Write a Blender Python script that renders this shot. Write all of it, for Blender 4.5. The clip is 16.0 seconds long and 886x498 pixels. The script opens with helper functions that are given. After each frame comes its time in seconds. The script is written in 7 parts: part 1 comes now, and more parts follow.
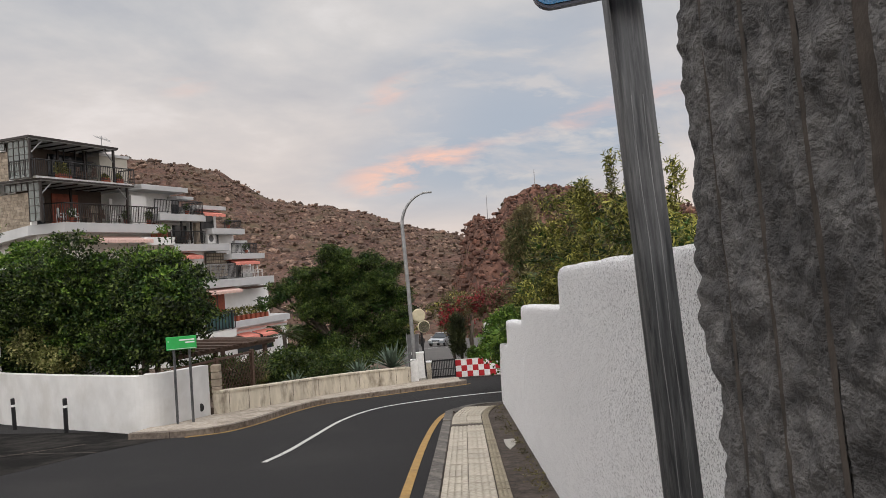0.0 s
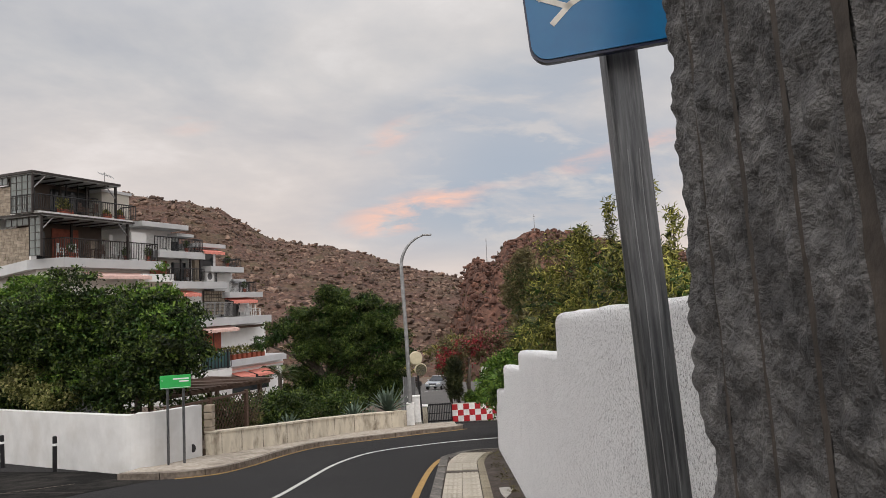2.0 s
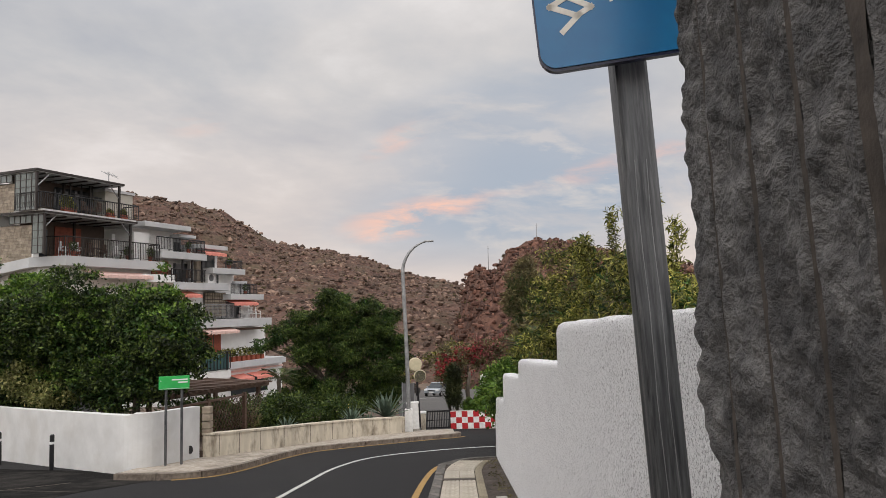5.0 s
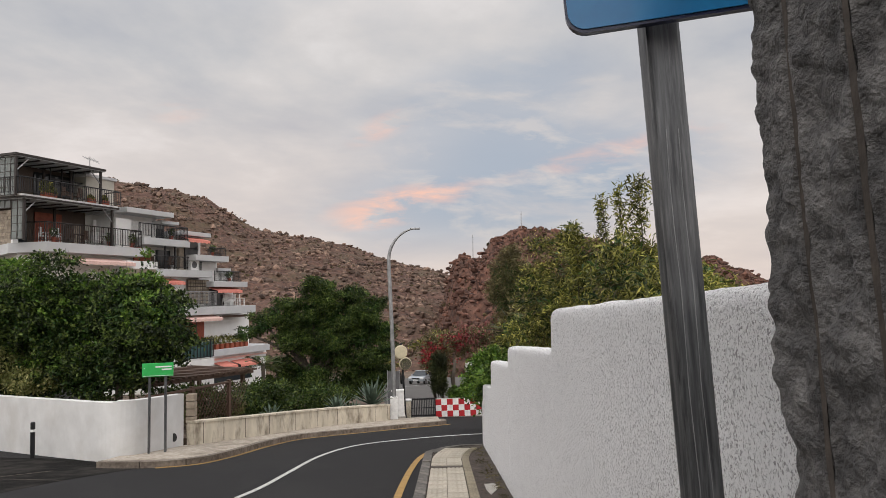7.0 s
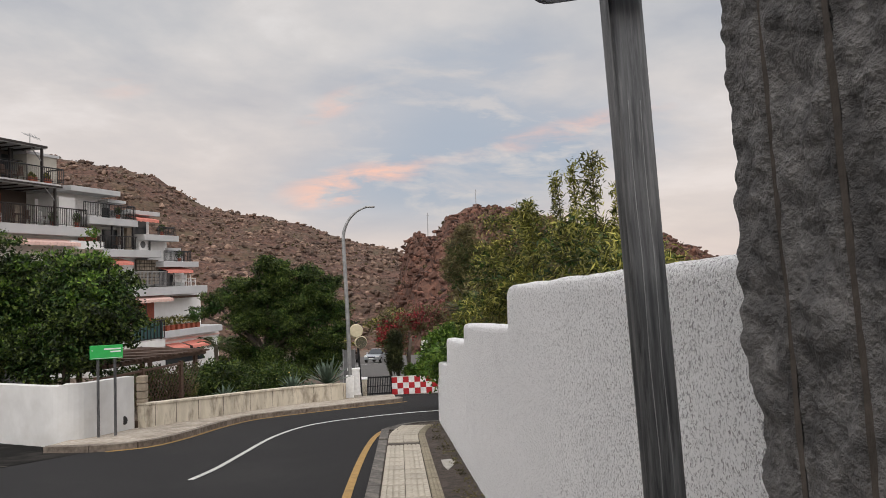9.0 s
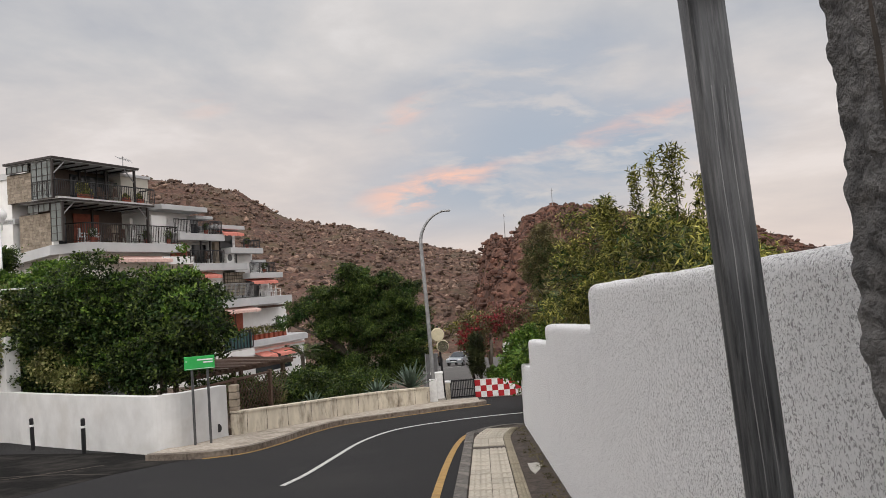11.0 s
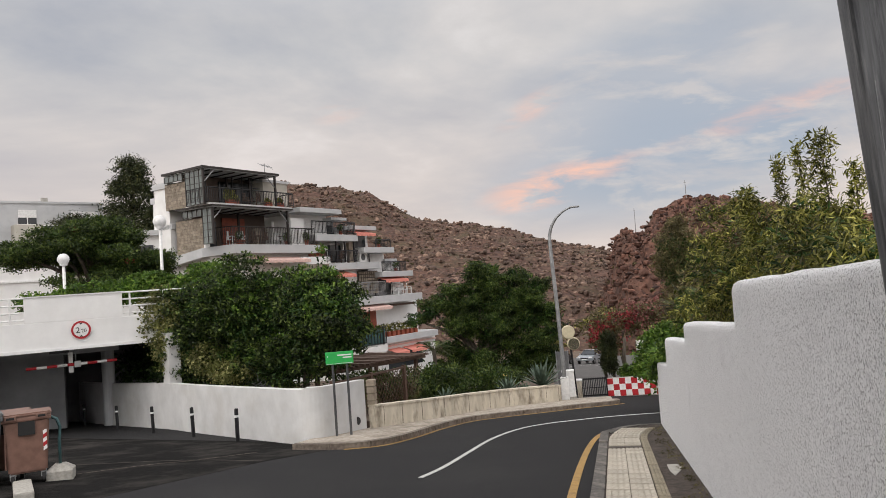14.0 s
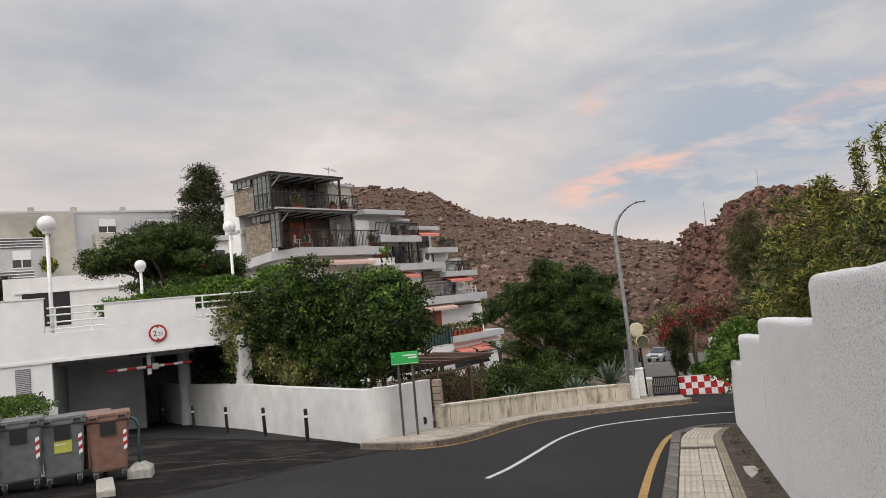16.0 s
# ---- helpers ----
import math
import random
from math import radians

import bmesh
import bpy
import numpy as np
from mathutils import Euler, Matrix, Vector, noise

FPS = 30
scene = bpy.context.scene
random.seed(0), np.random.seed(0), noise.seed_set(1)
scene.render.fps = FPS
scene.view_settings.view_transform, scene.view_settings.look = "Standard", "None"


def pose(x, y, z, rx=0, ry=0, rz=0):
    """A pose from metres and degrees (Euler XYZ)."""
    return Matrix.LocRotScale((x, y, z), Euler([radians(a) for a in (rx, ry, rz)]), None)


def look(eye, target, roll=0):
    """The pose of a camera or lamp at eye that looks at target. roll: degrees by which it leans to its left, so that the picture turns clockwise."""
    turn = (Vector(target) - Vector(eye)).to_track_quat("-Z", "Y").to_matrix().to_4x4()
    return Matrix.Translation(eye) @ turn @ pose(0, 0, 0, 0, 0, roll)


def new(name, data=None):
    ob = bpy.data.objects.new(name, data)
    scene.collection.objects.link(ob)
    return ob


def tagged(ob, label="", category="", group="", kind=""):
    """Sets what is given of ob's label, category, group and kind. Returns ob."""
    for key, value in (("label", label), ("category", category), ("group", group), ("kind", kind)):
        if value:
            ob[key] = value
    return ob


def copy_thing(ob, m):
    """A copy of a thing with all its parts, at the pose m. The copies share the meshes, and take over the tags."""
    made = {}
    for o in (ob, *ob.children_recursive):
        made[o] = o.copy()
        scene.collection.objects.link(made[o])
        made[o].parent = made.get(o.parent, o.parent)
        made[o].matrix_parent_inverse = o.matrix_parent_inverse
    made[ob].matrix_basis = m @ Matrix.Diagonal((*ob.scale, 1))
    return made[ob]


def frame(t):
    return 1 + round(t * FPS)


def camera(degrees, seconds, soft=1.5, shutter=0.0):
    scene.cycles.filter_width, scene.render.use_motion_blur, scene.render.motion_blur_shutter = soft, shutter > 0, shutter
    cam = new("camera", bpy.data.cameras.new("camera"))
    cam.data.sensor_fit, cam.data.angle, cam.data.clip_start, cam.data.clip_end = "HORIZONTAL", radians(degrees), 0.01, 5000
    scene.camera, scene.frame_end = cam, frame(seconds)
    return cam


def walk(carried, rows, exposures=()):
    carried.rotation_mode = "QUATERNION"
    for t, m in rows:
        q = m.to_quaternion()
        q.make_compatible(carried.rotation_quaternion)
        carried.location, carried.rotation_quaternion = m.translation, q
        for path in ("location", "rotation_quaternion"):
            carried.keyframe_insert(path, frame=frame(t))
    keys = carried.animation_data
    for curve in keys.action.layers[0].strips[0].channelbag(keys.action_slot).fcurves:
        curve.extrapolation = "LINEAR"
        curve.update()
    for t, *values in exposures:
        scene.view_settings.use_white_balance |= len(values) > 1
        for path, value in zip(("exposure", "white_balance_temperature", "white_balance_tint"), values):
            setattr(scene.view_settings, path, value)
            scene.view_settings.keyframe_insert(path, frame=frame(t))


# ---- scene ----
cam = camera(62.9, 16.0, soft=0.65)

PATH = [
    (0, (-0.07, -0.454, 1.757), (-0.045, 1.545, 1.781), -3.5),
    (0.5, (-0.059, -0.423, 1.761), (-0.018, 1.576, 1.803), -3.3),
    (1, (-0.057, -0.447, 1.772), (-0.02, 1.551, 1.856), -3.0),
    (1.5, (-0.057, -0.446, 1.772), (-0.02, 1.551, 1.888), -2.7),
    (2, (-0.06, -0.45, 1.774), (-0.027, 1.545, 1.914), -2.4),
    (2.5, (-0.063, -0.445, 1.778), (-0.019, 1.548, 1.933), -2.2),
    (3, (-0.054, -0.438, 1.78), (0.001, 1.554, 1.945), -1.9),
    (3.5, (-0.061, -0.45, 1.775), (-0.01, 1.542, 1.947), -1.7),
    (4, (-0.061, -0.449, 1.775), (-0.029, 1.543, 1.951), -1.3),
    (6.5, (-0.116, -0.382, 1.769), (-0.076, 1.614, 1.895), -0.7),
    (7, (-0.138, -0.33, 1.753), (-0.067, 1.665, 1.879), -0.9),
    (7.5, (-0.135, -0.295, 1.753), (-0.015, 1.698, 1.872), -0.8),
    (8, (-0.15, -0.304, 1.743), (0.037, 1.685, 1.839), -0.9),
    (8.2, (-0.16, -0.322, 1.74), (0.05, 1.665, 1.819), -1.0),
    (10.3, (-0.127, -0.225, 1.752), (-0.034, 1.772, 1.811), -3.3),
    (10.5, (-0.131, -0.221, 1.75), (-0.072, 1.777, 1.817), -3.4),
    (11, (-0.137, -0.236, 1.754), (-0.156, 1.763, 1.833), -3.6),
    (11.5, (-0.149, -0.265, 1.762), (-0.249, 1.73, 1.849), -4.1),
    (12, (-0.166, -0.304, 1.767), (-0.355, 1.685, 1.864), -4.4),
    (12.5, (-0.175, -0.322, 1.769), (-0.438, 1.658, 1.876), -4.5),
    (13, (-0.183, -0.336, 1.767), (-0.494, 1.637, 1.875), -4.4),
    (13.5, (-0.183, -0.325, 1.768), (-0.523, 1.643, 1.871), -4.2),
    (14, (-0.194, -0.344, 1.765), (-0.560, 1.62, 1.86), -4.1),
    (14.5, (-0.190, -0.308, 1.759), (-0.601, 1.648, 1.839), -4.2),
    (15, (-0.185, -0.3, 1.758), (-0.641, 1.646, 1.829), -4.6),
    (15.5, (-0.171, -0.285, 1.765), (-0.666, 1.651, 1.848), -4.9),
    (16, (-0.170, -0.27, 1.766), (-0.708, 1.654, 1.873), -5.1),
]
walk(cam, [(t, look(eye, target, roll)) for t, eye, target, roll in PATH])

# ---- world, sun, exposure ----
scene.view_settings.exposure = 0.0
world = bpy.data.worlds.new("evening_sky")
scene.world = world
world.use_nodes = True


def nodes_of(tree):
    tree.nodes.clear()

    def make(kind, **settings):
        n = tree.nodes.new(kind)
        for key, value in settings.items():
            if key in n.inputs:
                n.inputs[key].default_value = value
        return n
    return make, tree.links.new


def ramp(make, stops, interpolation="LINEAR"):
    n = make("ShaderNodeValToRGB")
    el = n.color_ramp.elements
    n.color_ramp.interpolation = interpolation
    while len(el) < len(stops):
        el.new(0.5)
    for e, (p, c) in zip(el, stops):
        e.position = p
        e.color = (*c, 1) if len(c) == 3 else c
    return n


def math_node(make, link, op, a, b=None):
    n = make("ShaderNodeMath")
    n.operation = op
    for i, v in enumerate((a, b)):
        if v is None:
            continue
        if isinstance(v, (int, float)):
            n.inputs[i].default_value = v
        else:
            link(v, n.inputs[i])
    return n.outputs[0]


def mix_node(make, link, fac, a, b, blend="MIX"):
    n = make("ShaderNodeMixRGB")
    n.blend_type = blend
    for i, v in enumerate((fac, a, b)):
        if isinstance(v, (int, float)):
            n.inputs[i].default_value = v
        elif isinstance(v, tuple):
            n.inputs[i].default_value = (*v, 1)
        else:
            link(v, n.inputs[i])
    return n.outputs[0]


def build_world():
    make, link = nodes_of(world.node_tree)
    sky = make("ShaderNodeTexSky")
    sky.sky_type, sky.sun_disc = "NISHITA", False
    sky.sun_elevation, sky.sun_rotation = radians(9), radians(205)
    coord = make("ShaderNodeTexCoord")
    sep = make("ShaderNodeSeparateXYZ")
    link(coord.outputs["Generated"], sep.inputs[0])
    up = math_node(make, link, "MAXIMUM", sep.outputs[2], 0.0)
    lift = math_node(make, link, "ADD", up, 0.16)
    px = math_node(make, link, "DIVIDE", sep.outputs[0], lift)
    py = math_node(make, link, "DIVIDE", sep.outputs[1], lift)
    flat = make("ShaderNodeCombineXYZ")
    link(px, flat.inputs[0])
    link(py, flat.inputs[1])
    # broad cloud deck with blue-grey breaks
    n1 = make("ShaderNodeTexNoise", Scale=0.95, Detail=8.0, Roughness=0.56, Distortion=0.2)
    link(flat.outputs[0], n1.inputs["Vector"])
    deck = ramp(make, [(0.34, (0.46, 0.475, 0.525)), (0.46, (0.58, 0.575, 0.59)), (0.55, (0.69, 0.66, 0.65)), (0.66, (0.87, 0.83, 0.815))])
    link(n1.outputs[0], deck.inputs[0])
    # warm haze low down
    low = make("ShaderNodeMapRange")
    low.inputs[1].default_value, low.inputs[2].default_value = 0.30, 0.02
    low.inputs[3].default_value, low.inputs[4].default_value = 0.0, 0.75
    link(sep.outputs[2], low.inputs[0])
    col = mix_node(make, link, low.outputs[0], deck.outputs[0], (0.79, 0.66, 0.61))
    # forward sky in tangent coordinates, for the long streaks
    ahead = math_node(make, link, "MAXIMUM", sep.outputs[1], 0.2)
    tx = math_node(make, link, "DIVIDE", sep.outputs[0], ahead)
    tz = math_node(make, link, "DIVIDE", up, ahead)
    tangent = make("ShaderNodeCombineXYZ")
    link(tx, tangent.inputs[0])
    link(tz, tangent.inputs[1])

    def window(az, el, wide, tall, tilt):
        """A soft oval round one direction of the sky."""
        m = make("ShaderNodeMapping")
        m.vector_type = "TEXTURE"
        m.inputs["Location"].default_value = (math.tan(radians(az)), math.tan(radians(el)), 0)
        m.inputs["Rotation"].default_value = (0, 0, radians(tilt))
        m.inputs["Scale"].default_value = (wide, tall, 1)
        link(tangent.outputs[0], m.inputs[0])
        ln = make("ShaderNodeVectorMath")
        ln.operation = "LENGTH"
        link(m.outputs[0], ln.inputs[0])
        r = make("ShaderNodeMapRange")
        r.interpolation_type = "SMOOTHSTEP"
        r.inputs[1].default_value, r.inputs[2].default_value = 1.35, 0.35
        link(ln.outputs["Value"], r.inputs[0])
        return r.outputs[0]

    def streaks(scale, stretch, tilt, lo, hi, place):
        m = make("ShaderNodeMapping")
        m.inputs["Location"].default_value = (*place, 0)
        m.inputs["Rotation"].default_value = (0, 0, radians(tilt))
        m.inputs["Scale"].default_value = (scale, scale * stretch, 1)
        link(tangent.outputs[0], m.inputs[0])
        n = make("ShaderNodeTexNoise", Scale=1.0, Detail=7.0, Roughness=0.58, Distortion=0.35)
        link(m.outputs[0], n.inputs["Vector"])
        r = ramp(make, [(lo, (0, 0, 0)), (hi, (1, 1, 1))])
        link(n.outputs[0], r.inputs[0])
        return r.outputs[0]

    times = lambda a, b: math_node(make, link, "MULTIPLY", a, b)
    plus = lambda a, b: math_node(make, link, "ADD", a, b)
    # blue-grey gap between the decks, over the gorge and the right-hand hill
    gap = plus(window(9, 8.6, 0.30, 0.085, 9), times(window(6, 15, 0.2, 0.07, 12), 0.6))
    col = mix_node(make, link, times(times(gap, streaks(5.0, 2.6, -9, 0.32, 0.50, (2.3, 5.1))), 0.95), col, (0.41, 0.465, 0.555))
    # cream wisps crossing it
    col = mix_node(make, link, times(times(gap, streaks(8.0, 3.4, -10, 0.52, 0.66, (7.1, 1.4))), 0.7), col, (0.74, 0.67, 0.63))
    # sunlit pink undersides of the clouds
    glow = plus(plus(window(-1.0, 7.5, 0.105, 0.020, 11), window(-3.0, 5.9, 0.06, 0.011, 7)), plus(times(window(-2.6, 13.2, 0.05, 0.018, 24), 0.5), times(plus(window(15.5, 11.2, 0.16, 0.016, 14), times(window(-18, 14.5, 0.04, 0.016, 5), 0.5)), 0.5)))
    col = mix_node(make, link, times(times(glow, streaks(11.0, 3.6, -11, 0.42, 0.62, (0.6, 3.3))), 0.95), col, (0.98, 0.60, 0.48))
    # the deck overhead and behind is brighter than the part seen
    high = make("ShaderNodeMapRange")
    high.inputs[1].default_value, high.inputs[2].default_value = 0.35, 0.85
    high.inputs[3].default_value, high.inputs[4].default_value = 1.0, 1.95
    link(sep.outputs[2], high.inputs[0])
    back = make("ShaderNodeMapRange")
    back.inputs[1].default_value, back.inputs[2].default_value = 0.3, -0.7
    back.inputs[3].default_value, back.inputs[4].default_value = 1.0, 1.9
    link(sep.outputs[1], back.inputs[0])
    gain = math_node(make, link, "MULTIPLY", high.outputs[0], back.outputs[0])
    thin = make("ShaderNodeVectorMath")
    thin.operation = "SCALE"
    link(sky.outputs[0], thin.inputs[0])
    thin.inputs["Scale"].default_value = 0.10
    cover = make("ShaderNodeVectorMath")
    cover.operation = "SCALE"
    link(col, cover.inputs[0])
    link(gain, cover.inputs["Scale"])
    total = mix_node(make, link, 0.06, cover.outputs[0], thin.outputs[0])
    bg = make("ShaderNodeBackground", Strength=1.0)
    link(total, bg.inputs[0])
    out = make("ShaderNodeOutputWorld")
    link(bg.outputs[0], out.inputs[0])


build_world()
sun = new("sun", bpy.data.lights.new("sun", "SUN"))
sun.data.energy, sun.data.angle, sun.data.color = 1.15, radians(75), (1.0, 0.92, 0.82)
sun.matrix_world = look((-26, -36, 40), (0, 10, 0))

# ---- materials ----
MATS = {}


def material(name, a, b, scale=4.0, rough=0.7, bump=0.15, fine=60.0, metal=0.0, stain=None, stain_scale=0.6, stain_amount=0.5, spread=(0.35, 0.65), island=0.0, stretch=(1, 1, 1), rand=0.0):
    """Two-tone grain, broad stains, fine relief."""
    m = bpy.data.materials.new(name)
    m.use_nodes = True
    make, link = nodes_of(m.node_tree)
    out = make("ShaderNodeOutputMaterial")
    bsdf = make("ShaderNodeBsdfPrincipled", Roughness=rough, Metallic=metal)
    link(bsdf.outputs[0], out.inputs[0])
    coord = make("ShaderNodeTexCoord")
    mp = make("ShaderNodeMapping")
    mp.inputs["Scale"].default_value = stretch
    link(coord.outputs["Object"], mp.inputs[0])
    n1 = make("ShaderNodeTexNoise", Scale=scale, Detail=6.0, Roughness=0.6)
    link(mp.outputs[0], n1.inputs["Vector"])
    r = ramp(make, [(spread[0], a), (spread[1], b)])
    link(n1.outputs[0], r.inputs[0])
    col = r.outputs[0]
    if stain:
        n2 = make("ShaderNodeTexNoise", Scale=stain_scale, Detail=5.0, Roughness=0.65)
        link(mp.outputs[0], n2.inputs["Vector"])
        r2 = ramp(make, [(0.48, (0, 0, 0)), (0.68, (stain_amount,) * 3)])
        link(n2.outputs[0], r2.inputs[0])
        col = mix_node(make, link, r2.outputs[0], col, stain)
    if island or rand:
        source = make("ShaderNodeNewGeometry").outputs["Random Per Island"] if island else make("ShaderNodeObjectInfo").outputs["Random"]
        hsv = make("ShaderNodeHueSaturation")
        mr = make("ShaderNodeMapRange")
        amount = island or rand
        mr.inputs[3].default_value, mr.inputs[4].default_value = 1 - amount, 1 + amount
        link(source, mr.inputs[0])
        link(mr.outputs[0], hsv.inputs["Value"])
        link(col, hsv.inputs["Color"])
        col = hsv.outputs[0]
    link(col, bsdf.inputs["Base Color"])
    if bump:
        n3 = make("ShaderNodeTexNoise", Scale=fine, Detail=4.0, Roughness=0.6)
        link(mp.outputs[0], n3.inputs["Vector"])
        bp = make("ShaderNodeBump", Strength=bump, Distance=0.02)
        link(n3.outputs[0], bp.inputs["Height"])
        link(bp.outputs[0], bsdf.inputs["Normal"])
    MATS[name] = m
    return m


def dull(m, level):
    next(n for n in m.node_tree.nodes if n.type == "BSDF_PRINCIPLED").inputs["Specular IOR Level"].default_value = level


def leaf_material(name, dark, mid, light, rough=0.45):
    m = bpy.data.materials.new(name)
    m.use_nodes = True
    make, link = nodes_of(m.node_tree)
    out = make("ShaderNodeOutputMaterial")
    bsdf = make("ShaderNodeBsdfPrincipled", Roughness=rough)
    bsdf.inputs["Specular IOR Level"].default_value = 0.22
    geo = make("ShaderNodeNewGeometry")
    r = ramp(make, [(0.0, dark), (0.55, mid), (1.0, light)])
    link(geo.outputs["Random Per Island"], r.inputs[0])
    coord = make("ShaderNodeTexCoord")
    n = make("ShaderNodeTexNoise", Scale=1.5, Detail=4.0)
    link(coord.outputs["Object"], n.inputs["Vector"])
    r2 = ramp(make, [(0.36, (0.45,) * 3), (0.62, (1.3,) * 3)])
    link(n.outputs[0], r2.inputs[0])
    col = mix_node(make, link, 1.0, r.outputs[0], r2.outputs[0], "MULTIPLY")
    link(col, bsdf.inputs["Base Color"])
    tr = make("ShaderNodeBsdfTranslucent")
    link(col, tr.inputs[0])
    mx = make("ShaderNodeMixShader", Fac=0.15)
    link(bsdf.outputs[0], mx.inputs[1])
    link(tr.outputs[0], mx.inputs[2])
    link(mx.outputs[0], out.inputs[0])
    return m


def plain(name, c, rough=0.5, metal=0.0, emit=0.0):
    d = tuple(v * 0.82 for v in c)
    m = material(name, d, c, scale=7.0, rough=rough, bump=0.05, fine=90, metal=metal)
    if emit:
        b = next(n for n in m.node_tree.nodes if n.type == "BSDF_PRINCIPLED")
        b.inputs["Emission Color"].default_value = (*c, 1)
        b.inputs["Emission Strength"].default_value = emit
    return m


def glass_mat(name, tint, rough=0.05):
    m = bpy.data.materials.new(name)
    m.use_nodes = True
    b = m.node_tree.nodes["Principled BSDF"]
    b.inputs["Base Color"].default_value = (*tint, 1)
    b.inputs["Roughness"].default_value = rough
    b.inputs["Transmission Weight"].default_value = 0.55
    return m


asphalt = material("asphalt", (0.0135, 0.0135, 0.0147), (0.031, 0.0305, 0.0312), scale=90, rough=0.86, bump=0.35, fine=180, stain=(0.046, 0.0445, 0.043), stain_scale=0.35, stain_amount=0.3)
asphalt_old = material("old_asphalt", (0.009, 0.0088, 0.0088), (0.024, 0.023, 0.0222), scale=40, rough=1.0, bump=0.5, fine=140, stain=(0.075, 0.069, 0.063), stain_scale=0.9, stain_amount=0.5)
asphalt_grey = material("sun_bleached_asphalt", (0.060, 0.058, 0.056), (0.105, 0.10, 0.096), scale=30, rough=0.95, bump=0.3, fine=120, stain=(0.14, 0.13, 0.12), stain_scale=0.5, stain_amount=0.4)
dull(asphalt, 0.14)
dull(asphalt_old, 0.03)
earth = material("dry_earth", (0.085, 0.058, 0.042), (0.17, 0.125, 0.092), scale=1.2, rough=0.95, bump=0.4, fine=8, stain=(0.06, 0.062, 0.03), stain_scale=0.12)
soil = material("soil_strip", (0.024, 0.018, 0.014), (0.075, 0.056, 0.044), scale=14, rough=0.95, bump=0.6, fine=70, stain=(0.16, 0.13, 0.11), stain_scale=2.2, stain_amount=0.4)
tile_mat = material("cream_paving_slab", (0.33, 0.295, 0.24), (0.49, 0.45, 0.375), scale=18, rough=0.85, bump=0.2, fine=160, stain=(0.26, 0.23, 0.19), stain_scale=1.4, stain_amount=0.5, rand=0.10)
border_mat = material("ochre_paving_strip", (0.20, 0.17, 0.12), (0.33, 0.29, 0.21), scale=18, rough=0.88, bump=0.2, fine=160, stain=(0.12, 0.1, 0.07), stain_scale=1.8, rand=0.12)
joint_mat = material("dirty_joint", (0.06, 0.05, 0.042), (0.11, 0.095, 0.08), scale=30, rough=0.95)
kerb_mat = material("grey_kerbstone", (0.055, 0.050, 0.046), (0.14, 0.128, 0.115), scale=12, rough=0.9, bump=0.35, fine=80, stain=(0.30, 0.27, 0.23), stain_scale=3, stain_amount=0.4, rand=0.12)
kerb_brown = material("brown_kerbstone", (0.09, 0.070, 0.055), (0.20, 0.165, 0.135), scale=10, rough=0.9, bump=0.35, fine=80, stain=(0.28, 0.25, 0.21), stain_scale=2, rand=0.14)
far_pave = material("pale_pavement", (0.27, 0.235, 0.19), (0.46, 0.41, 0.35), scale=8, rough=0.9, bump=0.3, stain=(0.12, 0.092, 0.068), stain_scale=1.3, stain_amount=0.7)
white_line = material("white_road_paint", (0.36, 0.36, 0.35), (0.56, 0.56, 0.545), scale=25, rough=0.8, bump=0.2, fine=150, stain=(0.2, 0.2, 0.2), stain_scale=6, stain_amount=0.35)
yellow_line = material("ochre_road_paint", (0.28, 0.165, 0.045), (0.42, 0.26, 0.085), scale=20, rough=0.8, bump=0.25, fine=150, stain=(0.12, 0.09, 0.05), stain_scale=5, stain_amount=0.5)
stucco = material("white_painted_stucco", (0.70, 0.70, 0.69), (0.82, 0.82, 0.81), scale=2.0, rough=0.85, bump=0.12, fine=60, stain=(0.55, 0.54, 0.52), stain_scale=0.7, stain_amount=0.35)
white_paint = material("smooth_white_render", (0.74, 0.74, 0.73), (0.82, 0.82, 0.81), scale=1.2, rough=0.75, bump=0.06, stain=(0.66, 0.65, 0.62), stain_scale=0.5, stain_amount=0.3)
grey_paint = material("grey_render", (0.33, 0.34, 0.35), (0.42, 0.43, 0.44), scale=1.0, rough=0.8, bump=0.05, stain=(0.26, 0.26, 0.26), stain_scale=0.6, stain_amount=0.4)
pale_grey = material("pale_grey_render", (0.45, 0.46, 0.47), (0.54, 0.55, 0.56), scale=1.0, rough=0.8, bump=0.05, stain=(0.42, 0.41, 0.40), stain_scale=0.5, stain_amount=0.4)
beige_paint = material("beige_render", (0.40, 0.38, 0.33), (0.50, 0.475, 0.42), scale=0.8, rough=0.85, bump=0.05, stain=(0.33, 0.31, 0.27), stain_scale=0.3)
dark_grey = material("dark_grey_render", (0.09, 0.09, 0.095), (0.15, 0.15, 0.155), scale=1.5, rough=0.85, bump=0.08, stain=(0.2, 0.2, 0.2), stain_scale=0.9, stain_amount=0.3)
# white paint greyed to carry the corner wall's slight shade, with random stains
wall_paint = material("shade_greyed_wall_paint", (0.55, 0.55, 0.545), (0.65, 0.65, 0.645), scale=1.4, rough=0.8, bump=0.10, fine=30, stain=(0.46, 0.44, 0.41), stain_scale=0.8, stain_amount=0.45)
cream_wall = material("stained_cream_wall", (0.50, 0.45, 0.36), (0.66, 0.60, 0.49), scale=3, rough=0.9, bump=0.2, fine=40, stain=(0.15, 0.115, 0.08), stain_scale=2.6, stain_amount=0.85, stretch=(1, 1, 0.45))
basalt = material("hewn_basalt", (0.042, 0.0414, 0.043), (0.180, 0.175, 0.172), scale=30, rough=0.85, bump=1.0, fine=120, stain=(0.026, 0.0255, 0.027), stain_scale=12, stain_amount=0.9, spread=(0.3, 0.72))
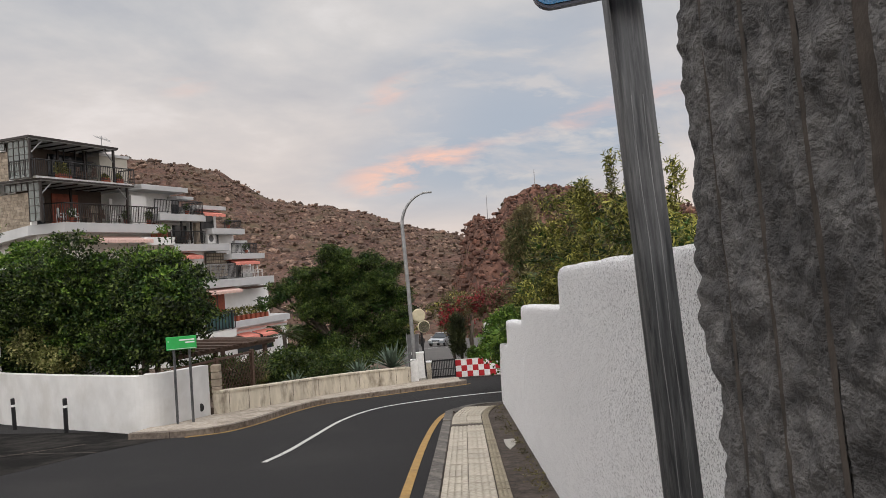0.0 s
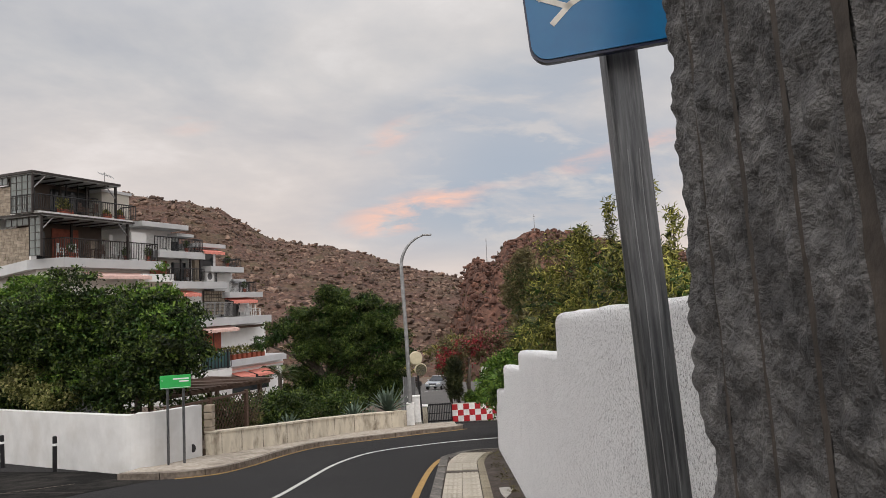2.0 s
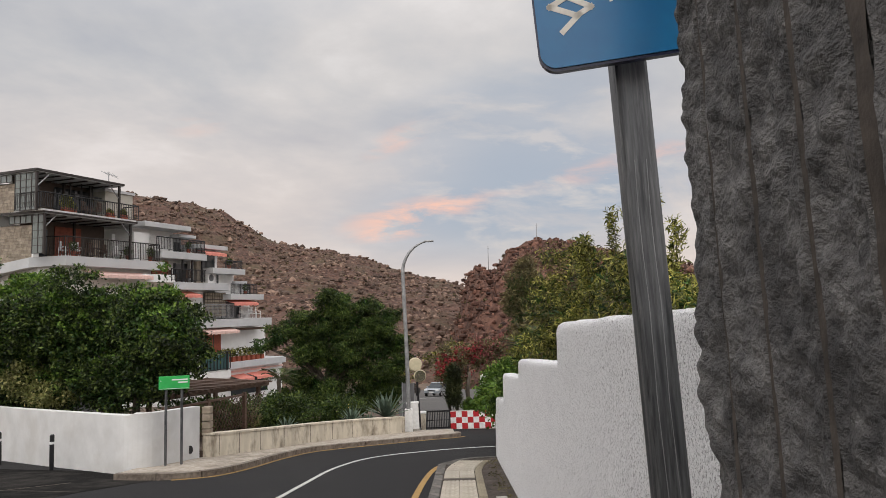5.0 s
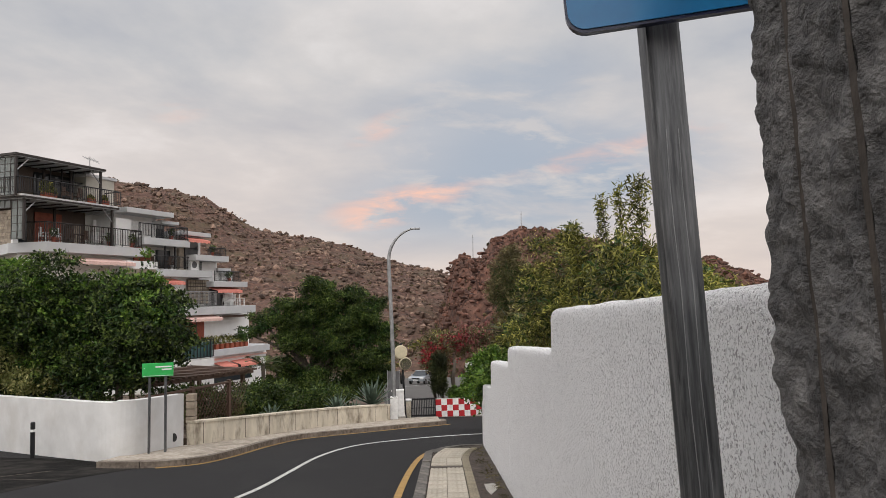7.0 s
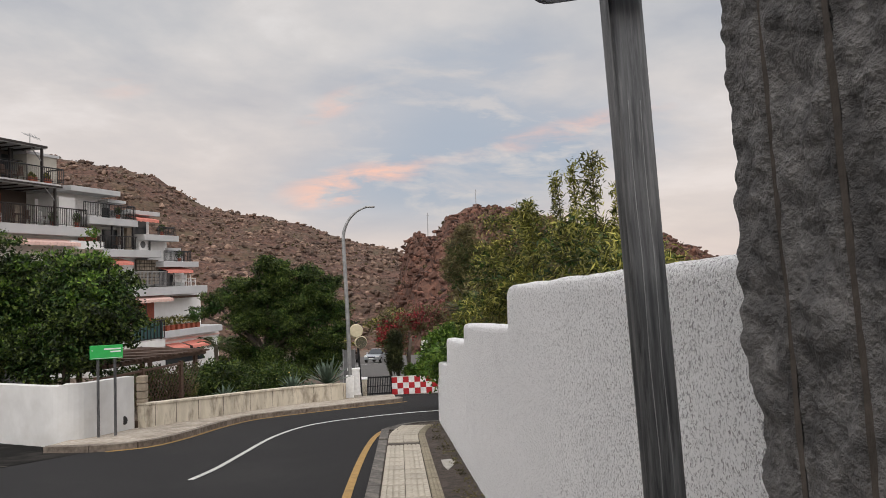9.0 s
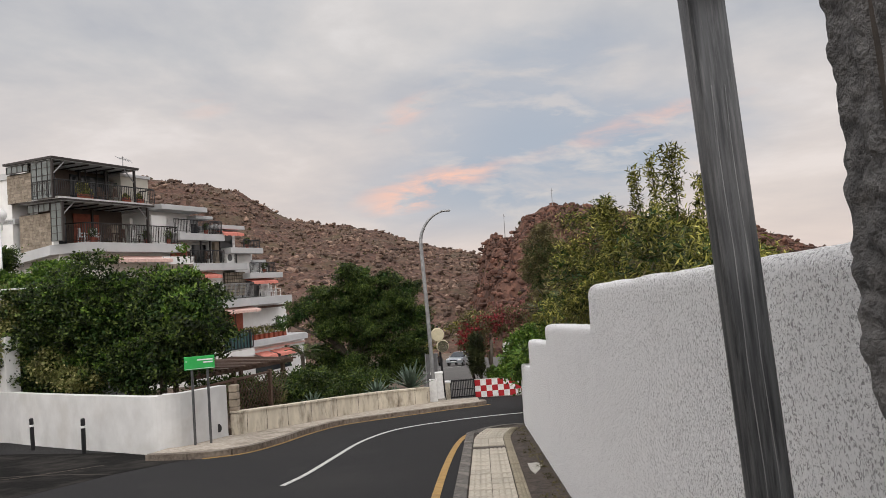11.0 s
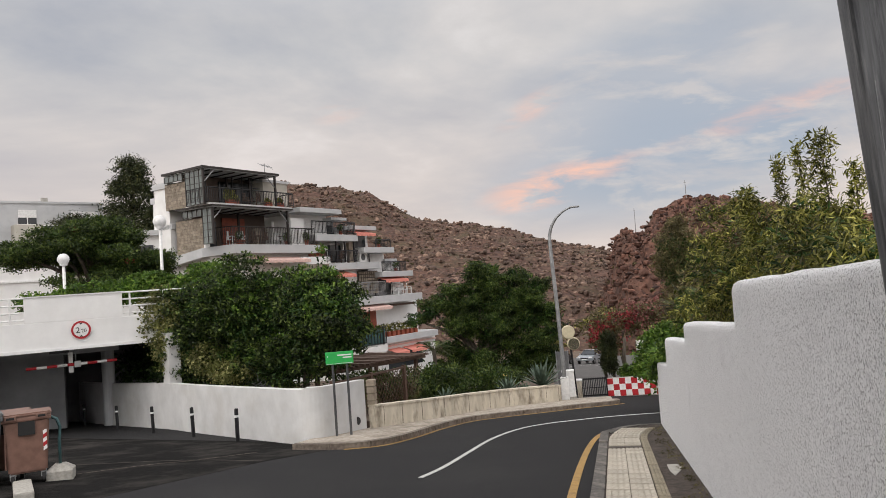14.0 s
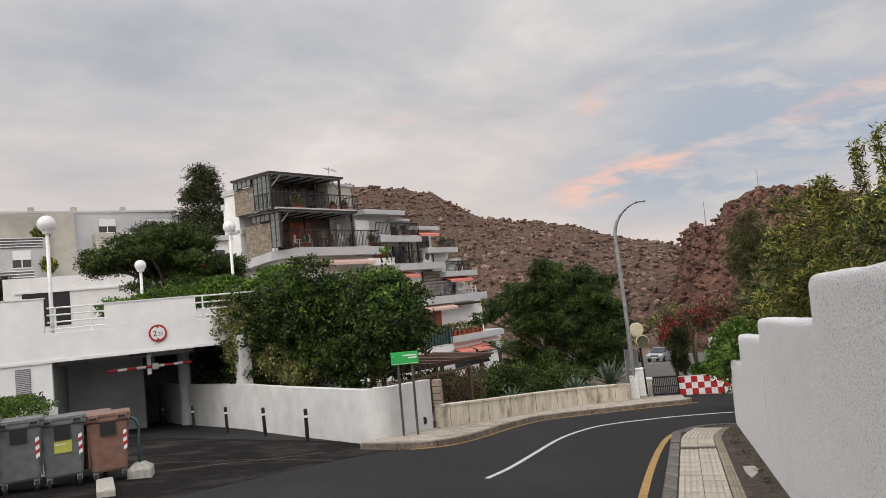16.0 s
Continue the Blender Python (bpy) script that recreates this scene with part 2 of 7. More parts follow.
groove_mat = material("brown_groove", (0.026, 0.021, 0.017), (0.058, 0.047, 0.039), scale=30, rough=0.95)
steel = material("weathered_galvanised_steel", (0.055, 0.058, 0.062), (0.15, 0.155, 0.16), scale=9, rough=0.40, bump=0.08, fine=120, metal=0.7, stain=(0.27, 0.275, 0.28), stain_scale=14, stain_amount=0.5, stretch=(7, 7, 0.45))
lamp_steel = material("grey_lamp_steel", (0.22, 0.225, 0.23), (0.34, 0.345, 0.35), scale=5, rough=0.5, metal=0.5, bump=0.03)
black_metal = plain("black_metal", (0.018, 0.018, 0.02), 0.45, 0.3)
brown_metal = plain("dark_brown_metal", (0.032, 0.026, 0.024), 0.5, 0.2)
blue = material("blue_sign_enamel", (0.006, 0.10, 0.25), (0.012, 0.155, 0.34), scale=3, rough=0.28, bump=0.02, stain=(0.03, 0.09, 0.17), stain_scale=4, stain_amount=0.35)
sign_rim = plain("dark_blue_rim", (0.012, 0.018, 0.055), 0.35)
sign_white = material("aged_white_lettering", (0.52, 0.50, 0.45), (0.68, 0.66, 0.60), scale=30, rough=0.5, bump=0.03)
green_sign_mat = plain("bright_green_sign", (0.03, 0.42, 0.09), 0.4)
red_paint = plain("red_paint", (0.42, 0.012, 0.018), 0.5)
white_gloss = plain("white_gloss", (0.80, 0.80, 0.79), 0.4)
# black for printed figures, and for the painted dark of openings
print_and_shade_black = plain("print_and_shade_black", (0.015, 0.015, 0.016), 0.6)
stone_panel = material("tan_stone_cladding", (0.20, 0.165, 0.125), (0.34, 0.29, 0.23), scale=3.5, rough=0.9, bump=0.3, fine=14, stain=(0.15, 0.12, 0.095), stain_scale=1.4, rand=0.16)
brown_wood = material("dark_brown_wood", (0.055, 0.030, 0.020), (0.11, 0.065, 0.045), scale=5, rough=0.75, bump=0.2, stretch=(1, 6, 6))
red_wood = material("red_brown_door_wood", (0.20, 0.042, 0.020), (0.33, 0.080, 0.040), scale=5, rough=0.55, bump=0.1)
awning_mat = plain("salmon_awning", (0.80, 0.29, 0.23), 0.8)
awning_pale = plain("pale_pink_awning", (0.80, 0.56, 0.50), 0.8)
dark_glass = glass_mat("dark_window_glass", (0.03, 0.035, 0.04))
dark_glass.node_tree.nodes["Principled BSDF"].inputs["Transmission Weight"].default_value = 0.0
frosted = glass_mat("greenish_wired_glass", (0.30, 0.34, 0.33), 0.25)
# brown dark enough to hold the terraces' shade; door stiles use it too
interior_mat = plain("shade_brown_interior", (0.10, 0.075, 0.06), 0.8)
teal_panel = plain("teal_panel", (0.045, 0.11, 0.115), 0.5)
bin_grey = material("grey_bin_plastic", (0.10, 0.105, 0.11), (0.145, 0.15, 0.155), scale=6, rough=0.55, bump=0.04, stain=(0.08, 0.08, 0.08), stain_scale=2)
bin_brown = material("brown_bin_plastic", (0.16, 0.085, 0.062), (0.22, 0.12, 0.09), scale=6, rough=0.55, bump=0.04, stain=(0.12, 0.07, 0.05), stain_scale=2)
rubber = plain("black_rubber", (0.015, 0.015, 0.015), 0.8)
label_yellow = plain("yellow_green_sticker", (0.50, 0.52, 0.08), 0.5)
concrete = material("pale_concrete", (0.30, 0.29, 0.26), (0.44, 0.42, 0.38), scale=14, rough=0.9, bump=0.3)
bark = material("grey_brown_bark", (0.045, 0.036, 0.028), (0.11, 0.09, 0.07), scale=9, rough=0.95, bump=0.6, fine=30, stretch=(1, 1, 0.3))
rock = material("red_brown_hillside", (0.030, 0.015, 0.011), (0.130, 0.070, 0.050), scale=1.1, rough=0.95, bump=0.9, fine=2.2, stain=(0.085, 0.075, 0.040), stain_scale=0.10, stain_amount=0.55)
cliff = material("red_cliff_rock", (0.030, 0.012, 0.008), (0.165, 0.078, 0.053), scale=0.62, rough=0.95, bump=0.9, fine=1.0, stain=(0.07, 0.045, 0.03), stain_scale=0.12, stretch=(1, 1, 0.45))
boulder_mat = material("weathered_boulder", (0.055, 0.034, 0.026), (0.205, 0.138, 0.103), scale=0.7, rough=0.95, bump=0.5, fine=4, island=0.55)
cliff_block = material("rust_red_rock_block", (0.040, 0.017, 0.012), (0.150, 0.074, 0.052), scale=0.9, rough=0.95, bump=0.5, fine=4, island=0.6)
scrub_mat = leaf_material("hill_scrub", (0.045, 0.036, 0.018), (0.085, 0.070, 0.034), (0.15, 0.125, 0.065), 0.8)
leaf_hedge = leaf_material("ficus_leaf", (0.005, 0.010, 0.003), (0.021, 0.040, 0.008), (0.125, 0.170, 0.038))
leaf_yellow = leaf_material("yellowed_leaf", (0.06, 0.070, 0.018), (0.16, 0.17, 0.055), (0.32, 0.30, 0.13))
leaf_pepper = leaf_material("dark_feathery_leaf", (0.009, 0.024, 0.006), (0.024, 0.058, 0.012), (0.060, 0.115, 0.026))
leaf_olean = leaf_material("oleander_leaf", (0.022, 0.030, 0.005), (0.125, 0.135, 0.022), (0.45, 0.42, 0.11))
leaf_dry = leaf_material("dry_olive_leaf", (0.06, 0.055, 0.022), (0.12, 0.105, 0.045), (0.21, 0.18, 0.085))
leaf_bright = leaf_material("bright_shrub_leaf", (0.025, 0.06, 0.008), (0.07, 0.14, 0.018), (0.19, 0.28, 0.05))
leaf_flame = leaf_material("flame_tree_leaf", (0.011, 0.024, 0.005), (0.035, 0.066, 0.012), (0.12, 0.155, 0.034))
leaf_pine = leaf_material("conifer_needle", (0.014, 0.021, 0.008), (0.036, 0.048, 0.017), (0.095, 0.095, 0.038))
# light green: painted highlights on tree crowns, plain leaf colour on terrace plants
leaf_tip = leaf_material("light_feathery_leaf", (0.022, 0.044, 0.010), (0.060, 0.100, 0.020), (0.15, 0.20, 0.05))
leaf_agave = leaf_material("agave_leaf", (0.09, 0.135, 0.10), (0.17, 0.23, 0.17), (0.27, 0.33, 0.25))
leaf_palm = leaf_material("palm_frond", (0.020, 0.036, 0.012), (0.055, 0.080, 0.026), (0.13, 0.15, 0.05))
petal_dull = leaf_material("faded_bracts", (0.10, 0.03, 0.03), (0.20, 0.07, 0.065), (0.32, 0.14, 0.12))
petal = leaf_material("crimson_bracts", (0.10, 0.008, 0.012), (0.21, 0.018, 0.024), (0.33, 0.06, 0.06))


def roughcast():
    """White pebble-dashed render: coarse grains, and pits with their shade painted in."""
    m = bpy.data.materials.new("white_roughcast")
    m.use_nodes = True
    make, link = nodes_of(m.node_tree)
    out = make("ShaderNodeOutputMaterial")
    bsdf = make("ShaderNodeBsdfPrincipled", Roughness=0.9)
    link(bsdf.outputs[0], out.inputs[0])
    coord = make("ShaderNodeTexCoord")
    big = make("ShaderNodeTexNoise", Scale=68.0, Detail=5.0, Roughness=0.68, Distortion=0.5)
    small = make("ShaderNodeTexNoise", Scale=170.0, Detail=3.0, Roughness=0.6)
    broad = make("ShaderNodeTexNoise", Scale=1.3, Detail=5.0, Roughness=0.6)
    pits = make("ShaderNodeTexNoise", Scale=92.0, Detail=3.0, Roughness=0.6, Distortion=0.6)
    for n in (big, small, broad, pits):
        link(coord.outputs["Object"], n.inputs["Vector"])
    grain = ramp(make, [(0.37, (0.42, 0.425, 0.44)), (0.45, (0.82, 0.825, 0.84)), (0.60, (0.88, 0.885, 0.90))])
    link(big.outputs[0], grain.inputs[0])
    dirt = ramp(make, [(0.5, (0, 0, 0)), (0.8, (0.25, 0.25, 0.25))])
    link(broad.outputs[0], dirt.inputs[0])
    col = mix_node(make, link, dirt.outputs[0], grain.outputs[0], (0.62, 0.62, 0.64))
    # flat dark spots put the shade of the pits into the colour
    hole = ramp(make, [(0.40, (1, 1, 1)), (0.425, (0, 0, 0))])
    link(pits.outputs[0], hole.inputs[0])
    col = mix_node(make, link, math_node(make, link, "MULTIPLY", hole.outputs[0], 0.75), col, (0.20, 0.20, 0.21))
    link(col, bsdf.inputs["Base Color"])
    height = math_node(make, link, "ADD", big.outputs[0], math_node(make, link, "MULTIPLY", small.outputs[0], 0.35))
    bp = make("ShaderNodeBump", Strength=1.0, Distance=0.026)
    link(height, bp.inputs["Height"])
    link(bp.outputs[0], bsdf.inputs["Normal"])
    return m


rough_white = roughcast()

# ---- building helpers ----
SLOPE = 0.1125


def gz(y):
    """Height of the ground: the street falls away ahead."""
    if y < 31.5:
        return -SLOPE * y
    return -SLOPE * 31.5 - 0.0915 * (min(y, 115) - 31.5)


def thing(name, label, category, m=None, group="", kind=""):
    ob = new(name)
    ob.empty_display_size = 0.3
    if m is not None:
        ob.matrix_world = m
    return tagged(ob, label, category, group, kind)


def mesh_object(name, bm, mat, smooth=False):
    me = bpy.data.meshes.new(name)
    bmesh.ops.recalc_face_normals(bm, faces=bm.faces)
    bm.to_mesh(me)
    bm.free()
    me.materials.append(mat)
    if smooth:
        me.shade_smooth()
    return new(name, me)


def part(name, bm, mat, parent, label="", smooth=False):
    ob = mesh_object(name, bm, mat, smooth)
    ob.parent = parent
    if label:
        ob["label"] = label
    return ob


def box(bm, x0, x1, y0, y1, z0, z1, bevel=0.0):
    if bevel:
        b2 = bmesh.new()
        box(b2, x0, x1, y0, y1, z0, z1)
        bmesh.ops.bevel(b2, geom=list(b2.edges), offset=bevel, segments=2, affect="EDGES", profile=0.6)
        merge(bm, b2)
        return
    v = [bm.verts.new((x, y, z)) for x in (x0, x1) for y in (y0, y1) for z in (z0, z1)]
    for f in ((0, 1, 3, 2), (4, 6, 7, 5), (0, 4, 5, 1), (2, 3, 7, 6), (0, 2, 6, 4), (1, 5, 7, 3)):
        bm.faces.new([v[i] for i in f])


def merge(bm, other):
    me = bpy.data.meshes.new("scratch")
    other.to_mesh(me)
    other.free()
    bm.from_mesh(me)
    bpy.data.meshes.remove(me)


def boxed(x0, x1, y0, y1, z0, z1, bevel=0.0):
    bm = bmesh.new()
    box(bm, x0, x1, y0, y1, z0, z1, bevel)
    return bm


def prism(bm, pts, z0, z1):
    """Polygon in plan between two heights, which may be functions of x and y."""
    f0 = z0 if callable(z0) else lambda x, y: z0
    f1 = z1 if callable(z1) else lambda x, y: z1
    lo = [bm.verts.new((x, y, f0(x, y))) for x, y in pts]
    hi = [bm.verts.new((x, y, f1(x, y))) for x, y in pts]
    bm.faces.new(lo[::-1])
    bm.faces.new(hi)
    for i in range(len(pts)):
        j = (i + 1) % len(pts)
        bm.faces.new((lo[i], lo[j], hi[j], hi[i]))


def tube(bm, p0, p1, r0, r1=None, n=10, caps=True):
    r1 = r0 if r1 is None else r1
    p0, p1 = Vector(p0), Vector(p1)
    q = (p1 - p0).to_track_quat("Z", "Y")
    rings = []
    for p, r in ((p0, r0), (p1, r1)):
        rings.append([bm.verts.new(p + q @ Vector((r * math.cos(6.28318 * i / n), r * math.sin(6.28318 * i / n), 0))) for i in range(n)])
    for i in range(n):
        j = (i + 1) % n
        bm.faces.new((rings[0][i], rings[0][j], rings[1][j], rings[1][i]))
    if caps:
        bm.faces.new(rings[0][::-1])
        bm.faces.new(rings[1])


def pipe(bm, pts, r, n=8, taper=1.0):
    """A round bar along a line of points."""
    rings = []
    pts = [Vector(p) for p in pts]
    for k, p in enumerate(pts):
        d = (pts[min(k + 1, len(pts) - 1)] - pts[max(k - 1, 0)]).normalized()
        q = d.to_track_quat("Z", "Y")
        rk = r * (1 + (taper - 1) * k / (len(pts) - 1))
        rings.append([bm.verts.new(p + q @ Vector((rk * math.cos(6.28318 * i / n), rk * math.sin(6.28318 * i / n), 0))) for i in range(n)])
    for a, b in zip(rings, rings[1:]):
        best = min(range(n), key=lambda s: (a[0].co - b[s].co).length)
        for i in range(n):
            j = (i + 1) % n
            bm.faces.new((a[i], a[j], b[(j + best) % n], b[(i + best) % n]))
    bm.faces.new(rings[0][::-1])
    bm.faces.new(rings[-1])


def offsets(pts):
    """Mitred sideways unit vectors (to the left) along a line in plan."""
    out = []
    for i in range(len(pts)):
        a, b, c = pts[max(i - 1, 0)], pts[i], pts[min(i + 1, len(pts) - 1)]
        d = (Vector(b) - Vector(a)).normalized() + (Vector(c) - Vector(b)).normalized() if 0 < i < len(pts) - 1 else Vector(c) - Vector(a)
        d.normalize()
        out.append((-d.y, d.x))
    return out


def sweep(bm, pts, left, right, z0, z1):
    """A wall or band along a line in plan, from right to left of it."""
    n = offsets(pts)
    rows = []
    for (x, y), (nx, ny) in zip(pts, n):
        a, b = (x + nx * left, y + ny * left), (x - nx * right, y - ny * right)
        rows.append([bm.verts.new((*p, f(x, y))) for p, f in ((a, z0), (a, z1), (b, z1), (b, z0))])
    for r, s in zip(rows, rows[1:]):
        for i in range(4):
            j = (i + 1) % 4
            bm.faces.new((r[i], r[j], s[j], s[i]))
    bm.faces.new(rows[0])
    bm.faces.new(rows[-1][::-1])


def smooth_line(pts, n=6):
    """A Catmull-Rom line through points in plan."""
    p = [pts[0], *pts, pts[-1]]
    out = []
    for i in range(1, len(p) - 2):
        for k in range(n):
            t = k / n
            out.append(tuple(0.5 * (2 * p[i][c] + (p[i + 1][c] - p[i - 1][c]) * t + (2 * p[i - 1][c] - 5 * p[i][c] + 4 * p[i + 1][c] - p[i + 2][c]) * t * t + (3 * p[i][c] - p[i - 1][c] - 3 * p[i + 1][c] + p[i + 2][c]) * t ** 3) for c in range(len(pts[0]))))
    out.append(tuple(pts[-1]))
    return out


def raw_mesh(name, verts, faces, mat, parent=None, label="", smooth=False):
    me = bpy.data.meshes.new(name)
    me.from_pydata(verts, [], faces)
    me.materials.append(mat)
    if smooth:
        me.shade_smooth()
    ob = new(name, me)
    if parent:
        ob.parent = parent
    if label:
        ob["label"] = label
    return ob


def leaf_mesh(blobs, n, length, width, seed, droop=0.0, shell=0.45, up=0.0, clumps=0, spread=0.2):
    """Many small folded leaves through a set of ellipsoids (x, y, z, rx, ry, rz): vertices and faces."""
    rng = np.random.default_rng(seed)
    b = np.array(blobs, float)
    weight = (b[:, 3] * b[:, 4] * b[:, 5]) ** 0.72
    pick = rng.choice(len(b), n, p=weight / weight.sum())
    d = rng.normal(size=(n, 3))
    d /= np.linalg.norm(d, axis=1, keepdims=True)
    r = shell + (1 - shell) * rng.random((n, 1)) ** 0.55
    r *= 1 + 0.16 * np.sin(d[:, :1] * 5 + pick[:, None]) * np.sin(d[:, 2:] * 6 + pick[:, None] * 2) + 0.07 * rng.normal(size=(n, 1))
    c = b[pick, :3] + d * r * b[pick, 3:]
    if clumps:
        # gather the leaves into sprays with gaps between them
        home = rng.integers(0, clumps, n)
        off = rng.normal(size=(n, 3)) * (spread, spread, spread * 0.6)
        d = d[home] * 0.5 + off / spread * 0.4
        c = c[home] + off
    ax = d * 0.7 + rng.normal(size=(n, 3)) * 0.75
    ax[:, 2] += up - droop
    ax /= np.linalg.norm(ax, axis=1, keepdims=True)
    side = np.cross(ax, rng.normal(size=(n, 3)))
    side /= np.linalg.norm(side, axis=1, keepdims=True)
    nor = np.cross(ax, side)
    s = (0.65 + 0.7 * rng.random((n, 1)))
    ln, wd = length * s, width * s
    v = np.stack([c - ax * ln * 0.5, c + side * wd * 0.5 + nor * wd * 0.18, c + ax * ln * 0.5, c - side * wd * 0.5 + nor * wd * 0.18], 1).reshape(-1, 3)
    k = np.arange(n)[:, None] * 4
    f = np.concatenate([k + (0, 1, 2), k + (0, 2, 3)], 0)
    return v.tolist(), f.tolist()


def crown(parent, blobs, n, length, width, seed, mat, name="crown", label="", **more):
    v, f = leaf_mesh(blobs, n, length, width, seed, **more)
    return raw_mesh(name, v, f, mat, parent, label)


def trunk_with_limbs(parent, base, top, r, blobs, seed, mat=None, limbs=None):
    rng = random.Random(seed)
    bm = bmesh.new()
    b, t = Vector(base), Vector(top)
    mid = (b + t) / 2 + Vector((rng.uniform(-.1, .1), rng.uniform(-.1, .1), 0)) * (t - b).length
    pipe(bm, [b, mid, t], r, 9, 0.6)
    part("trunk", bm, mat or bark, parent, smooth=True)
    for bl in (limbs if limbs is not None else blobs):
        bm = bmesh.new()
        c = Vector(bl[:3])
        m = (t + c) / 2 + Vector((rng.uniform(-.2, .2), rng.uniform(-.2, .2), rng.uniform(-.1, .25)))
        pipe(bm, [mid.lerp(t, 0.7), m, c], r * 0.5, 7, 0.3)
        part("limb", bm, mat or bark, parent, smooth=True)

# ---- the ground, the road and the pavements ----
def build_ground():
    xs = [-700, -300, -150, -80, -45, -25, -12, -4, 0, 4, 12, 30, 80, 150, 300, 700]
    ys = [-200, -80, -30, -10, 0, 10, 20, 31.5, 45, 60, 80, 115, 160, 250, 400, 800]
    bm = bmesh.new()
    grid = [[bm.verts.new((x, y, gz(y) - 0.06)) for x in xs] for y in ys]
    for r, s in zip(grid, grid[1:]):
        for i in range(len(xs) - 1):
            bm.faces.new((r[i], r[i + 1], s[i + 1], s[i]))
    tagged(mesh_object("ground", bm, earth), "dry brown earth sheet under street and gardens", "ground", kind="structure")
    bm = bmesh.new()
    prism(bm, [(-45, -40), (9, -40), (9, 31.5), (-45, 31.5)], lambda x, y: gz(y) - 0.05, lambda x, y: gz(y))
    tagged(mesh_object("road", bm, asphalt), "dark worn asphalt street falling away downhill", "road", kind="structure")
    bm = bmesh.new()
    prism(bm, [(-45, 4), (-9.2, 4), (-7.6, 9), (-6.6, 13.2), (-5.8, 15.0), (-6.6, 16.4), (-45, 31)], lambda x, y: gz(y) - 0.02, lambda x, y: gz(y) + 0.005)
    tagged(mesh_object("driveway", bm, asphalt_old), "older patched dark asphalt forecourt before the garage", "road", kind="structure")
    bm = bmesh.new()
    prism(bm, [(-3.4, 31.5), (2.7, 31.5), (3.2, 60), (7, 66), (7, 112), (-30, 112), (-30, 66), (-3.6, 60)], lambda x, y: gz(y) - 0.03, lambda x, y: gz(y) + 0.004)
    tagged(mesh_object("parking_lane", bm, asphalt_grey), "grey asphalt lane and car park beyond the gate", "road", kind="structure")


build_ground()


def ribbon(name, pts, w, mat, label, h=0.008, dense=6):
    bm = bmesh.new()
    sweep(bm, smooth_line(pts, dense), w / 2, w / 2, lambda x, y: gz(y) + 0.001, lambda x, y: gz(y) + h)
    return tagged(mesh_object(name, bm, mat), label, "road marking", kind="structure")


ribbon("centre_line", [(-2.86, 10.7), (-2.71, 11.8), (-2.6, 13.6), (-2.42, 16.2), (-1.98, 18.3), (-1.34, 19.5), (-0.54, 20.3), (0.3, 21.0), (1.75, 21.7), (4.5, 22.3), (8.8, 22.6)], 0.085, white_line, "worn white centre line curving round the bend")
ribbon("edge_line", [(-0.86, -6), (-0.68, 2), (-0.53, 8.6), (-0.38, 12.5), (-0.18, 15.2), (0.06, 16.6), (0.28, 17.1)], 0.11, yellow_line, "faded ochre no-parking line along the kerb")
FAR_EDGE = [(-5.5, 14.78), (-4.78, 15.35), (-4.40, 16.85), (-4.14, 18.98), (-3.72, 20.9), (-3.08, 21.98), (-1.46, 23.86), (-0.36, 25.1), (0.42, 25.8), (0.98, 26.55)]
ribbon("edge_line", FAR_EDGE, 0.08, yellow_line, "thin faded yellow line along the far kerb")
ribbon("bay_line", [(-1.9, 72.0), (0.2, 76.0)], 0.12, white_line, "white parking bay line on the car park")
ribbon("bay_line", [(0.6, 72.6), (2.4, 77.5)], 0.12, white_line, "white parking bay line on the car park")
ribbon("old_patch_seam", [(-14, 13.2), (-11, 13.4), (-8.6, 13.7), (-6.6, 13.2)], 0.012, joint_mat, "pale broken seam in the forecourt asphalt", 0.009, 3)
ribbon("old_patch_seam", [(-9.9, 12.0), (-9.0, 13.2), (-8.5, 13.5), (-7.5, 14.7)], 0.008, kerb_brown, "pale crack filler across the forecourt asphalt", 0.009, 3)
ribbon("hatching", [(-10.6, 7.4), (-9.6, 8.6), (-8.75, 9.0)], 0.10, yellow_line, "faded yellow hatching by the refuse bins", 0.012, 3)

# near pavement, in its own frame along the street
PAVE = pose(-0.405, 0, 0, -6.42, 0, -1.976)


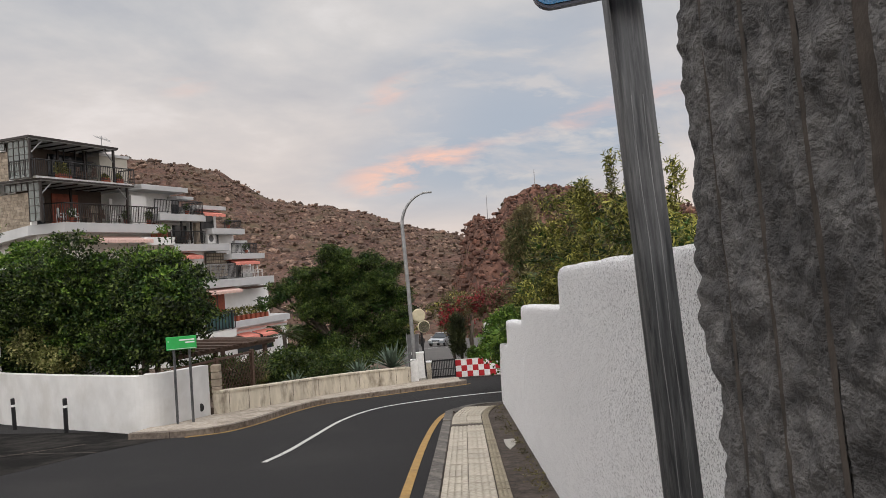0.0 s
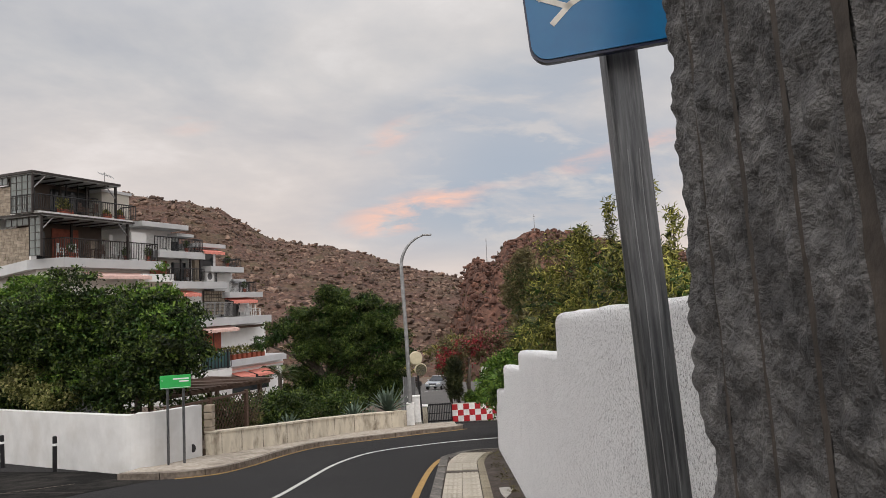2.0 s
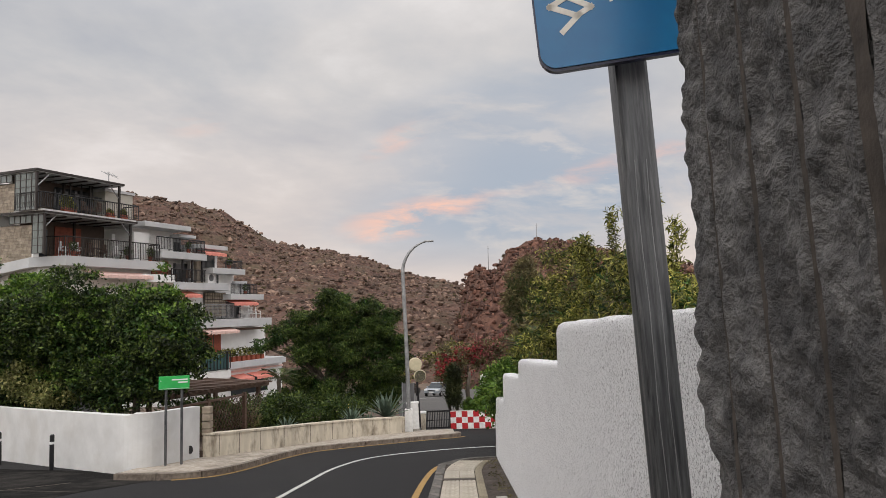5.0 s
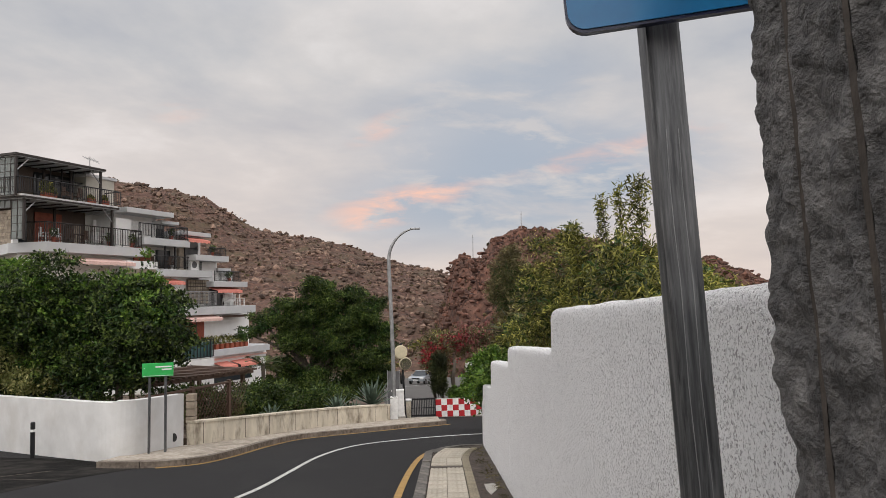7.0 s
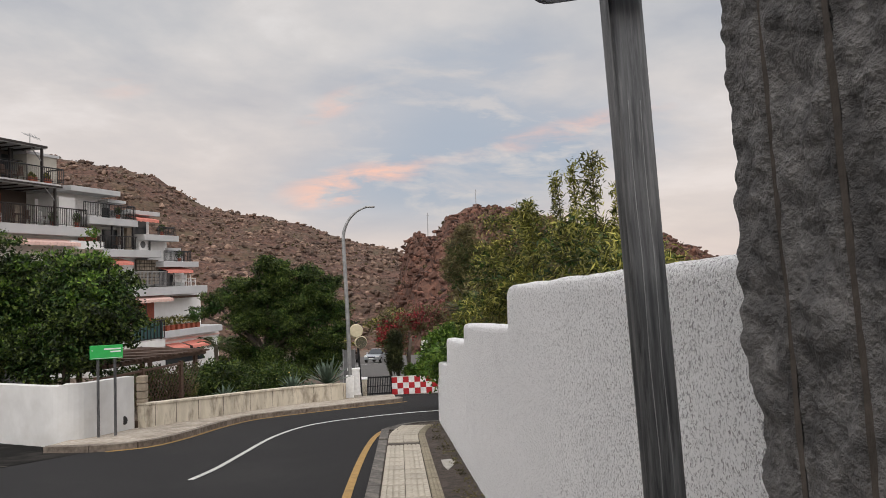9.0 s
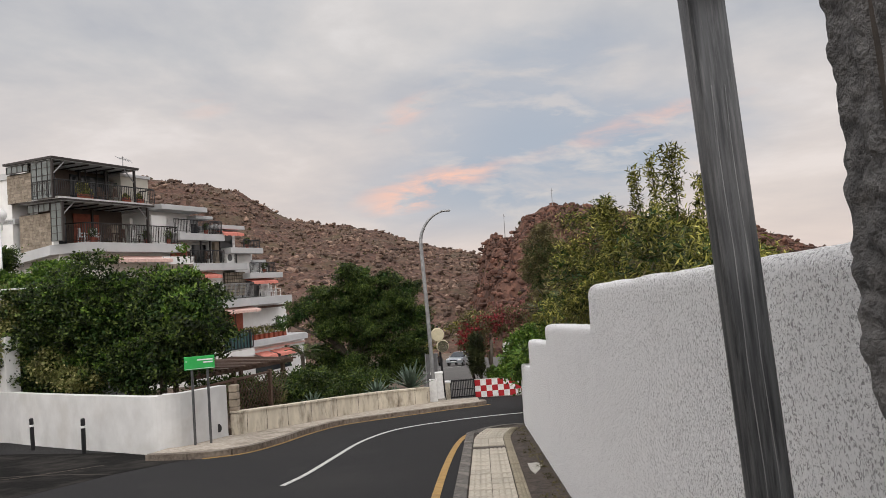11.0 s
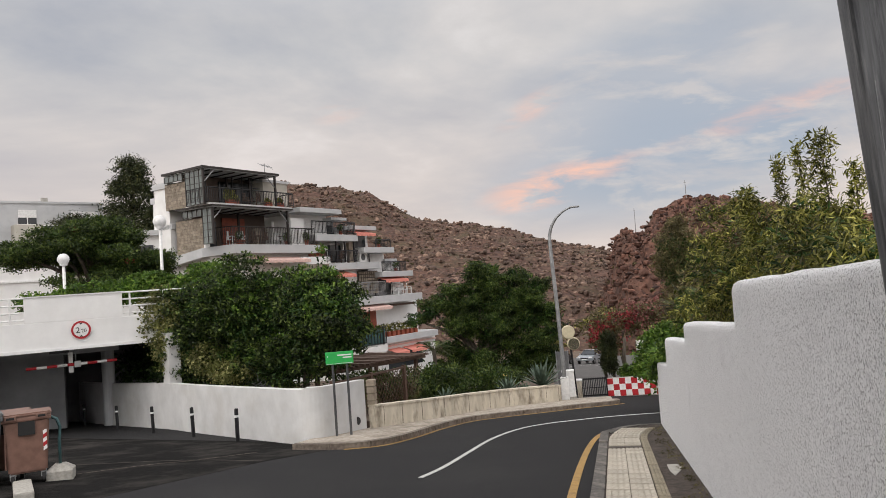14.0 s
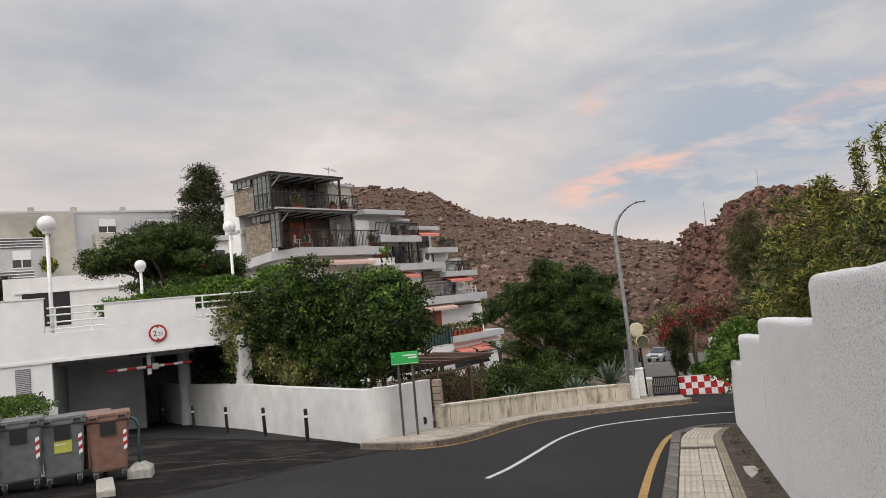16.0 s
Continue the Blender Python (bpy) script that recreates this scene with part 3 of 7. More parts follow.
def kerb_and_bed():
    bm = bmesh.new()
    line = [(0, -6), (0, 14.2), (0.06, 15.4), (0.28, 16.4), (0.62, 16.95), (1.06, 17.15), (3.0, 17.3)]
    body = thing("near_pavement", "narrow pavement of ribbed cream slabs beside a dirt strip", "pavement", PAVE, kind="structure")
    pts = smooth_line(line, 5)
    prism(bm, [(x - 0.02, y) for x, y in pts] + [(3.0, -6)], -0.1, 0.100)
    part("bed", bm, soil, body, "dark dirt and leaf litter strip")
    # kerbstones, one by one
    stone = None
    for k in range(21):
        y = -5.9 + k * 0.98
        if y > 13.4:
            break
        if stone is None:
            b2 = boxed(-0.17, -0.005, 0, 0.965, -0.1, 0.125, 0.012)
            stone = part("kerbstone", b2, kerb_mat, body)
            stone.location.y = y
        else:
            o = new("kerbstone", stone.data)
            o.parent, o.location = body, (0, y, 0)
    bm = bmesh.new()
    curve = [p for p in pts if p[1] >= 13.85]
    curve[0] = (0, 13.88)
    sweep(bm, curve, 0.17, -0.0, lambda x, y: -0.1, lambda x, y: 0.125)
    part("kerb_bend", bm, kerb_mat, body)
    # ribbed slabs: five raised ribs each
    def slab_mesh(w, length, ribs, mat):
        b3 = bmesh.new()
        box(b3, 0, w, 0, length, 0.08, 0.112)
        pitch = w / ribs
        for r in range(ribs):
            box(b3, r * pitch + 0.009, (r + 1) * pitch - 0.009, 0.004, length - 0.004, 0.112, 0.124)
        return b3
    first = {}
    rng = random.Random(4)
    for k in range(55):
        y = -5.8 + k * 0.405
        if y > 16.2:
            break
        shift = 0.0 if y < 14 else 0.045 * (y - 14) ** 2
        for key, x0, w, ribs, mat in (("slab", 0.012, 0.285, 4, tile_mat), ("slab", 0.302, 0.285, 4, tile_mat), ("edge_slab", 0.60, 0.135, 3, border_mat)):
            if 12.75 < y < 13.10 and key == "slab":
                continue
            if key in first:
                o = new(key, first[key].data)
            else:
                o = mesh_object(key, slab_mesh(w, 0.398, ribs, mat), mat)
                first[key] = o
            o.parent = body
            o.location = (x0 + shift, y, rng.uniform(-0.003, 0.003))
            o.rotation_euler.z = -0.09 * max(0, y - 14)
    b4 = bmesh.new()
    box(b4, 0.01, 0.59, 12.9, 13.12, 0.08, 0.121)
    for k in range(18):
        box(b4, 0.03 + k * 0.031, 0.046 + k * 0.031, 12.92, 13.10, 0.121, 0.126)
    part("drain_cover", b4, joint_mat, body, "rusty slotted drain cover")
    b5 = bmesh.new()
    prism(b5, [(0.86, 10.9), (1.0, 10.95), (1.08, 10.7), (1.0, 10.3), (0.90, 9.9), (0.86, 10.3)], 0.09, 0.106)
    part("cement_patch", b5, concrete, body, "pale cement patch")


def leaf_litter():
    rng = random.Random(77)
    blobs = []
    for k in range(90):
        y = 1.0 + 15.5 * rng.random() ** 1.3
        x = 0.70 + 0.0345 * y - abs(rng.gauss(0, 0.11))
        blobs.append((x, y, gz(y) + 0.108, 0.10, 0.22, 0.006))
    v, f = leaf_mesh(blobs, 1500, 0.035, 0.018, 78, shell=0.0)
    v = [(x, y, max(z, gz(y) + 0.102)) for x, y, z in v]
    tagged(raw_mesh("leaf_litter", v, f, leaf_dry), "dry brown leaves lying on the dirt strip", "leaf litter", kind="stuff")


# ---- the rough white garden wall with its stepped top ----
def wall_segment(y0, y1, top0, top1, parent, thick=0.26, step=0.03):
    """One stretch: rounded, uneven top between two heights."""
    prof = [(0.0, -1.0), (0.0, -0.6), (0.0, -0.35), (0.0, -0.2), (0.0, -0.12), (0.0, -0.075), (0.004, -0.045), (0.014, -0.022), (0.032, -0.007), (0.06, 0.0), (0.12, 0.004), (0.19, 0.002), (0.235, -0.012), (0.26, -0.05), (0.26, -0.6), (0.26, -1.0)]
    n = max(2, int((y1 - y0) / step))
    verts, faces = [], []
    for i in range(n + 1):
        y = y0 + (y1 - y0) * i / n
        top = top0 + (top1 - top0) * i / n
        xw = 0.777 + 0.0345 * y
        foot = gz(y) - 0.05
        end = min(y - y0, y1 - y)
        round_off = 0.018 * max(0, 1 - end / 0.05) ** 2
        for j, (px, pz) in enumerate(prof):
            z = top + pz if pz > -0.9 else foot
            if pz == -0.6:
                z = top - 0.6
            q = Vector((xw * 3, y * 9, z * 9))
            bump = 0.0045 * noise.noise(q * 4.2) + 0.006 * noise.noise(q * 1.1)
            if pz > -0.3:
                z += 0.006 * noise.noise(q * 2.3) + 0.008 * noise.noise(Vector((1, y * 2.2, 4))) - round_off
            verts.append((xw + px + (bump if px < 0.1 else -bump), y, z))
    m = len(prof)
    for i in range(n):
        for j in range(m - 1):
            a = i * m + j
            faces.append((a, a + 1, a + m + 1, a + m))
    faces.append(tuple(range(m)))
    faces.append(tuple(range(n * m, n * m + m))[::-1])
    ob = raw_mesh("wall_segment", verts, faces, rough_white, parent)
    return ob


def garden_wall():
    w = thing("wall_garden", "white roughcast garden wall stepping down with the street", "wall", kind="structure")
    wall_segment(-3.0, 5.76, 1.955, 1.62, w)
    wall_segment(5.765, 9.96, 1.275, 1.007, w)
    wall_segment(9.965, 13.78, 0.75, 0.46, w)
    wall_segment(13.785, 17.32, -0.05, -0.42, w)


# ---- the hewn stone pier and the sign post close by ----
def stone_pier():
    ob = thing("stone_pier", "dark hewn basalt pier with vertical tool grooves", "pier", kind="structure")
    x0, far = 0.281, 0.562
    ys = [-0.9, -0.7, -0.5, -0.3, -0.2] + [-0.088 + 0.0038 * i for i in range(171)]
    zs = [-0.2, 0.2, 0.6, 0.9] + [1.1 + 0.0048 * i for i in range(282)] + [2.6, 2.8, 3.1, 3.5]
    ys[-1] = far
    grooves = [(0.460, 0.0052), (0.347, 0.0056), (0.237, 0.0056), (0.127, 0.0125), (0.03, 0.0055), (-0.06, 0.006)]
    verts, faces = [], []
    for z in zs:
        wob = 0.004 * noise.noise(Vector((0.3, 7, z * 6)))
        for k, y in enumerate(ys):
            q = Vector((0.5, y, z))
            cell = noise.noise(q * 13) * 0.010 + noise.noise(q * 31 + Vector((4, 1, 2))) * 0.0055 + noise.noise(q * 75) * 0.0022
            ridge = abs(noise.noise(q * 8 + Vector((9, 2, 5)))) * 0.012
            facet = noise.voronoi(q * 15)[0]
            scoop = noise.voronoi(q * 34 + Vector((3, 3, 3)))[0]
            d = 0.75 * cell + 0.6 * ridge + 0.009 * facet[0] + 0.013 * scoop[0]
            for gy, gw in grooves:
                off = abs(y + wob - gy)
                if off < gw * 1.2:
                    d = 0.0165 + 0.1 * cell
                elif off < gw + 0.014:
                    t = (off - gw * 1.2) / (0.014 - 0.2 * gw)
                    d = d * t + (1 - t) * (0.0085 + 0.3 * cell)
            yy = y
            if k >= len(ys) - 3:
                yy += 0.007 * noise.noise(Vector((2, 5, z * 14))) + 0.004 * noise.noise(Vector((2, 5, z * 45)))
                d += 0.003 * (k - len(ys) + 4)
            verts.append((x0 + d, yy + 0.10 * (z - 1.87), z))
    m = len(ys)
    for i in range(len(zs) - 1):
        for j in range(m - 1):
            a = i * m + j
            faces.append((a, a + m, a + m + 1, a + 1))
    raw_mesh("hewn_face", verts, faces, basalt, ob)
    # dark brown strips laid along the grooves
    for gy, gw in grooves:
        gv, gf = [], []
        line = [1.05 + 0.012 * i for i in range(130)]
        for z in line:
            wob = 0.004 * noise.noise(Vector((0.3, 7, z * 6)))
            half = gw * (1.0 + 0.35 * noise.noise(Vector((gy * 50, 2, z * 22))))
            dip = 0.0115 + 0.002 * max(0.0, noise.noise(Vector((gy * 31, 3, z * 9))))
            for side in (-1, 1):
                gv.append((x0 + dip, gy - wob + side * half + 0.10 * (z - 1.87), z))
        gf = [(2 * i, 2 * i + 1, 2 * i + 3, 2 * i + 2) for i in range(len(line) - 1)]
        raw_mesh("groove_floor", gv, gf, groove_mat, ob, "dark brown strip along a tool groove")
    bm = bmesh.new()
    prism(bm, [(x0 + 0.035, -0.82), (0.74, -0.82), (0.74, far - 0.2), (x0 + 0.035, far - 0.2)], -0.2, 3.5)
    part("core", bm, basalt, ob)


def sign_post():
    ob = thing("sign_post", "leaning grey galvanised steel post with a rounded blue sign", "traffic sign", pose(0.551, 1.25, -0.03, 0, -3.6, 8))
    bm = bmesh.new()
    box(bm, -0.042, 0.042, -0.022, 0.022, 0, 2.75, 0.009)
    post = part("post", bm, steel, ob, smooth=False)
    bm = bmesh.new()
    for x in (-0.017, 0.012):
        pipe(bm, [(x + 0.002 * math.sin(k * 1.7), -0.0223, 0.05 + k * 0.11) for k in range(20)], 0.0011, 5)
    part("weld_seam", bm, lamp_steel, post, "pale scratched seam along the post")
    plate = new("sign_plate")
    plate.parent = ob
    plate.location, plate.rotation_euler = (-0.226, -0.035, 2.345), (0, radians(-1.5), radians(-19))
    plate.scale = (1.17, 1.0, 1.17)
    plate["label"] = "blue enamel sign with white lettering"

    def rounded(w, h, r, x0=0.0, z0=0.0):
        pts = []
        for cx, cz, a0 in ((x0 + w - r, z0 + r, -90), (x0 + w - r, z0 + h - r, 0), (x0 + r, z0 + h - r, 90), (x0 + r, z0 + r, 180)):
            pts += [(cx + r * math.cos(radians(a0 + a)), cz + r * math.sin(radians(a0 + a))) for a in range(0, 91, 15)]
        return pts

    def plate_mesh(pts, y0, y1):
        b = bmesh.new()
        lo = [b.verts.new((x, y0, z)) for x, z in pts]
        hi = [b.verts.new((x, y1, z)) for x, z in pts]
        b.faces.new(lo)
        b.faces.new(hi[::-1])
        for i in range(len(pts)):
            j = (i + 1) % len(pts)
            b.faces.new((lo[i], lo[j], hi[j], hi[i]))
        return b
    part("rim", plate_mesh(rounded(0.37, 0.52, 0.036), -0.002, 0.020), sign_rim, plate, "dark blue folded edge")
    part("face", plate_mesh(rounded(0.362, 0.512, 0.032, 0.004, 0.006), -0.006, -0.002), blue, plate)
    strokes = [((0.033, 0.114), (0.082, 0.089)), ((0.082, 0.089), (0.110, 0.102)), ((0.110, 0.102), (0.067, 0.129)), ((0.067, 0.129), (0.033, 0.114)), ((0.086, 0.090), (0.053, 0.062))]
    bm = bmesh.new()
    for (ax, az), (bx, bz) in [((p[0], p[1] + 0.013), (q[0], q[1] + 0.013)) for p, q in strokes]:
        d = Vector((bx - ax, bz - az)).normalized() * 0.0055
        pts = [(ax - d.x + d.y, az - d.y - d.x), (bx + d.x + d.y, bz + d.y - d.x), (bx + d.x - d.y, bz + d.y + d.x), (ax - d.x - d.y, az - d.y + d.x)]
        merge(bm, plate_mesh(pts, -0.0075, -0.0058))
    part("emblem", bm, sign_white, plate, "white angular emblem")
    for k, z in enumerate((0.118, 0.128, 0.136, 0.13, 0.13)):
        part("letter_bar", plate_mesh([(0.146 + k * 0.026, z), (0.152 + k * 0.026, z), (0.152 + k * 0.026, z + 0.06), (0.146 + k * 0.026, z + 0.06)], -0.0075, -0.0058), sign_white, plate)


kerb_and_bed()
leaf_litter()
garden_wall()
stone_pier()
sign_post()

# ---- far pavement, low wall, curved white wall ----
FAR_KERB = [(-6.75, 15.15), (-6.0, 14.95), (-5.36, 15.05), (-4.86, 15.6), (-4.55, 16.95), (-4.31, 19.05), (-3.88, 21.05), (-3.19, 22.2), (-1.58, 24.05), (-0.5, 25.3), (0.26, 25.95), (0.72, 26.7), (0.62, 27.6)]
LOW_WALL = [(-5.86, 18.5), (-5.40, 19.6), (-4.75, 21.2), (-3.9, 23.6), (-3.0, 25.4), (-1.95, 26.7), (-1.25, 27.5)]


def far_side():
    line = smooth_line(FAR_KERB, 4)
    body = thing("far_pavement", "pale footpath with brown kerbstones round the bend", "pavement", kind="structure")
    bm = bmesh.new()
    prism(bm, line + [(0.6, 29.5), (-1.3, 28.6), (-3.2, 26.2), (-4.9, 22.0), (-6.0, 19), (-6.3, 17.3), (-6.75, 16.2)], lambda x, y: gz(y) - 0.05, lambda x, y: gz(y) + 0.135)
    part("paving", bm, far_pave, body)
    # kerbstones by length along the line
    run, last = 0.0, 0
    for i in range(1, len(line)):
        run += (Vector(line[i]) - Vector(line[i - 1])).length
        if run > 0.8 or i == len(line) - 1:
            bm = bmesh.new()
            seg = [tuple(Vector(line[last]).lerp(Vector(line[last + 1]), 0.02)), *line[last + 1:i], tuple(Vector(line[i - 1]).lerp(Vector(line[i]), 0.97))]
            sweep(bm, seg, 0.02, 0.13, lambda x, y: gz(y) - 0.05, lambda x, y: gz(y) + 0.142)
            part("kerbstone", bm, kerb_brown, body)
            run, last = 0.0, i
    low = thing("wall_low", "low cream rendered wall streaked with dirt along the bend", "wall", kind="structure")
    bm = bmesh.new()
    pts = smooth_line(LOW_WALL, 5)
    sweep(bm, pts, 0.22, 0.0, lambda x, y: gz(y), lambda x, y: gz(y) + 0.68 + 0.012 * math.sin(y * 3))
    part("wall_body", bm, cream_wall, low)
    bm = bmesh.new()
    sweep(bm, pts, 0.25, 0.03, lambda x, y: gz(y) + 0.683, lambda x, y: gz(y) + 0.735)
    part("coping", bm, cream_wall, low)
    # cracks and vertical joints proud by a hair
    for k in range(2, len(pts) - 1, 3):
        x, y = pts[k]
        nx, ny = offsets(pts)[k]
        bm = bmesh.new()
        tube(bm, (x - nx * 0.004, y - ny * 0.004, gz(y) + 0.15), (x - nx * 0.004, y - ny * 0.004, gz(y) + 0.68), 0.006, n=5)
        part("joint", bm, joint_mat, low)
    top = {0: -0.95}

    def wall_top(x, y):
        return -0.52 - 0.062 * max(0.0, -x - 7.2) - (0.07 * (y - 16.6) if x > -6.9 else 0)
    white = thing("wall_white", "smooth white wall curving round the corner plot", "wall", kind="structure")
    line = smooth_line([(-24.2, 30.1), (-19.4, 26.0), (-14.6, 22.55), (-12.4, 20.6), (-9.8, 18.35), (-8.36, 17.15), (-7.55, 16.45), (-6.95, 16.12), (-6.5, 16.35), (-6.32, 17.2), (-6.12, 18.5)], 5)
    bm = bmesh.new()
    sweep(bm, line, 0.22, 0.0, lambda x, y: gz(y) - 0.05, wall_top)
    part("wall_body", bm, wall_paint, white)
    bm = bmesh.new()
    box(bm, -0.36, 0.36, -0.2, 0.2, gz(22.5) - 0.05, 0.75)
    col = part("column", bm, wall_paint, white)
    col.matrix_world = pose(-14.35, 22.75, 0, 0, 0, -42)
    # flat black disc paints the dark inside the drain hole
    bm = bmesh.new()
    bmesh.ops.create_circle(bm, cap_ends=True, radius=0.07, segments=12)
    hole = part("drain_hole", bm, print_and_shade_black, white)
    hole.matrix_world = pose(-6.175, 17.95, gz(18) + 0.38, 0, 90, -83) @ Matrix.Diagonal((1.5, 1, 1, 1))
    end = bmesh.new()
    for k in range(7):
        box(end, -0.11, 0.11, -0.12, 0.12, gz(18.75) + 0.1 + k * 0.19, gz(18.75) + 0.275 + k * 0.19, 0.02)
    e = part("stone_end", end, stone_panel, white, "rough stone end pier")
    e.matrix_world = pose(-6.0, 18.75, 0)


far_side()


def bollard_kind():
    ob = thing("bollard", "black metal bollard with a white band", "bollard", group="bollards by the white wall")
    bm = bmesh.new()
    tube(bm, (0, 0, -0.05), (0, 0, 0.62), 0.052, n=14)
    part("post", bm, black_metal, ob, smooth=False)
    bm = bmesh.new()
    tube(bm, (0, 0, 0.62), (0, 0, 0.68), 0.054, n=14)
    part("band", bm, white_gloss, ob, "white reflective band")
    bm = bmesh.new()
    tube(bm, (0, 0, 0.68), (0, 0, 0.83), 0.052, n=14)
    tube(bm, (0, 0, 0.83), (0, 0, 0.85), 0.052, 0.035, n=14)
    part("cap", bm, black_metal, ob)
    return ob


b0 = bollard_kind()
b0.location = (-9.3, 17.4, gz(17.4))
for x, y in ((-11.6, 19.2), (-14.05, 21.0), (-16.7, 22.95), (-20.4, 26.1), (-25.4, 30.6), (-25.2, 31.9)):
    copy_thing(b0, pose(x, y, gz(y), 0, -1.5, 0))


def green_sign():
    ob = thing("street_sign", "small bright green sign on two grey posts", "sign", pose(-6.03, 16.38, gz(16.38) + 0.06, 0, 0, 20))
    for x in (-0.17, 0.17):
        bm = bmesh.new()
        tube(bm, (x, 0, 0.1), (x, 0, 1.86), 0.03, n=10)
        part("post", bm, steel, ob)
    bm = boxed(-0.33, 0.33, -0.06, -0.03, 1.80, 2.10, 0.008)
    panel = part("panel", bm, green_sign_mat, ob)
    for z, x0, x1 in ((2.0, -0.05, 0.29), (1.94, 0.08, 0.29), (1.98, -0.29, -0.275)):
        part("letter_bar", boxed(x0, x1, -0.064, -0.060, z, z + 0.03), white_gloss, panel)
    part("border", boxed(-0.31, 0.31, -0.064, -0.060, 1.815, 1.823), white_gloss, panel)


green_sign()


def street_lamp():
    base = Vector((-1.12, 28.24, gz(28.24) + 0.1))
    ob = thing("street_lamp", "tall grey street lamp with a curved arm", "street lamp", Matrix.Translation(base))
    bm = bmesh.new()
    pts = [(0, 0, 0), (0.0, 0, 1.5), (-0.05, 0, 3.5), (-0.13, 0, 5.6), (-0.15, 0, 6.2)]
    pts += [(-0.15 + 1.16 * (1 - math.cos(a)), 0.0, 6.2 + 1.27 * math.sin(a)) for a in [radians(d) for d in range(8, 84, 7)]]
    pipe(bm, pts, 0.085, 10, 0.42)
    part("pole", bm, lamp_steel, ob, smooth=True)
    bm = boxed(-0.15, 0.15, -0.15, 0.15, -0.05, 0.9, 0.02)
    part("base_box", bm, white_gloss, ob, "white painted base")
    bm = bmesh.new()
    box(bm, 0.72, 1.10, -0.09, 0.09, 7.42, 7.49, 0.03)
    part("lamp_head", bm, lamp_steel, ob)


street_lamp()

# ---- hills ----
def ridge(x, table):
    for (x0, z0), (x1, z1) in zip(table, table[1:]):
        if x0 <= x <= x1:
            t = (x - x0) / (x1 - x0)
            return z0 + (z1 - z0) * t
    return table[0][1] if x < table[0][0] else table[-1][1]


def hill(name, table, y_foot, y_top, x0, x1, nx, ny, mat, label, foot, power, rough, bend=0.0, seed=0, flute=0.0):
    """A slope that climbs from its foot to a ridge and falls off behind."""
    verts, faces = [], []
    heights = {}
    for i in range(ny + 1):
        t = i / ny
        for j in range(nx + 1):
            x = x0 + (x1 - x0) * j / nx
            r = ridge(x, table)
            s = min(1.0, t / 0.8)
            y = y_foot + bend * abs(x) + (y_top - y_foot) * t / 0.8
            z = foot + (r - foot) * s ** power
            if t > 0.8:
                z = r - (t - 0.8) * 60
            q = Vector((x, y, z)) * 0.055 + Vector((seed, 0, 0))
            amp = rough * (0.35 + 0.65 * min(1, 4 * s * (1.12 - s)))
            z += amp * (noise.noise(q) * 1.6 + noise.noise(q * 2.6) * 0.9 + abs(noise.noise(q * 6.5)) * 0.9 - 0.4)
            if flute:
                # upright fissures and columns in the rock
                f = abs(noise.noise(Vector((x * 0.42, y * 0.05, seed)))) + 0.6 * abs(noise.noise(Vector((x * 1.15, y * 0.11, seed + 4))))
                z += flute * (0.55 - 1.6 * max(0.0, 0.32 - f)) * min(1.0, 3 * s)
            z += rough * 0.28 * abs(noise.noise(q * 15)) + rough * 0.16 * noise.noise(q * 33)
            verts.append((x, y, z))
            if t <= 0.8:
                heights[(i, j)] = (x, y, z)
    m = nx + 1
    for i in range(ny):
        for j in range(nx):
            a = i * m + j
            faces.append((a, a + 1, a + m + 1, a + m))
    ob = raw_mesh(name, verts, faces, mat)
    tagged(ob, label, "hill", kind="structure")
    return list(heights.values())


def boulder_field(name, spots, n, small, large, mat, label, seed):
    rng = random.Random(seed)
    base = bmesh.new()
    bmesh.ops.create_icosphere(base, subdivisions=1, radius=1)
    bv = np.array([v.co[:] for v in base.verts])
    bf = np.array([[v.index for v in f.verts] for f in base.faces])
    base.free()
    rs = np.random.default_rng(seed)
    verts, faces = [], []
    for k in range(n):
        x, y, z = spots[rng.randrange(len(spots))]
        s = small + (large - small) * rng.random() ** 3.8
        v = bv * (1 + 0.22 * rs.normal(size=(len(bv), 1))) * (s * rng.uniform(.8, 1.4), s * rng.uniform(.8, 1.3), s * rng.uniform(.6, 1.0))
        faces.append(bf + k * len(bv))
        verts.append(v + (x + rng.uniform(-1, 1), y + rng.uniform(-1, 1), z + s * 0.25))
    ob = raw_mesh(name, np.concatenate(verts).tolist(), np.concatenate(faces).tolist(), mat)
    return tagged(ob, label, "boulders", kind="stuff")


LEFT_RIDGE = [(-330, -6), (-190, 2), (-150, 24), (-125, 41), (-112, 43), (-98, 41.3), (-83, 39.7), (-72, 35.4), (-55.5, 25.0), (-44, 22.4), (-34.6, 21.9), (-25, 20), (-16, 16.4), (-3.5, 12.6), (4.5, 10.9), (12, 8.2), (30, 4), (80, 0), (150, -4)]
spots = hill("hill_left", LEFT_RIDGE, 118, 250, -330, 150, 300, 120, rock, "bare red-brown hillside strewn with boulders", -13, 0.92, 1.15, seed=3)
near = [p for p in spots if -190 < p[0] < 60]
boulder_field("boulders_left", near, 17000, 0.16, 1.0, boulder_mat, "pale weathered boulders scattered over the hillside", 11)
RIGHT_RIDGE = [(2, -12), (4.2, -6), (6.2, 1.0), (7.6, 6.2), (8.6, 8.6), (9.6, 10.2), (13.6, 9.6), (17.5, 13.5), (24.4, 14.9), (33, 14.8), (45, 13.0), (62, 9.5), (69, 8.6), (73, 5.0), (90, 0), (150, -6)]
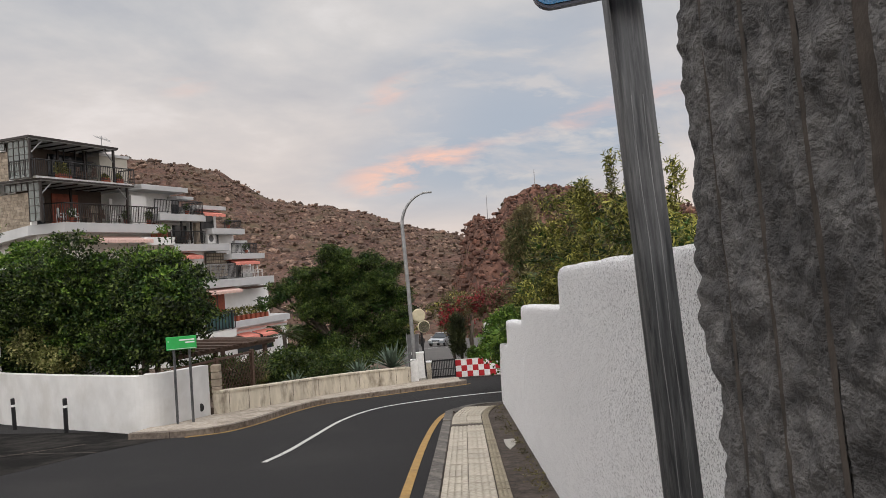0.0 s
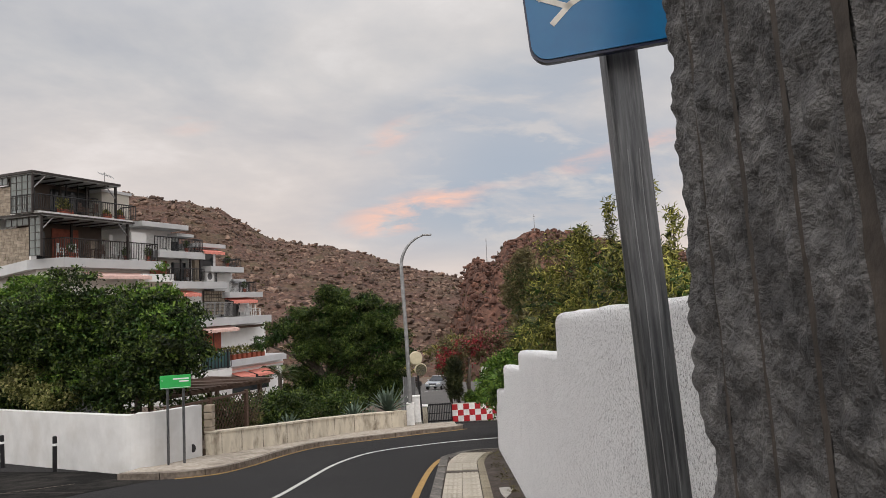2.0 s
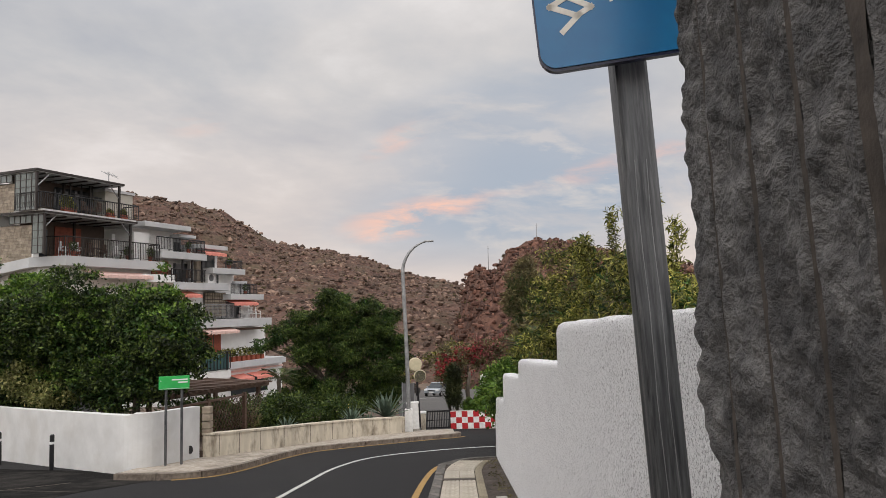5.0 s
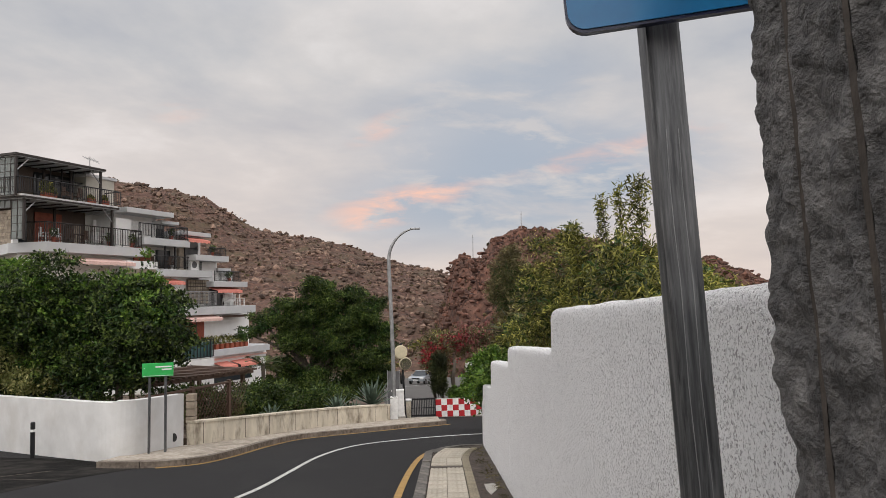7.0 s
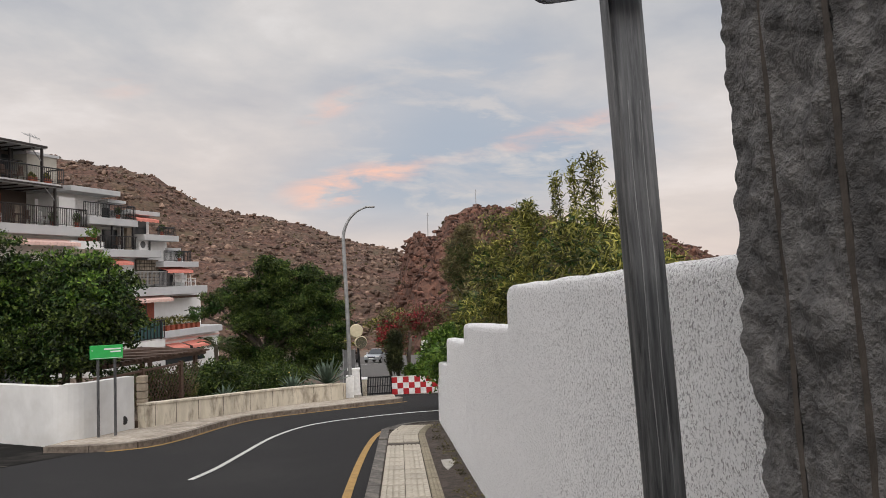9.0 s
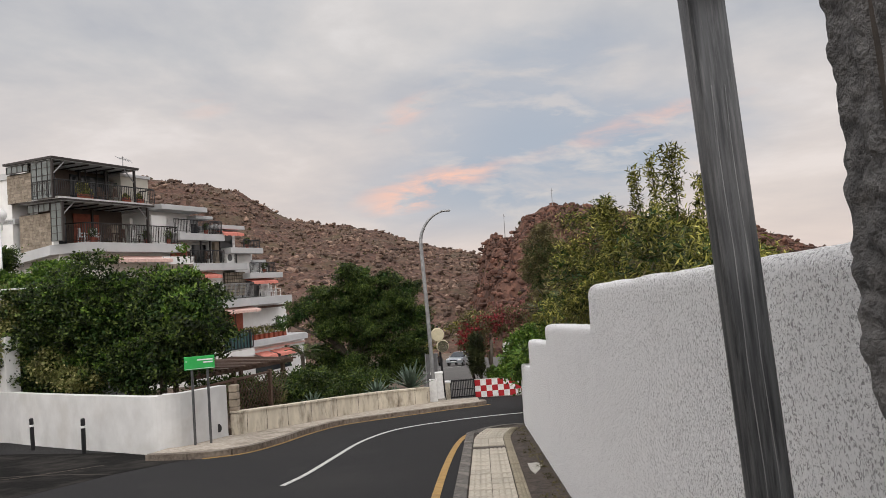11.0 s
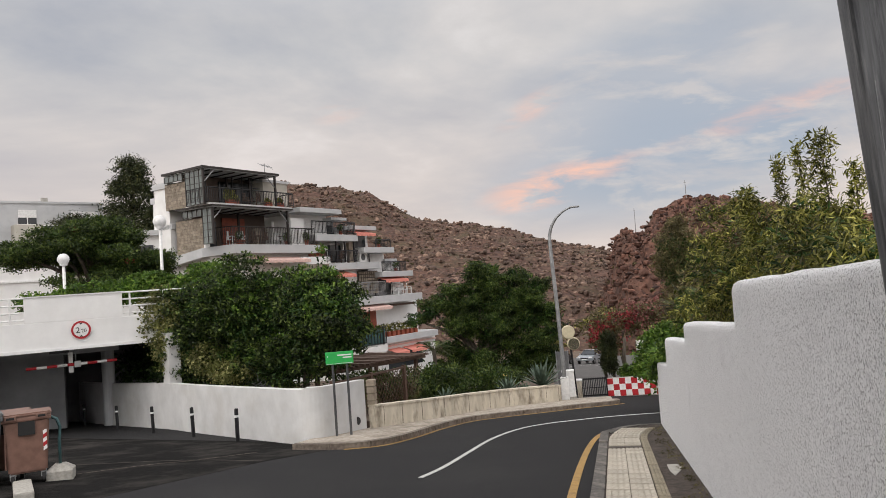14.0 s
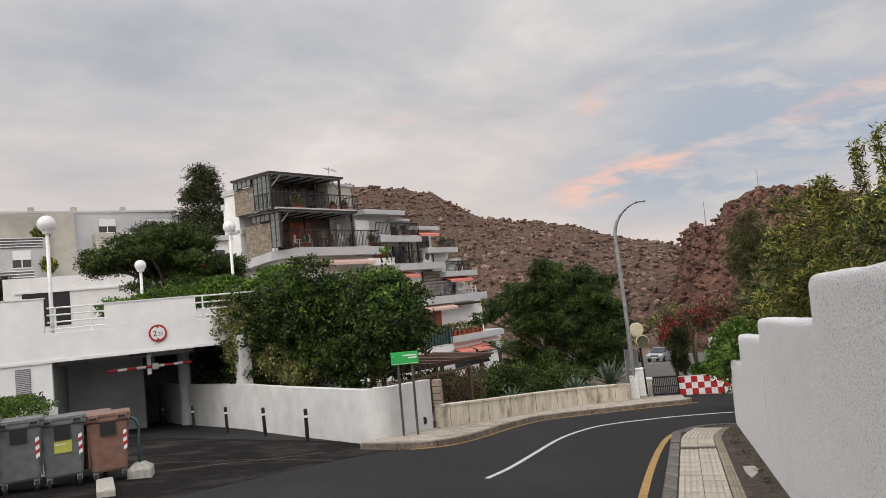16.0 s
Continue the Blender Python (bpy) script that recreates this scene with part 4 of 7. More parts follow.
spots2 = hill("hill_right", RIGHT_RIDGE, 112, 170, 1, 110, 330, 120, cliff, "steep rust-red rock cliff beside the gorge", -12, 0.55, 1.35, seed=9, flute=2.6)
near2 = [p for p in spots2 if p[0] < 90]
boulder_field("boulders_right", near2, 8000, 0.14, 0.85, cliff_block, "broken blocks lying on the red cliff", 12)


def scrub(name, spots, n, seed, label):
    rng = random.Random(seed)
    blobs = []
    for _ in range(n):
        x, y, z = spots[rng.randrange(len(spots))]
        s = rng.uniform(0.2, 0.6)
        blobs.append((x, y, z + s * 0.3, s, s, s * 0.7))
    v, f = leaf_mesh(blobs, n * 14, 0.55, 0.3, seed)
    tagged(raw_mesh(name, v, f, scrub_mat), label, "scrub", kind="stuff")


scrub("scrub_left", near, 900, 21, "dry olive scrub dotted over the hillside")
scrub("scrub_right", near2, 260, 22, "sparse dry scrub on the cliff")


def mast(x, y, z, h):
    ob = thing("antenna_mast", "thin pale antenna mast on the hilltop", "mast", pose(x, y, z), group="hilltop masts")
    bm = bmesh.new()
    tube(bm, (0, 0, -3), (0, 0, h), 0.12, 0.05, n=6)
    part("pole", bm, lamp_steel, ob)
    bm = bmesh.new()
    tube(bm, (-0.25, 0, h - 0.6), (0.25, 0, h - 0.6), 0.04, n=5)
    part("crossbar", bm, lamp_steel, ob)


mast(13.0, 170, 10.6, 5.2)
mast(24.6, 170, 16.2, 5.0)
mast(63, 165, 8.6, 5.0)


# ---- terraced apartment building ----
def railing(parent, pts, z0, h, step, mat, name="railing", bar=0.02, top=0.045):
    bm = bmesh.new()
    for (x0, y0), (x1, y1) in zip(pts, pts[1:]):
        tube(bm, (x0, y0, z0 + h), (x1, y1, z0 + h), top, n=6)
        tube(bm, (x0, y0, z0 + 0.12), (x1, y1, z0 + 0.12), bar, n=5)
        n = max(2, int(math.hypot(x1 - x0, y1 - y0) / step))
        for k in range(n + 1):
            t = k / n
            x, y = x0 + (x1 - x0) * t, y0 + (y1 - y0) * t
            tube(bm, (x, y, z0 + (0 if k % 8 == 0 else 0.12)), (x, y, z0 + h), bar * (1.9 if k % 8 == 0 else 1), n=5, caps=False)
    return part(name, bm, mat, parent)


def apartments():
    b = thing("apartment_building", "white terraced apartment block with grey slabs and dark balconies", "building", pose(-25.6, 46.25, 0, 0, 0, 67))

    def P(name, x0, x1, y0, y1, z0, z1, mat, bevel=0.0, label=""):
        return part(name, boxed(x0, x1, y0, y1, z0, z1, bevel), mat, b, label)
    chair_bits = {}

    def bit(name, x0, x1, y0, y1, z0, z1, mat, parent):
        key = (name, x0, y0, mat.name)
        if key not in chair_bits:
            chair_bits[key] = part(name, boxed(x0, x1, y0, y1, z0, z1), mat, parent)
            return chair_bits[key]
        o = new(name, chair_bits[key].data)
        o.parent = parent
        return o

    def seat_and_back(x, y, z, mat, turn):
        chair = bit("terrace_chair", -0.24, 0.24, -0.24, 0.24, 0.40, 0.45, mat, b)
        chair["label"] = "slatted terrace armchair"
        chair.matrix_local = pose(x, y, z, 0, 0, turn)
        for k in range(4):
            bit("back_slat", -0.22 + k * 0.125, -0.15 + k * 0.125, 0.20, 0.24, 0.45, 0.98, mat, chair)
        bit("top_rail", -0.24, 0.24, 0.19, 0.25, 0.98, 1.04, mat, chair)
        for lx in (-0.285, 0.245):
            bit("arm", lx, lx + 0.04, -0.22, 0.22, 0.64, 0.68, mat, chair)
            for ly in (-0.24, 0.20):
                bit("leg", lx, lx + 0.04, ly, ly + 0.04, 0.0, 0.64, mat, chair)

    def small_table(x, y, z, mat):
        bm = bmesh.new()
        tube(bm, (0, 0, 0.70), (0, 0, 0.74), 0.42, n=18)
        table = part("terrace_table", bm, mat, b, "round terrace table")
        table.matrix_local = pose(x, y, z)
        for a in range(4):
            bm = bmesh.new()
            tube(bm, (0.3 * math.cos(a * 1.57), 0.3 * math.sin(a * 1.57), 0), (0.22 * math.cos(a * 1.57), 0.22 * math.sin(a * 1.57), 0.70), 0.025, n=6)
            part("leg", bm, mat, table)
    # white masses, lowest terraces stepping out to the right
    P("wall", 2.9, 12.0, 1.6, 4.8, -9, 5.05, white_paint)
    P("wall", 1.9, 7.6, 3.3, 4.75, 5.7, 8.45, white_paint)
    P("wall", 1.5, 6.6, 2.7, 4.7, 8.5, 11.05, white_paint)
    P("wall", 6.6, 9.2, 1.2, 12, 8.6, 10.75, beige_paint)
    P("wall", 0.6, 4.0, 4.78, 6.5, 2, 10.3, white_paint)
    P("wall", 1.0, 5.0, 6.5, 7.3, -6, 9.4, white_paint)
    P("wall", 1.6, 5.0, 7.3, 7.9, -6, 8.5, white_paint)
    P("cornice", 0.5, 4.0, 4.75, 6.6, 10.3, 10.75, pale_grey, 0.04)
    P("cornice", 0.9, 5.0, 6.1, 7.5, 9.4, 9.85, pale_grey, 0.04)
    P("cornice", 1.5, 5.0, 7.0, 8.1, 8.5, 8.9, pale_grey, 0.04)
    P("cornice", 0.6, 1.2, 4.6, 6.2, 7.2, 7.6, pale_grey, 0.04)
    P("cornice", 0.7, 1.2, 4.6, 6.6, 4.3, 4.8, pale_grey, 0.04)
    P("cornice", 6.5, 9.35, 1.1, 12, 10.75, 10.95, pale_grey)
    # top roof and the pergola roof below it
    for name, pts, z0, z1 in (("roof", [(-0.15, -0.15), (7.1, -0.15), (7.1, 4.4), (-0.1, 4.6)], 11.08, 11.23), ("pergola_roof", [(0.45, -0.25), (8.3, -0.25), (8.3, 3.4), (0.1, 3.4)], 8.40, 8.52)):
        bm = bmesh.new()
        prism(bm, pts, z0, z1)
        part(name, bm, brown_metal, b)
        bm = bmesh.new()
        prism(bm, [(p[0] * 0.98 + 0.1, p[1] * 0.96 + 0.05) for p in pts], z0 - 0.05, z0 - 0.003)
        part("soffit", bm, grey_paint, b)
    # main grey slab: a long front and a falling flank
    bm = bmesh.new()
    prism(bm, [(2.35, 0.0), (11.4, 0.0), (11.4, 3.6), (2.9, 3.6)], 5.05, 5.70)
    part("balcony_slab", bm, pale_grey, b)
    bm = bmesh.new()
    prism(bm, [(2.35, -0.02), (2.9, 0.3), (1.5, 5.0), (0.3, 5.0), (0.62, 1.3)], lambda x, y: 5.05 - 0.14 * y, lambda x, y: 5.70 - 0.14 * y)
    part("slab_flank", bm, pale_grey, b)
    P("flank_wall", 1.2, 3.0, 1.2, 4.8, 2.0, 4.9, white_paint)
    P("flank_window", 1.15, 1.2, 2.2, 3.9, 3.4, 4.4, stone_panel)
    # stone cladding panels, course by course
    for y0, y1, z0, z1, x in ((2.35, 4.75, 8.55, 10.5, 0.30), (1.35, 4.45, 5.2, 7.75, 0.88)):
        panel = P("stone_panel", x, x + 0.3, y0, y1, z0, z1, joint_mat)
        rng = random.Random(int(z0 * 10))
        rows = int((z1 - z0) / 0.21)
        for r in range(rows):
            y, shift = y0 + 0.01, 0
            while y < y1 - 0.05:
                w = min(rng.choice((0.35, 0.5, 0.62)), y1 - y - 0.01)
                part("stone", boxed(x - 0.035, x, y + 0.008, y + w - 0.008, z0 + r * 0.21 + 0.008, z0 + r * 0.21 + 0.202), stone_panel, panel)
                y += w
        P("panel_edge", x - 0.05, x + 0.35, y0 - 0.16, y0, z0 - 0.1, z1 + 0.05, white_paint)
    # wired-glass screens and frames on the flank
    for x, y0, y1, z0, z1 in ((0.1, 0.05, 2.1, 8.55, 11.0), (0.65, 0.05, 1.1, 5.75, 8.35), (0.1, 2.4, 4.5, 10.52, 11.0), (0.65, 1.2, 3.3, 7.8, 8.35)):
        s = part("glass_screen", boxed(x, x + 0.03, y0, y1, z0, z1), frosted, b)
        bm = bmesh.new()
        n = max(2, round((y1 - y0) / 0.5))
        for k in range(n + 1):
            y = y0 + (y1 - y0) * k / n
            box(bm, x - 0.03, x - 0.002, y - 0.025, y + 0.025, z0, z1)
        for k in range(int((z1 - z0) / 0.5) + 1):
            box(bm, x - 0.028, x - 0.003, y0, y1, z0 + k * 0.5, z0 + k * 0.5 + 0.04)
        part("screen_frame", bm, brown_metal, s)
    # posts and braces of the two roofed terraces
    for x, y, z0, z1 in ((0.05, 0.05, 8.5, 11.1), (6.75, 0.0, 8.5, 11.1), (0.65, 0.0, 5.7, 8.42), (7.85, 0.0, 5.7, 8.42), (3.9, 2.2, 8.5, 11.1), (5.6, 1.6, 8.5, 11.1), (5.0, 2.4, 5.7, 8.42)):
        P("post", x - 0.07, x + 0.07, y - 0.07, y + 0.07, z0, z1, brown_metal)
    for x, d, z in ((0.1, 0.9, 11.05), (6.7, -0.9, 11.05), (0.7, 0.9, 8.4), (7.8, -0.9, 8.4)):
        bm = bmesh.new()
        tube(bm, (x, 0, z - 0.9), (x + d, 0, z), 0.045, n=6)
        part("brace", bm, lamp_steel, b)
    P("floor_edge", 0.3, 8.3, -0.1, 3, 8.52, 8.66, white_gloss)
    railing(b, [(0.1, 2.0), (0.1, -0.3), (8.3, -0.3), (8.3, 1.5)], 8.66, 1.05, 0.16, black_metal)
    railing(b, [(2.0, 1.6), (2.45, 0.1), (10.9, 0.1), (10.9, 2.4)], 5.7, 1.32, 0.16, brown_metal)
    # doors, windows and clutter at the back of the terraces
    P("door_glass", 0.6, 2.2, 2.5, 2.58, 8.7, 10.7, dark_glass)
    P("door_glass", 3.4, 6.3, 2.5, 2.58, 8.7, 10.7, dark_glass)
    # this back wall is coloured dark to paint the shade under the roof
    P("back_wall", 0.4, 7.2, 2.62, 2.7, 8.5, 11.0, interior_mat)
    P("door_glass", 2.0, 3.4, 3.1, 3.18, 5.8, 7.7, dark_glass)
    P("door", 4.0, 6.2, 3.08, 3.15, 5.8, 8.0, red_wood)
    # same painted shade behind the lower terrace
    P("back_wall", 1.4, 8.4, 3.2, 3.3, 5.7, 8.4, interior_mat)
    P("side_window", 8.4, 9.6, 2.4, 2.5, 5.8, 7.8, white_paint)
    # unit further along: flat roof, rail, recessed bay
    P("roof", 9.2, 14.2, -0.1, 9, 8.35, 8.75, pale_grey, 0.03)
    P("roof", 13.6, 15.6, 0.6, 9, 7.9, 8.15, pale_grey, 0.02)
    P("wall", 9.6, 14.0, 1.6, 9, 5.7, 8.35, white_paint)
    P("wall", 14.0, 15.4, 2.0, 9, 5.7, 7.9, grey_paint)
    P("shutter", 10.6, 13.2, 1.54, 1.6, 6.7, 8.0, white_gloss)
    P("window", 14.2, 15.2, 1.94, 2.0, 6.7, 7.6, dark_glass)
    P("end_wall", 8.7, 10.2, 0.5, 3.0, 5.7, 7.9, white_paint)
    railing(b, [(10.4, -0.1), (15.8, -0.1), (15.8, 2)], 6.6, 1.05, 0.16, black_metal)
    P("balcony_slab", 10.9, 16.1, -0.15, 3, 6.02, 6.58, pale_grey, 0.03)
    P("back_wall", 11.2, 16.0, 1.6, 2.0, 4.2, 6.0, white_paint)
    P("door", 11.6, 13.4, 1.52, 1.6, 4.2, 5.9, red_wood)
    P("window", 14.0, 15.6, 1.52, 1.6, 4.3, 5.8, dark_glass)
    P("pier", 16.0, 16.8, 0.9, 2.5, 4.2, 6.6, stone_panel)
    for x in (13.4, 14.5, 15.7):
        P("post", x - 0.06, x + 0.06, 0.0, 0.12, 4.2, 6.0, black_metal)
    railing(b, [(12.0, -0.1), (16.0, -0.1)], 4.2, 1.0, 0.16, black_metal)
    P("parapet", 9.2, 12.4, -0.1, 0.3, 4.1, 4.7, white_paint)
    P("parapet_panel", 9.3, 12.3, -0.14, -0.1, 3.4, 4.1, stone_panel)
    P("balcony_slab", 12.2, 18.9, -0.15, 3, 3.55, 4.15, pale_grey, 0.03)
    ac = P("air_conditioner", 17.0, 18.0, 0.5, 0.9, 4.2, 5.1, white_gloss, 0.03, "white air conditioning unit")
    bm = bmesh.new()
    tube(bm, (17.4, 0.48, 4.65), (17.4, 0.50, 4.65), 0.3, n=16)
    part("fan_grille", bm, dark_grey, ac)
    # next units down the slope
    P("wall", 15.6, 19.0, 1.2, 9, 4.2, 7.2, white_paint)
    P("roof", 15.5, 19.2, 0.2, 9, 7.1, 7.45, pale_grey, 0.03)
    P("window", 16.9, 18.6, 1.14, 1.2, 5.5, 6.7, dark_glass)
    P("balcony_slab", 16.9, 21.3, -0.1, 3, 5.0, 5.5, pale_grey, 0.03)
    railing(b, [(18.7, 0.0), (20.9, 0.0), (20.9, 2)], 5.5, 0.7, 0.16, black_metal)
    P("wall", 18.9, 21.4, 1.3, 8, 1.2, 5.0, white_paint)
    P("window", 18.3, 19.2, 1.2, 1.28, 3.8, 5.0, dark_glass)
    P("roof", 21.2, 23.0, 1.0, 8, 4.1, 4.5, pale_grey)
    P("wall", 20.6, 24.0, 1.5, 8, 1.0, 4.1, white_paint)
    railing(b, [(19.3, -0.1), (22.9, -0.1), (22.9, 2)], 3.2, 0.95, 0.16, black_metal)
    P("balcony_slab", 19.2, 24.0, -0.15, 3, 2.75, 3.25, pale_grey, 0.03)
    P("window", 19.6, 22.2, 1.1, 1.2, 1.1, 2.6, dark_glass)
    P("wall", 12.6, 17.2, 1.0, 9, 0.9, 3.55, white_paint)
    # pierced block screen
    scr = P("block_screen", 16.9, 19.6, 0.75, 0.9, 1.3, 3.4, joint_mat)
    for i in range(9):
        for j in range(7):
            part("block", boxed(16.92 + i * 0.3, 17.14 + i * 0.3, 0.68, 0.75, 1.33 + j * 0.3, 1.55 + j * 0.3), stone_panel, scr)
    P("balcony_slab", 14.5, 25.2, -0.2, 3, 0.35, 1.05, pale_grey, 0.03)
    railing(b, [(14.6, -0.1), (19.6, -0.1)], 1.05, 1.3, 0.16, lamp_steel)
    for k in range(4):
        seat_and_back(21.6 + k * 0.75, 0.4, 1.05, white_gloss, 20 * k - 30)
    small_table(23.0, 0.9, 1.05, white_gloss)
    P("wall", 14.0, 20.4, 0.9, 9, -3.2, 0.35, white_paint)
    P("door", 16.1, 19.1, 0.82, 0.9, -1.9, 0.1, red_wood)
    for x in (17.1, 18.1):
        P("door_stile", x - 0.05, x + 0.05, 0.78, 0.82, -1.9, 0.1, interior_mat)
    P("pergola_beam", 20.6, 24.5, 0.2, 0.4, 0.0, 0.2, brown_wood)
    P("back_wall", 20.4, 26.5, 1.5, 9.0, -3.2, 0.3, white_paint)
    P("balcony_slab", 17.9, 27.5, -0.2, 3, -3.35, -2.75, pale_grey, 0.03)
    rng = random.Random(5)
    for k in range(9):
        x = 18.3 + k * 0.7
        pot = P("flower_pot", x, x + 0.4, 0.0, 0.4, -2.75, -2.3, red_wood, 0.04, "red planter with green shoots")
        v, f = leaf_mesh([(x + 0.2, 0.2, -1.95, 0.3, 0.3, 0.45)], 160, 0.22, 0.07, k, up=0.6)
        raw_mesh("shoots", v, f, leaf_olean, pot)
    # teal screened balcony
    P("balcony_slab", 14.2, 18.2, -1.0, 1, -3.9, -3.3, white_paint)
    for k in range(9):
        P("teal_panel", 14.5 + k * 0.4, 14.86 + k * 0.4, -0.92, -0.86, -3.2, -1.9, teal_panel)
    railing(b, [(14.4, -1.0), (18.1, -1.0)], -3.25, 1.55, 0.4, black_metal, bar=0.04, top=0.06)
    P("wall", 11.5, 28.0, 0.6, 9, -9.5, -3.35, white_paint)
    P("string_course", 17.9, 28.0, 0.5, 0.6, -3.75, -3.6, awning_pale)
    P("window", 20.2, 25.5, 0.52, 0.6, -5.8, -4.3, dark_glass)
    # awnings
    for x0, x1, y0, z, m in ((4.2, 9.7, -0.5, 4.75, awning_pale), (15.9, 18.6, -0.2, 7.0, awning_mat), (19.5, 23.0, -0.3, 2.72, awning_mat), (15.8, 20.0, -0.5, 0.3, awning_pale), (13.0, 15.4, -0.3, 3.4, awning_mat), (20.0, 22.0, -0.6, -4.0, awning_mat), (22.4, 25.4, -0.6, -4.0, awning_mat)):
        aw = bmesh.new()
        prism(aw, [(x0, y0), (x1, y0), (x1, y0 + 1.2), (x0, y0 + 1.2)], lambda x, y: z - 0.30 + (y - y0) * 0.25, lambda x, y: z - 0.26 + (y - y0) * 0.25)
        a = part("awning", aw, m, b)
        val = bmesh.new()
        n = int((x1 - x0) / 0.3)
        for k in range(n):
            box(val, x0 + k * (x1 - x0) / n, x0 + (k + 1) * (x1 - x0) / n - 0.02, y0 - 0.02, y0, z - 0.48 - 0.03 * (k % 2), z - 0.27)
        part("valance", val, m, a)
    # roof aerial
    bm = bmesh.new()
    tube(bm, (6.7, 1.0, 11.2), (6.7, 1.0, 12.2), 0.03, n=5)
    for k in range(5):
        tube(bm, (6.3 + k * 0.25, 0.7, 11.9 - 0.04 * k), (6.3 + k * 0.25, 1.3, 12.2), 0.018, n=4)
    tube(bm, (6.2, 1.0, 12.05), (7.5, 1.0, 11.95), 0.02, n=4)
    part("aerial", bm, lamp_steel, b)
    # plants and furniture on the terraces
    for x, y, z, s in ((2.6, 0.4, 9.3, 0.55), (3.1, 0.5, 9.1, 0.4), (6.2, 0.3, 9.0, 0.3), (7.4, 0.3, 9.1, 0.3)):
        v, f = leaf_mesh([(x, y, z, s, s * .7, s)], 300, 0.25, 0.06, int(x * 10), up=0.5)
        raw_mesh("terrace_plant", v, f, leaf_olean, b)
        P("plant_pot", x - 0.3, x + 0.3, y - 0.2, y + 0.2, 8.66, 9.0, red_wood, 0.04)
    for x, y, m, turn in ((2.9, 0.9, white_gloss, 30), (3.7, 0.7, white_gloss, -25), (4.9, 0.9, brown_wood, 160), (6.1, 0.9, brown_wood, 200), (7.5, 0.8, white_gloss, 10), (9.0, 0.9, brown_wood, -40)):
        seat_and_back(x, y, 5.7, m, turn)
    small_table(5.5, 0.8, 5.7, brown_wood)
    small_table(8.2, 1.0, 5.7, brown_wood)
    for x, m, turn in ((4.6, brown_wood, 20), (5.5, brown_wood, 190)):
        seat_and_back(x, 0.8, 8.66, m, turn)
    for x, turn in ((13.0, 15), (14.6, 170)):
        seat_and_back(x, 0.7, 4.15, brown_wood, turn)
    P("cupboard", 6.7, 7.3, 2.4, 2.9, 5.7, 7.2, stone_panel, 0.03, "pale wooden cupboard")
    # framed glazing at the back corner of the top terrace
    for x in (3.9, 4.85, 5.8, 6.7):
        P("glazing_bar", x - 0.035, x + 0.035, 1.55, 1.62, 8.66, 11.05, black_metal)
    P("glazing_rail", 3.9, 6.7, 1.56, 1.61, 10.2, 10.27, black_metal)
    # roof beams under the two canopies
    for k in range(6):
        P("roof_beam", 0.6 + k * 1.1, 0.68 + k * 1.1, 0.0, 3.2, 10.94, 11.02, brown_metal)
        P("roof_beam", 1.0 + k * 1.25, 1.08 + k * 1.25, 0.0, 3.1, 8.26, 8.34, brown_metal)
    # hanging plants and pots along the lower railings
    for x, z, sz in ((3.2, 5.95, 0.3), (8.0, 5.9, 0.28), (10.2, 5.95, 0.32), (14.4, 6.8, 0.25), (19.6, 5.7, 0.28), (21.9, 3.45, 0.3)):
        v, f = leaf_mesh([(x, 0.35, z + 0.45, sz, sz, sz * 1.2)], 220, 0.2, 0.05, int(x * 7), up=0.4)
        raw_mesh("terrace_plant", v, f, leaf_tip, b)
        pot = bmesh.new()
        tube(pot, (x, 0.35, z - 0.25), (x, 0.35, z + 0.12), 0.13, 0.18, n=10)
        part("plant_pot", pot, red_wood, b)


apartments()


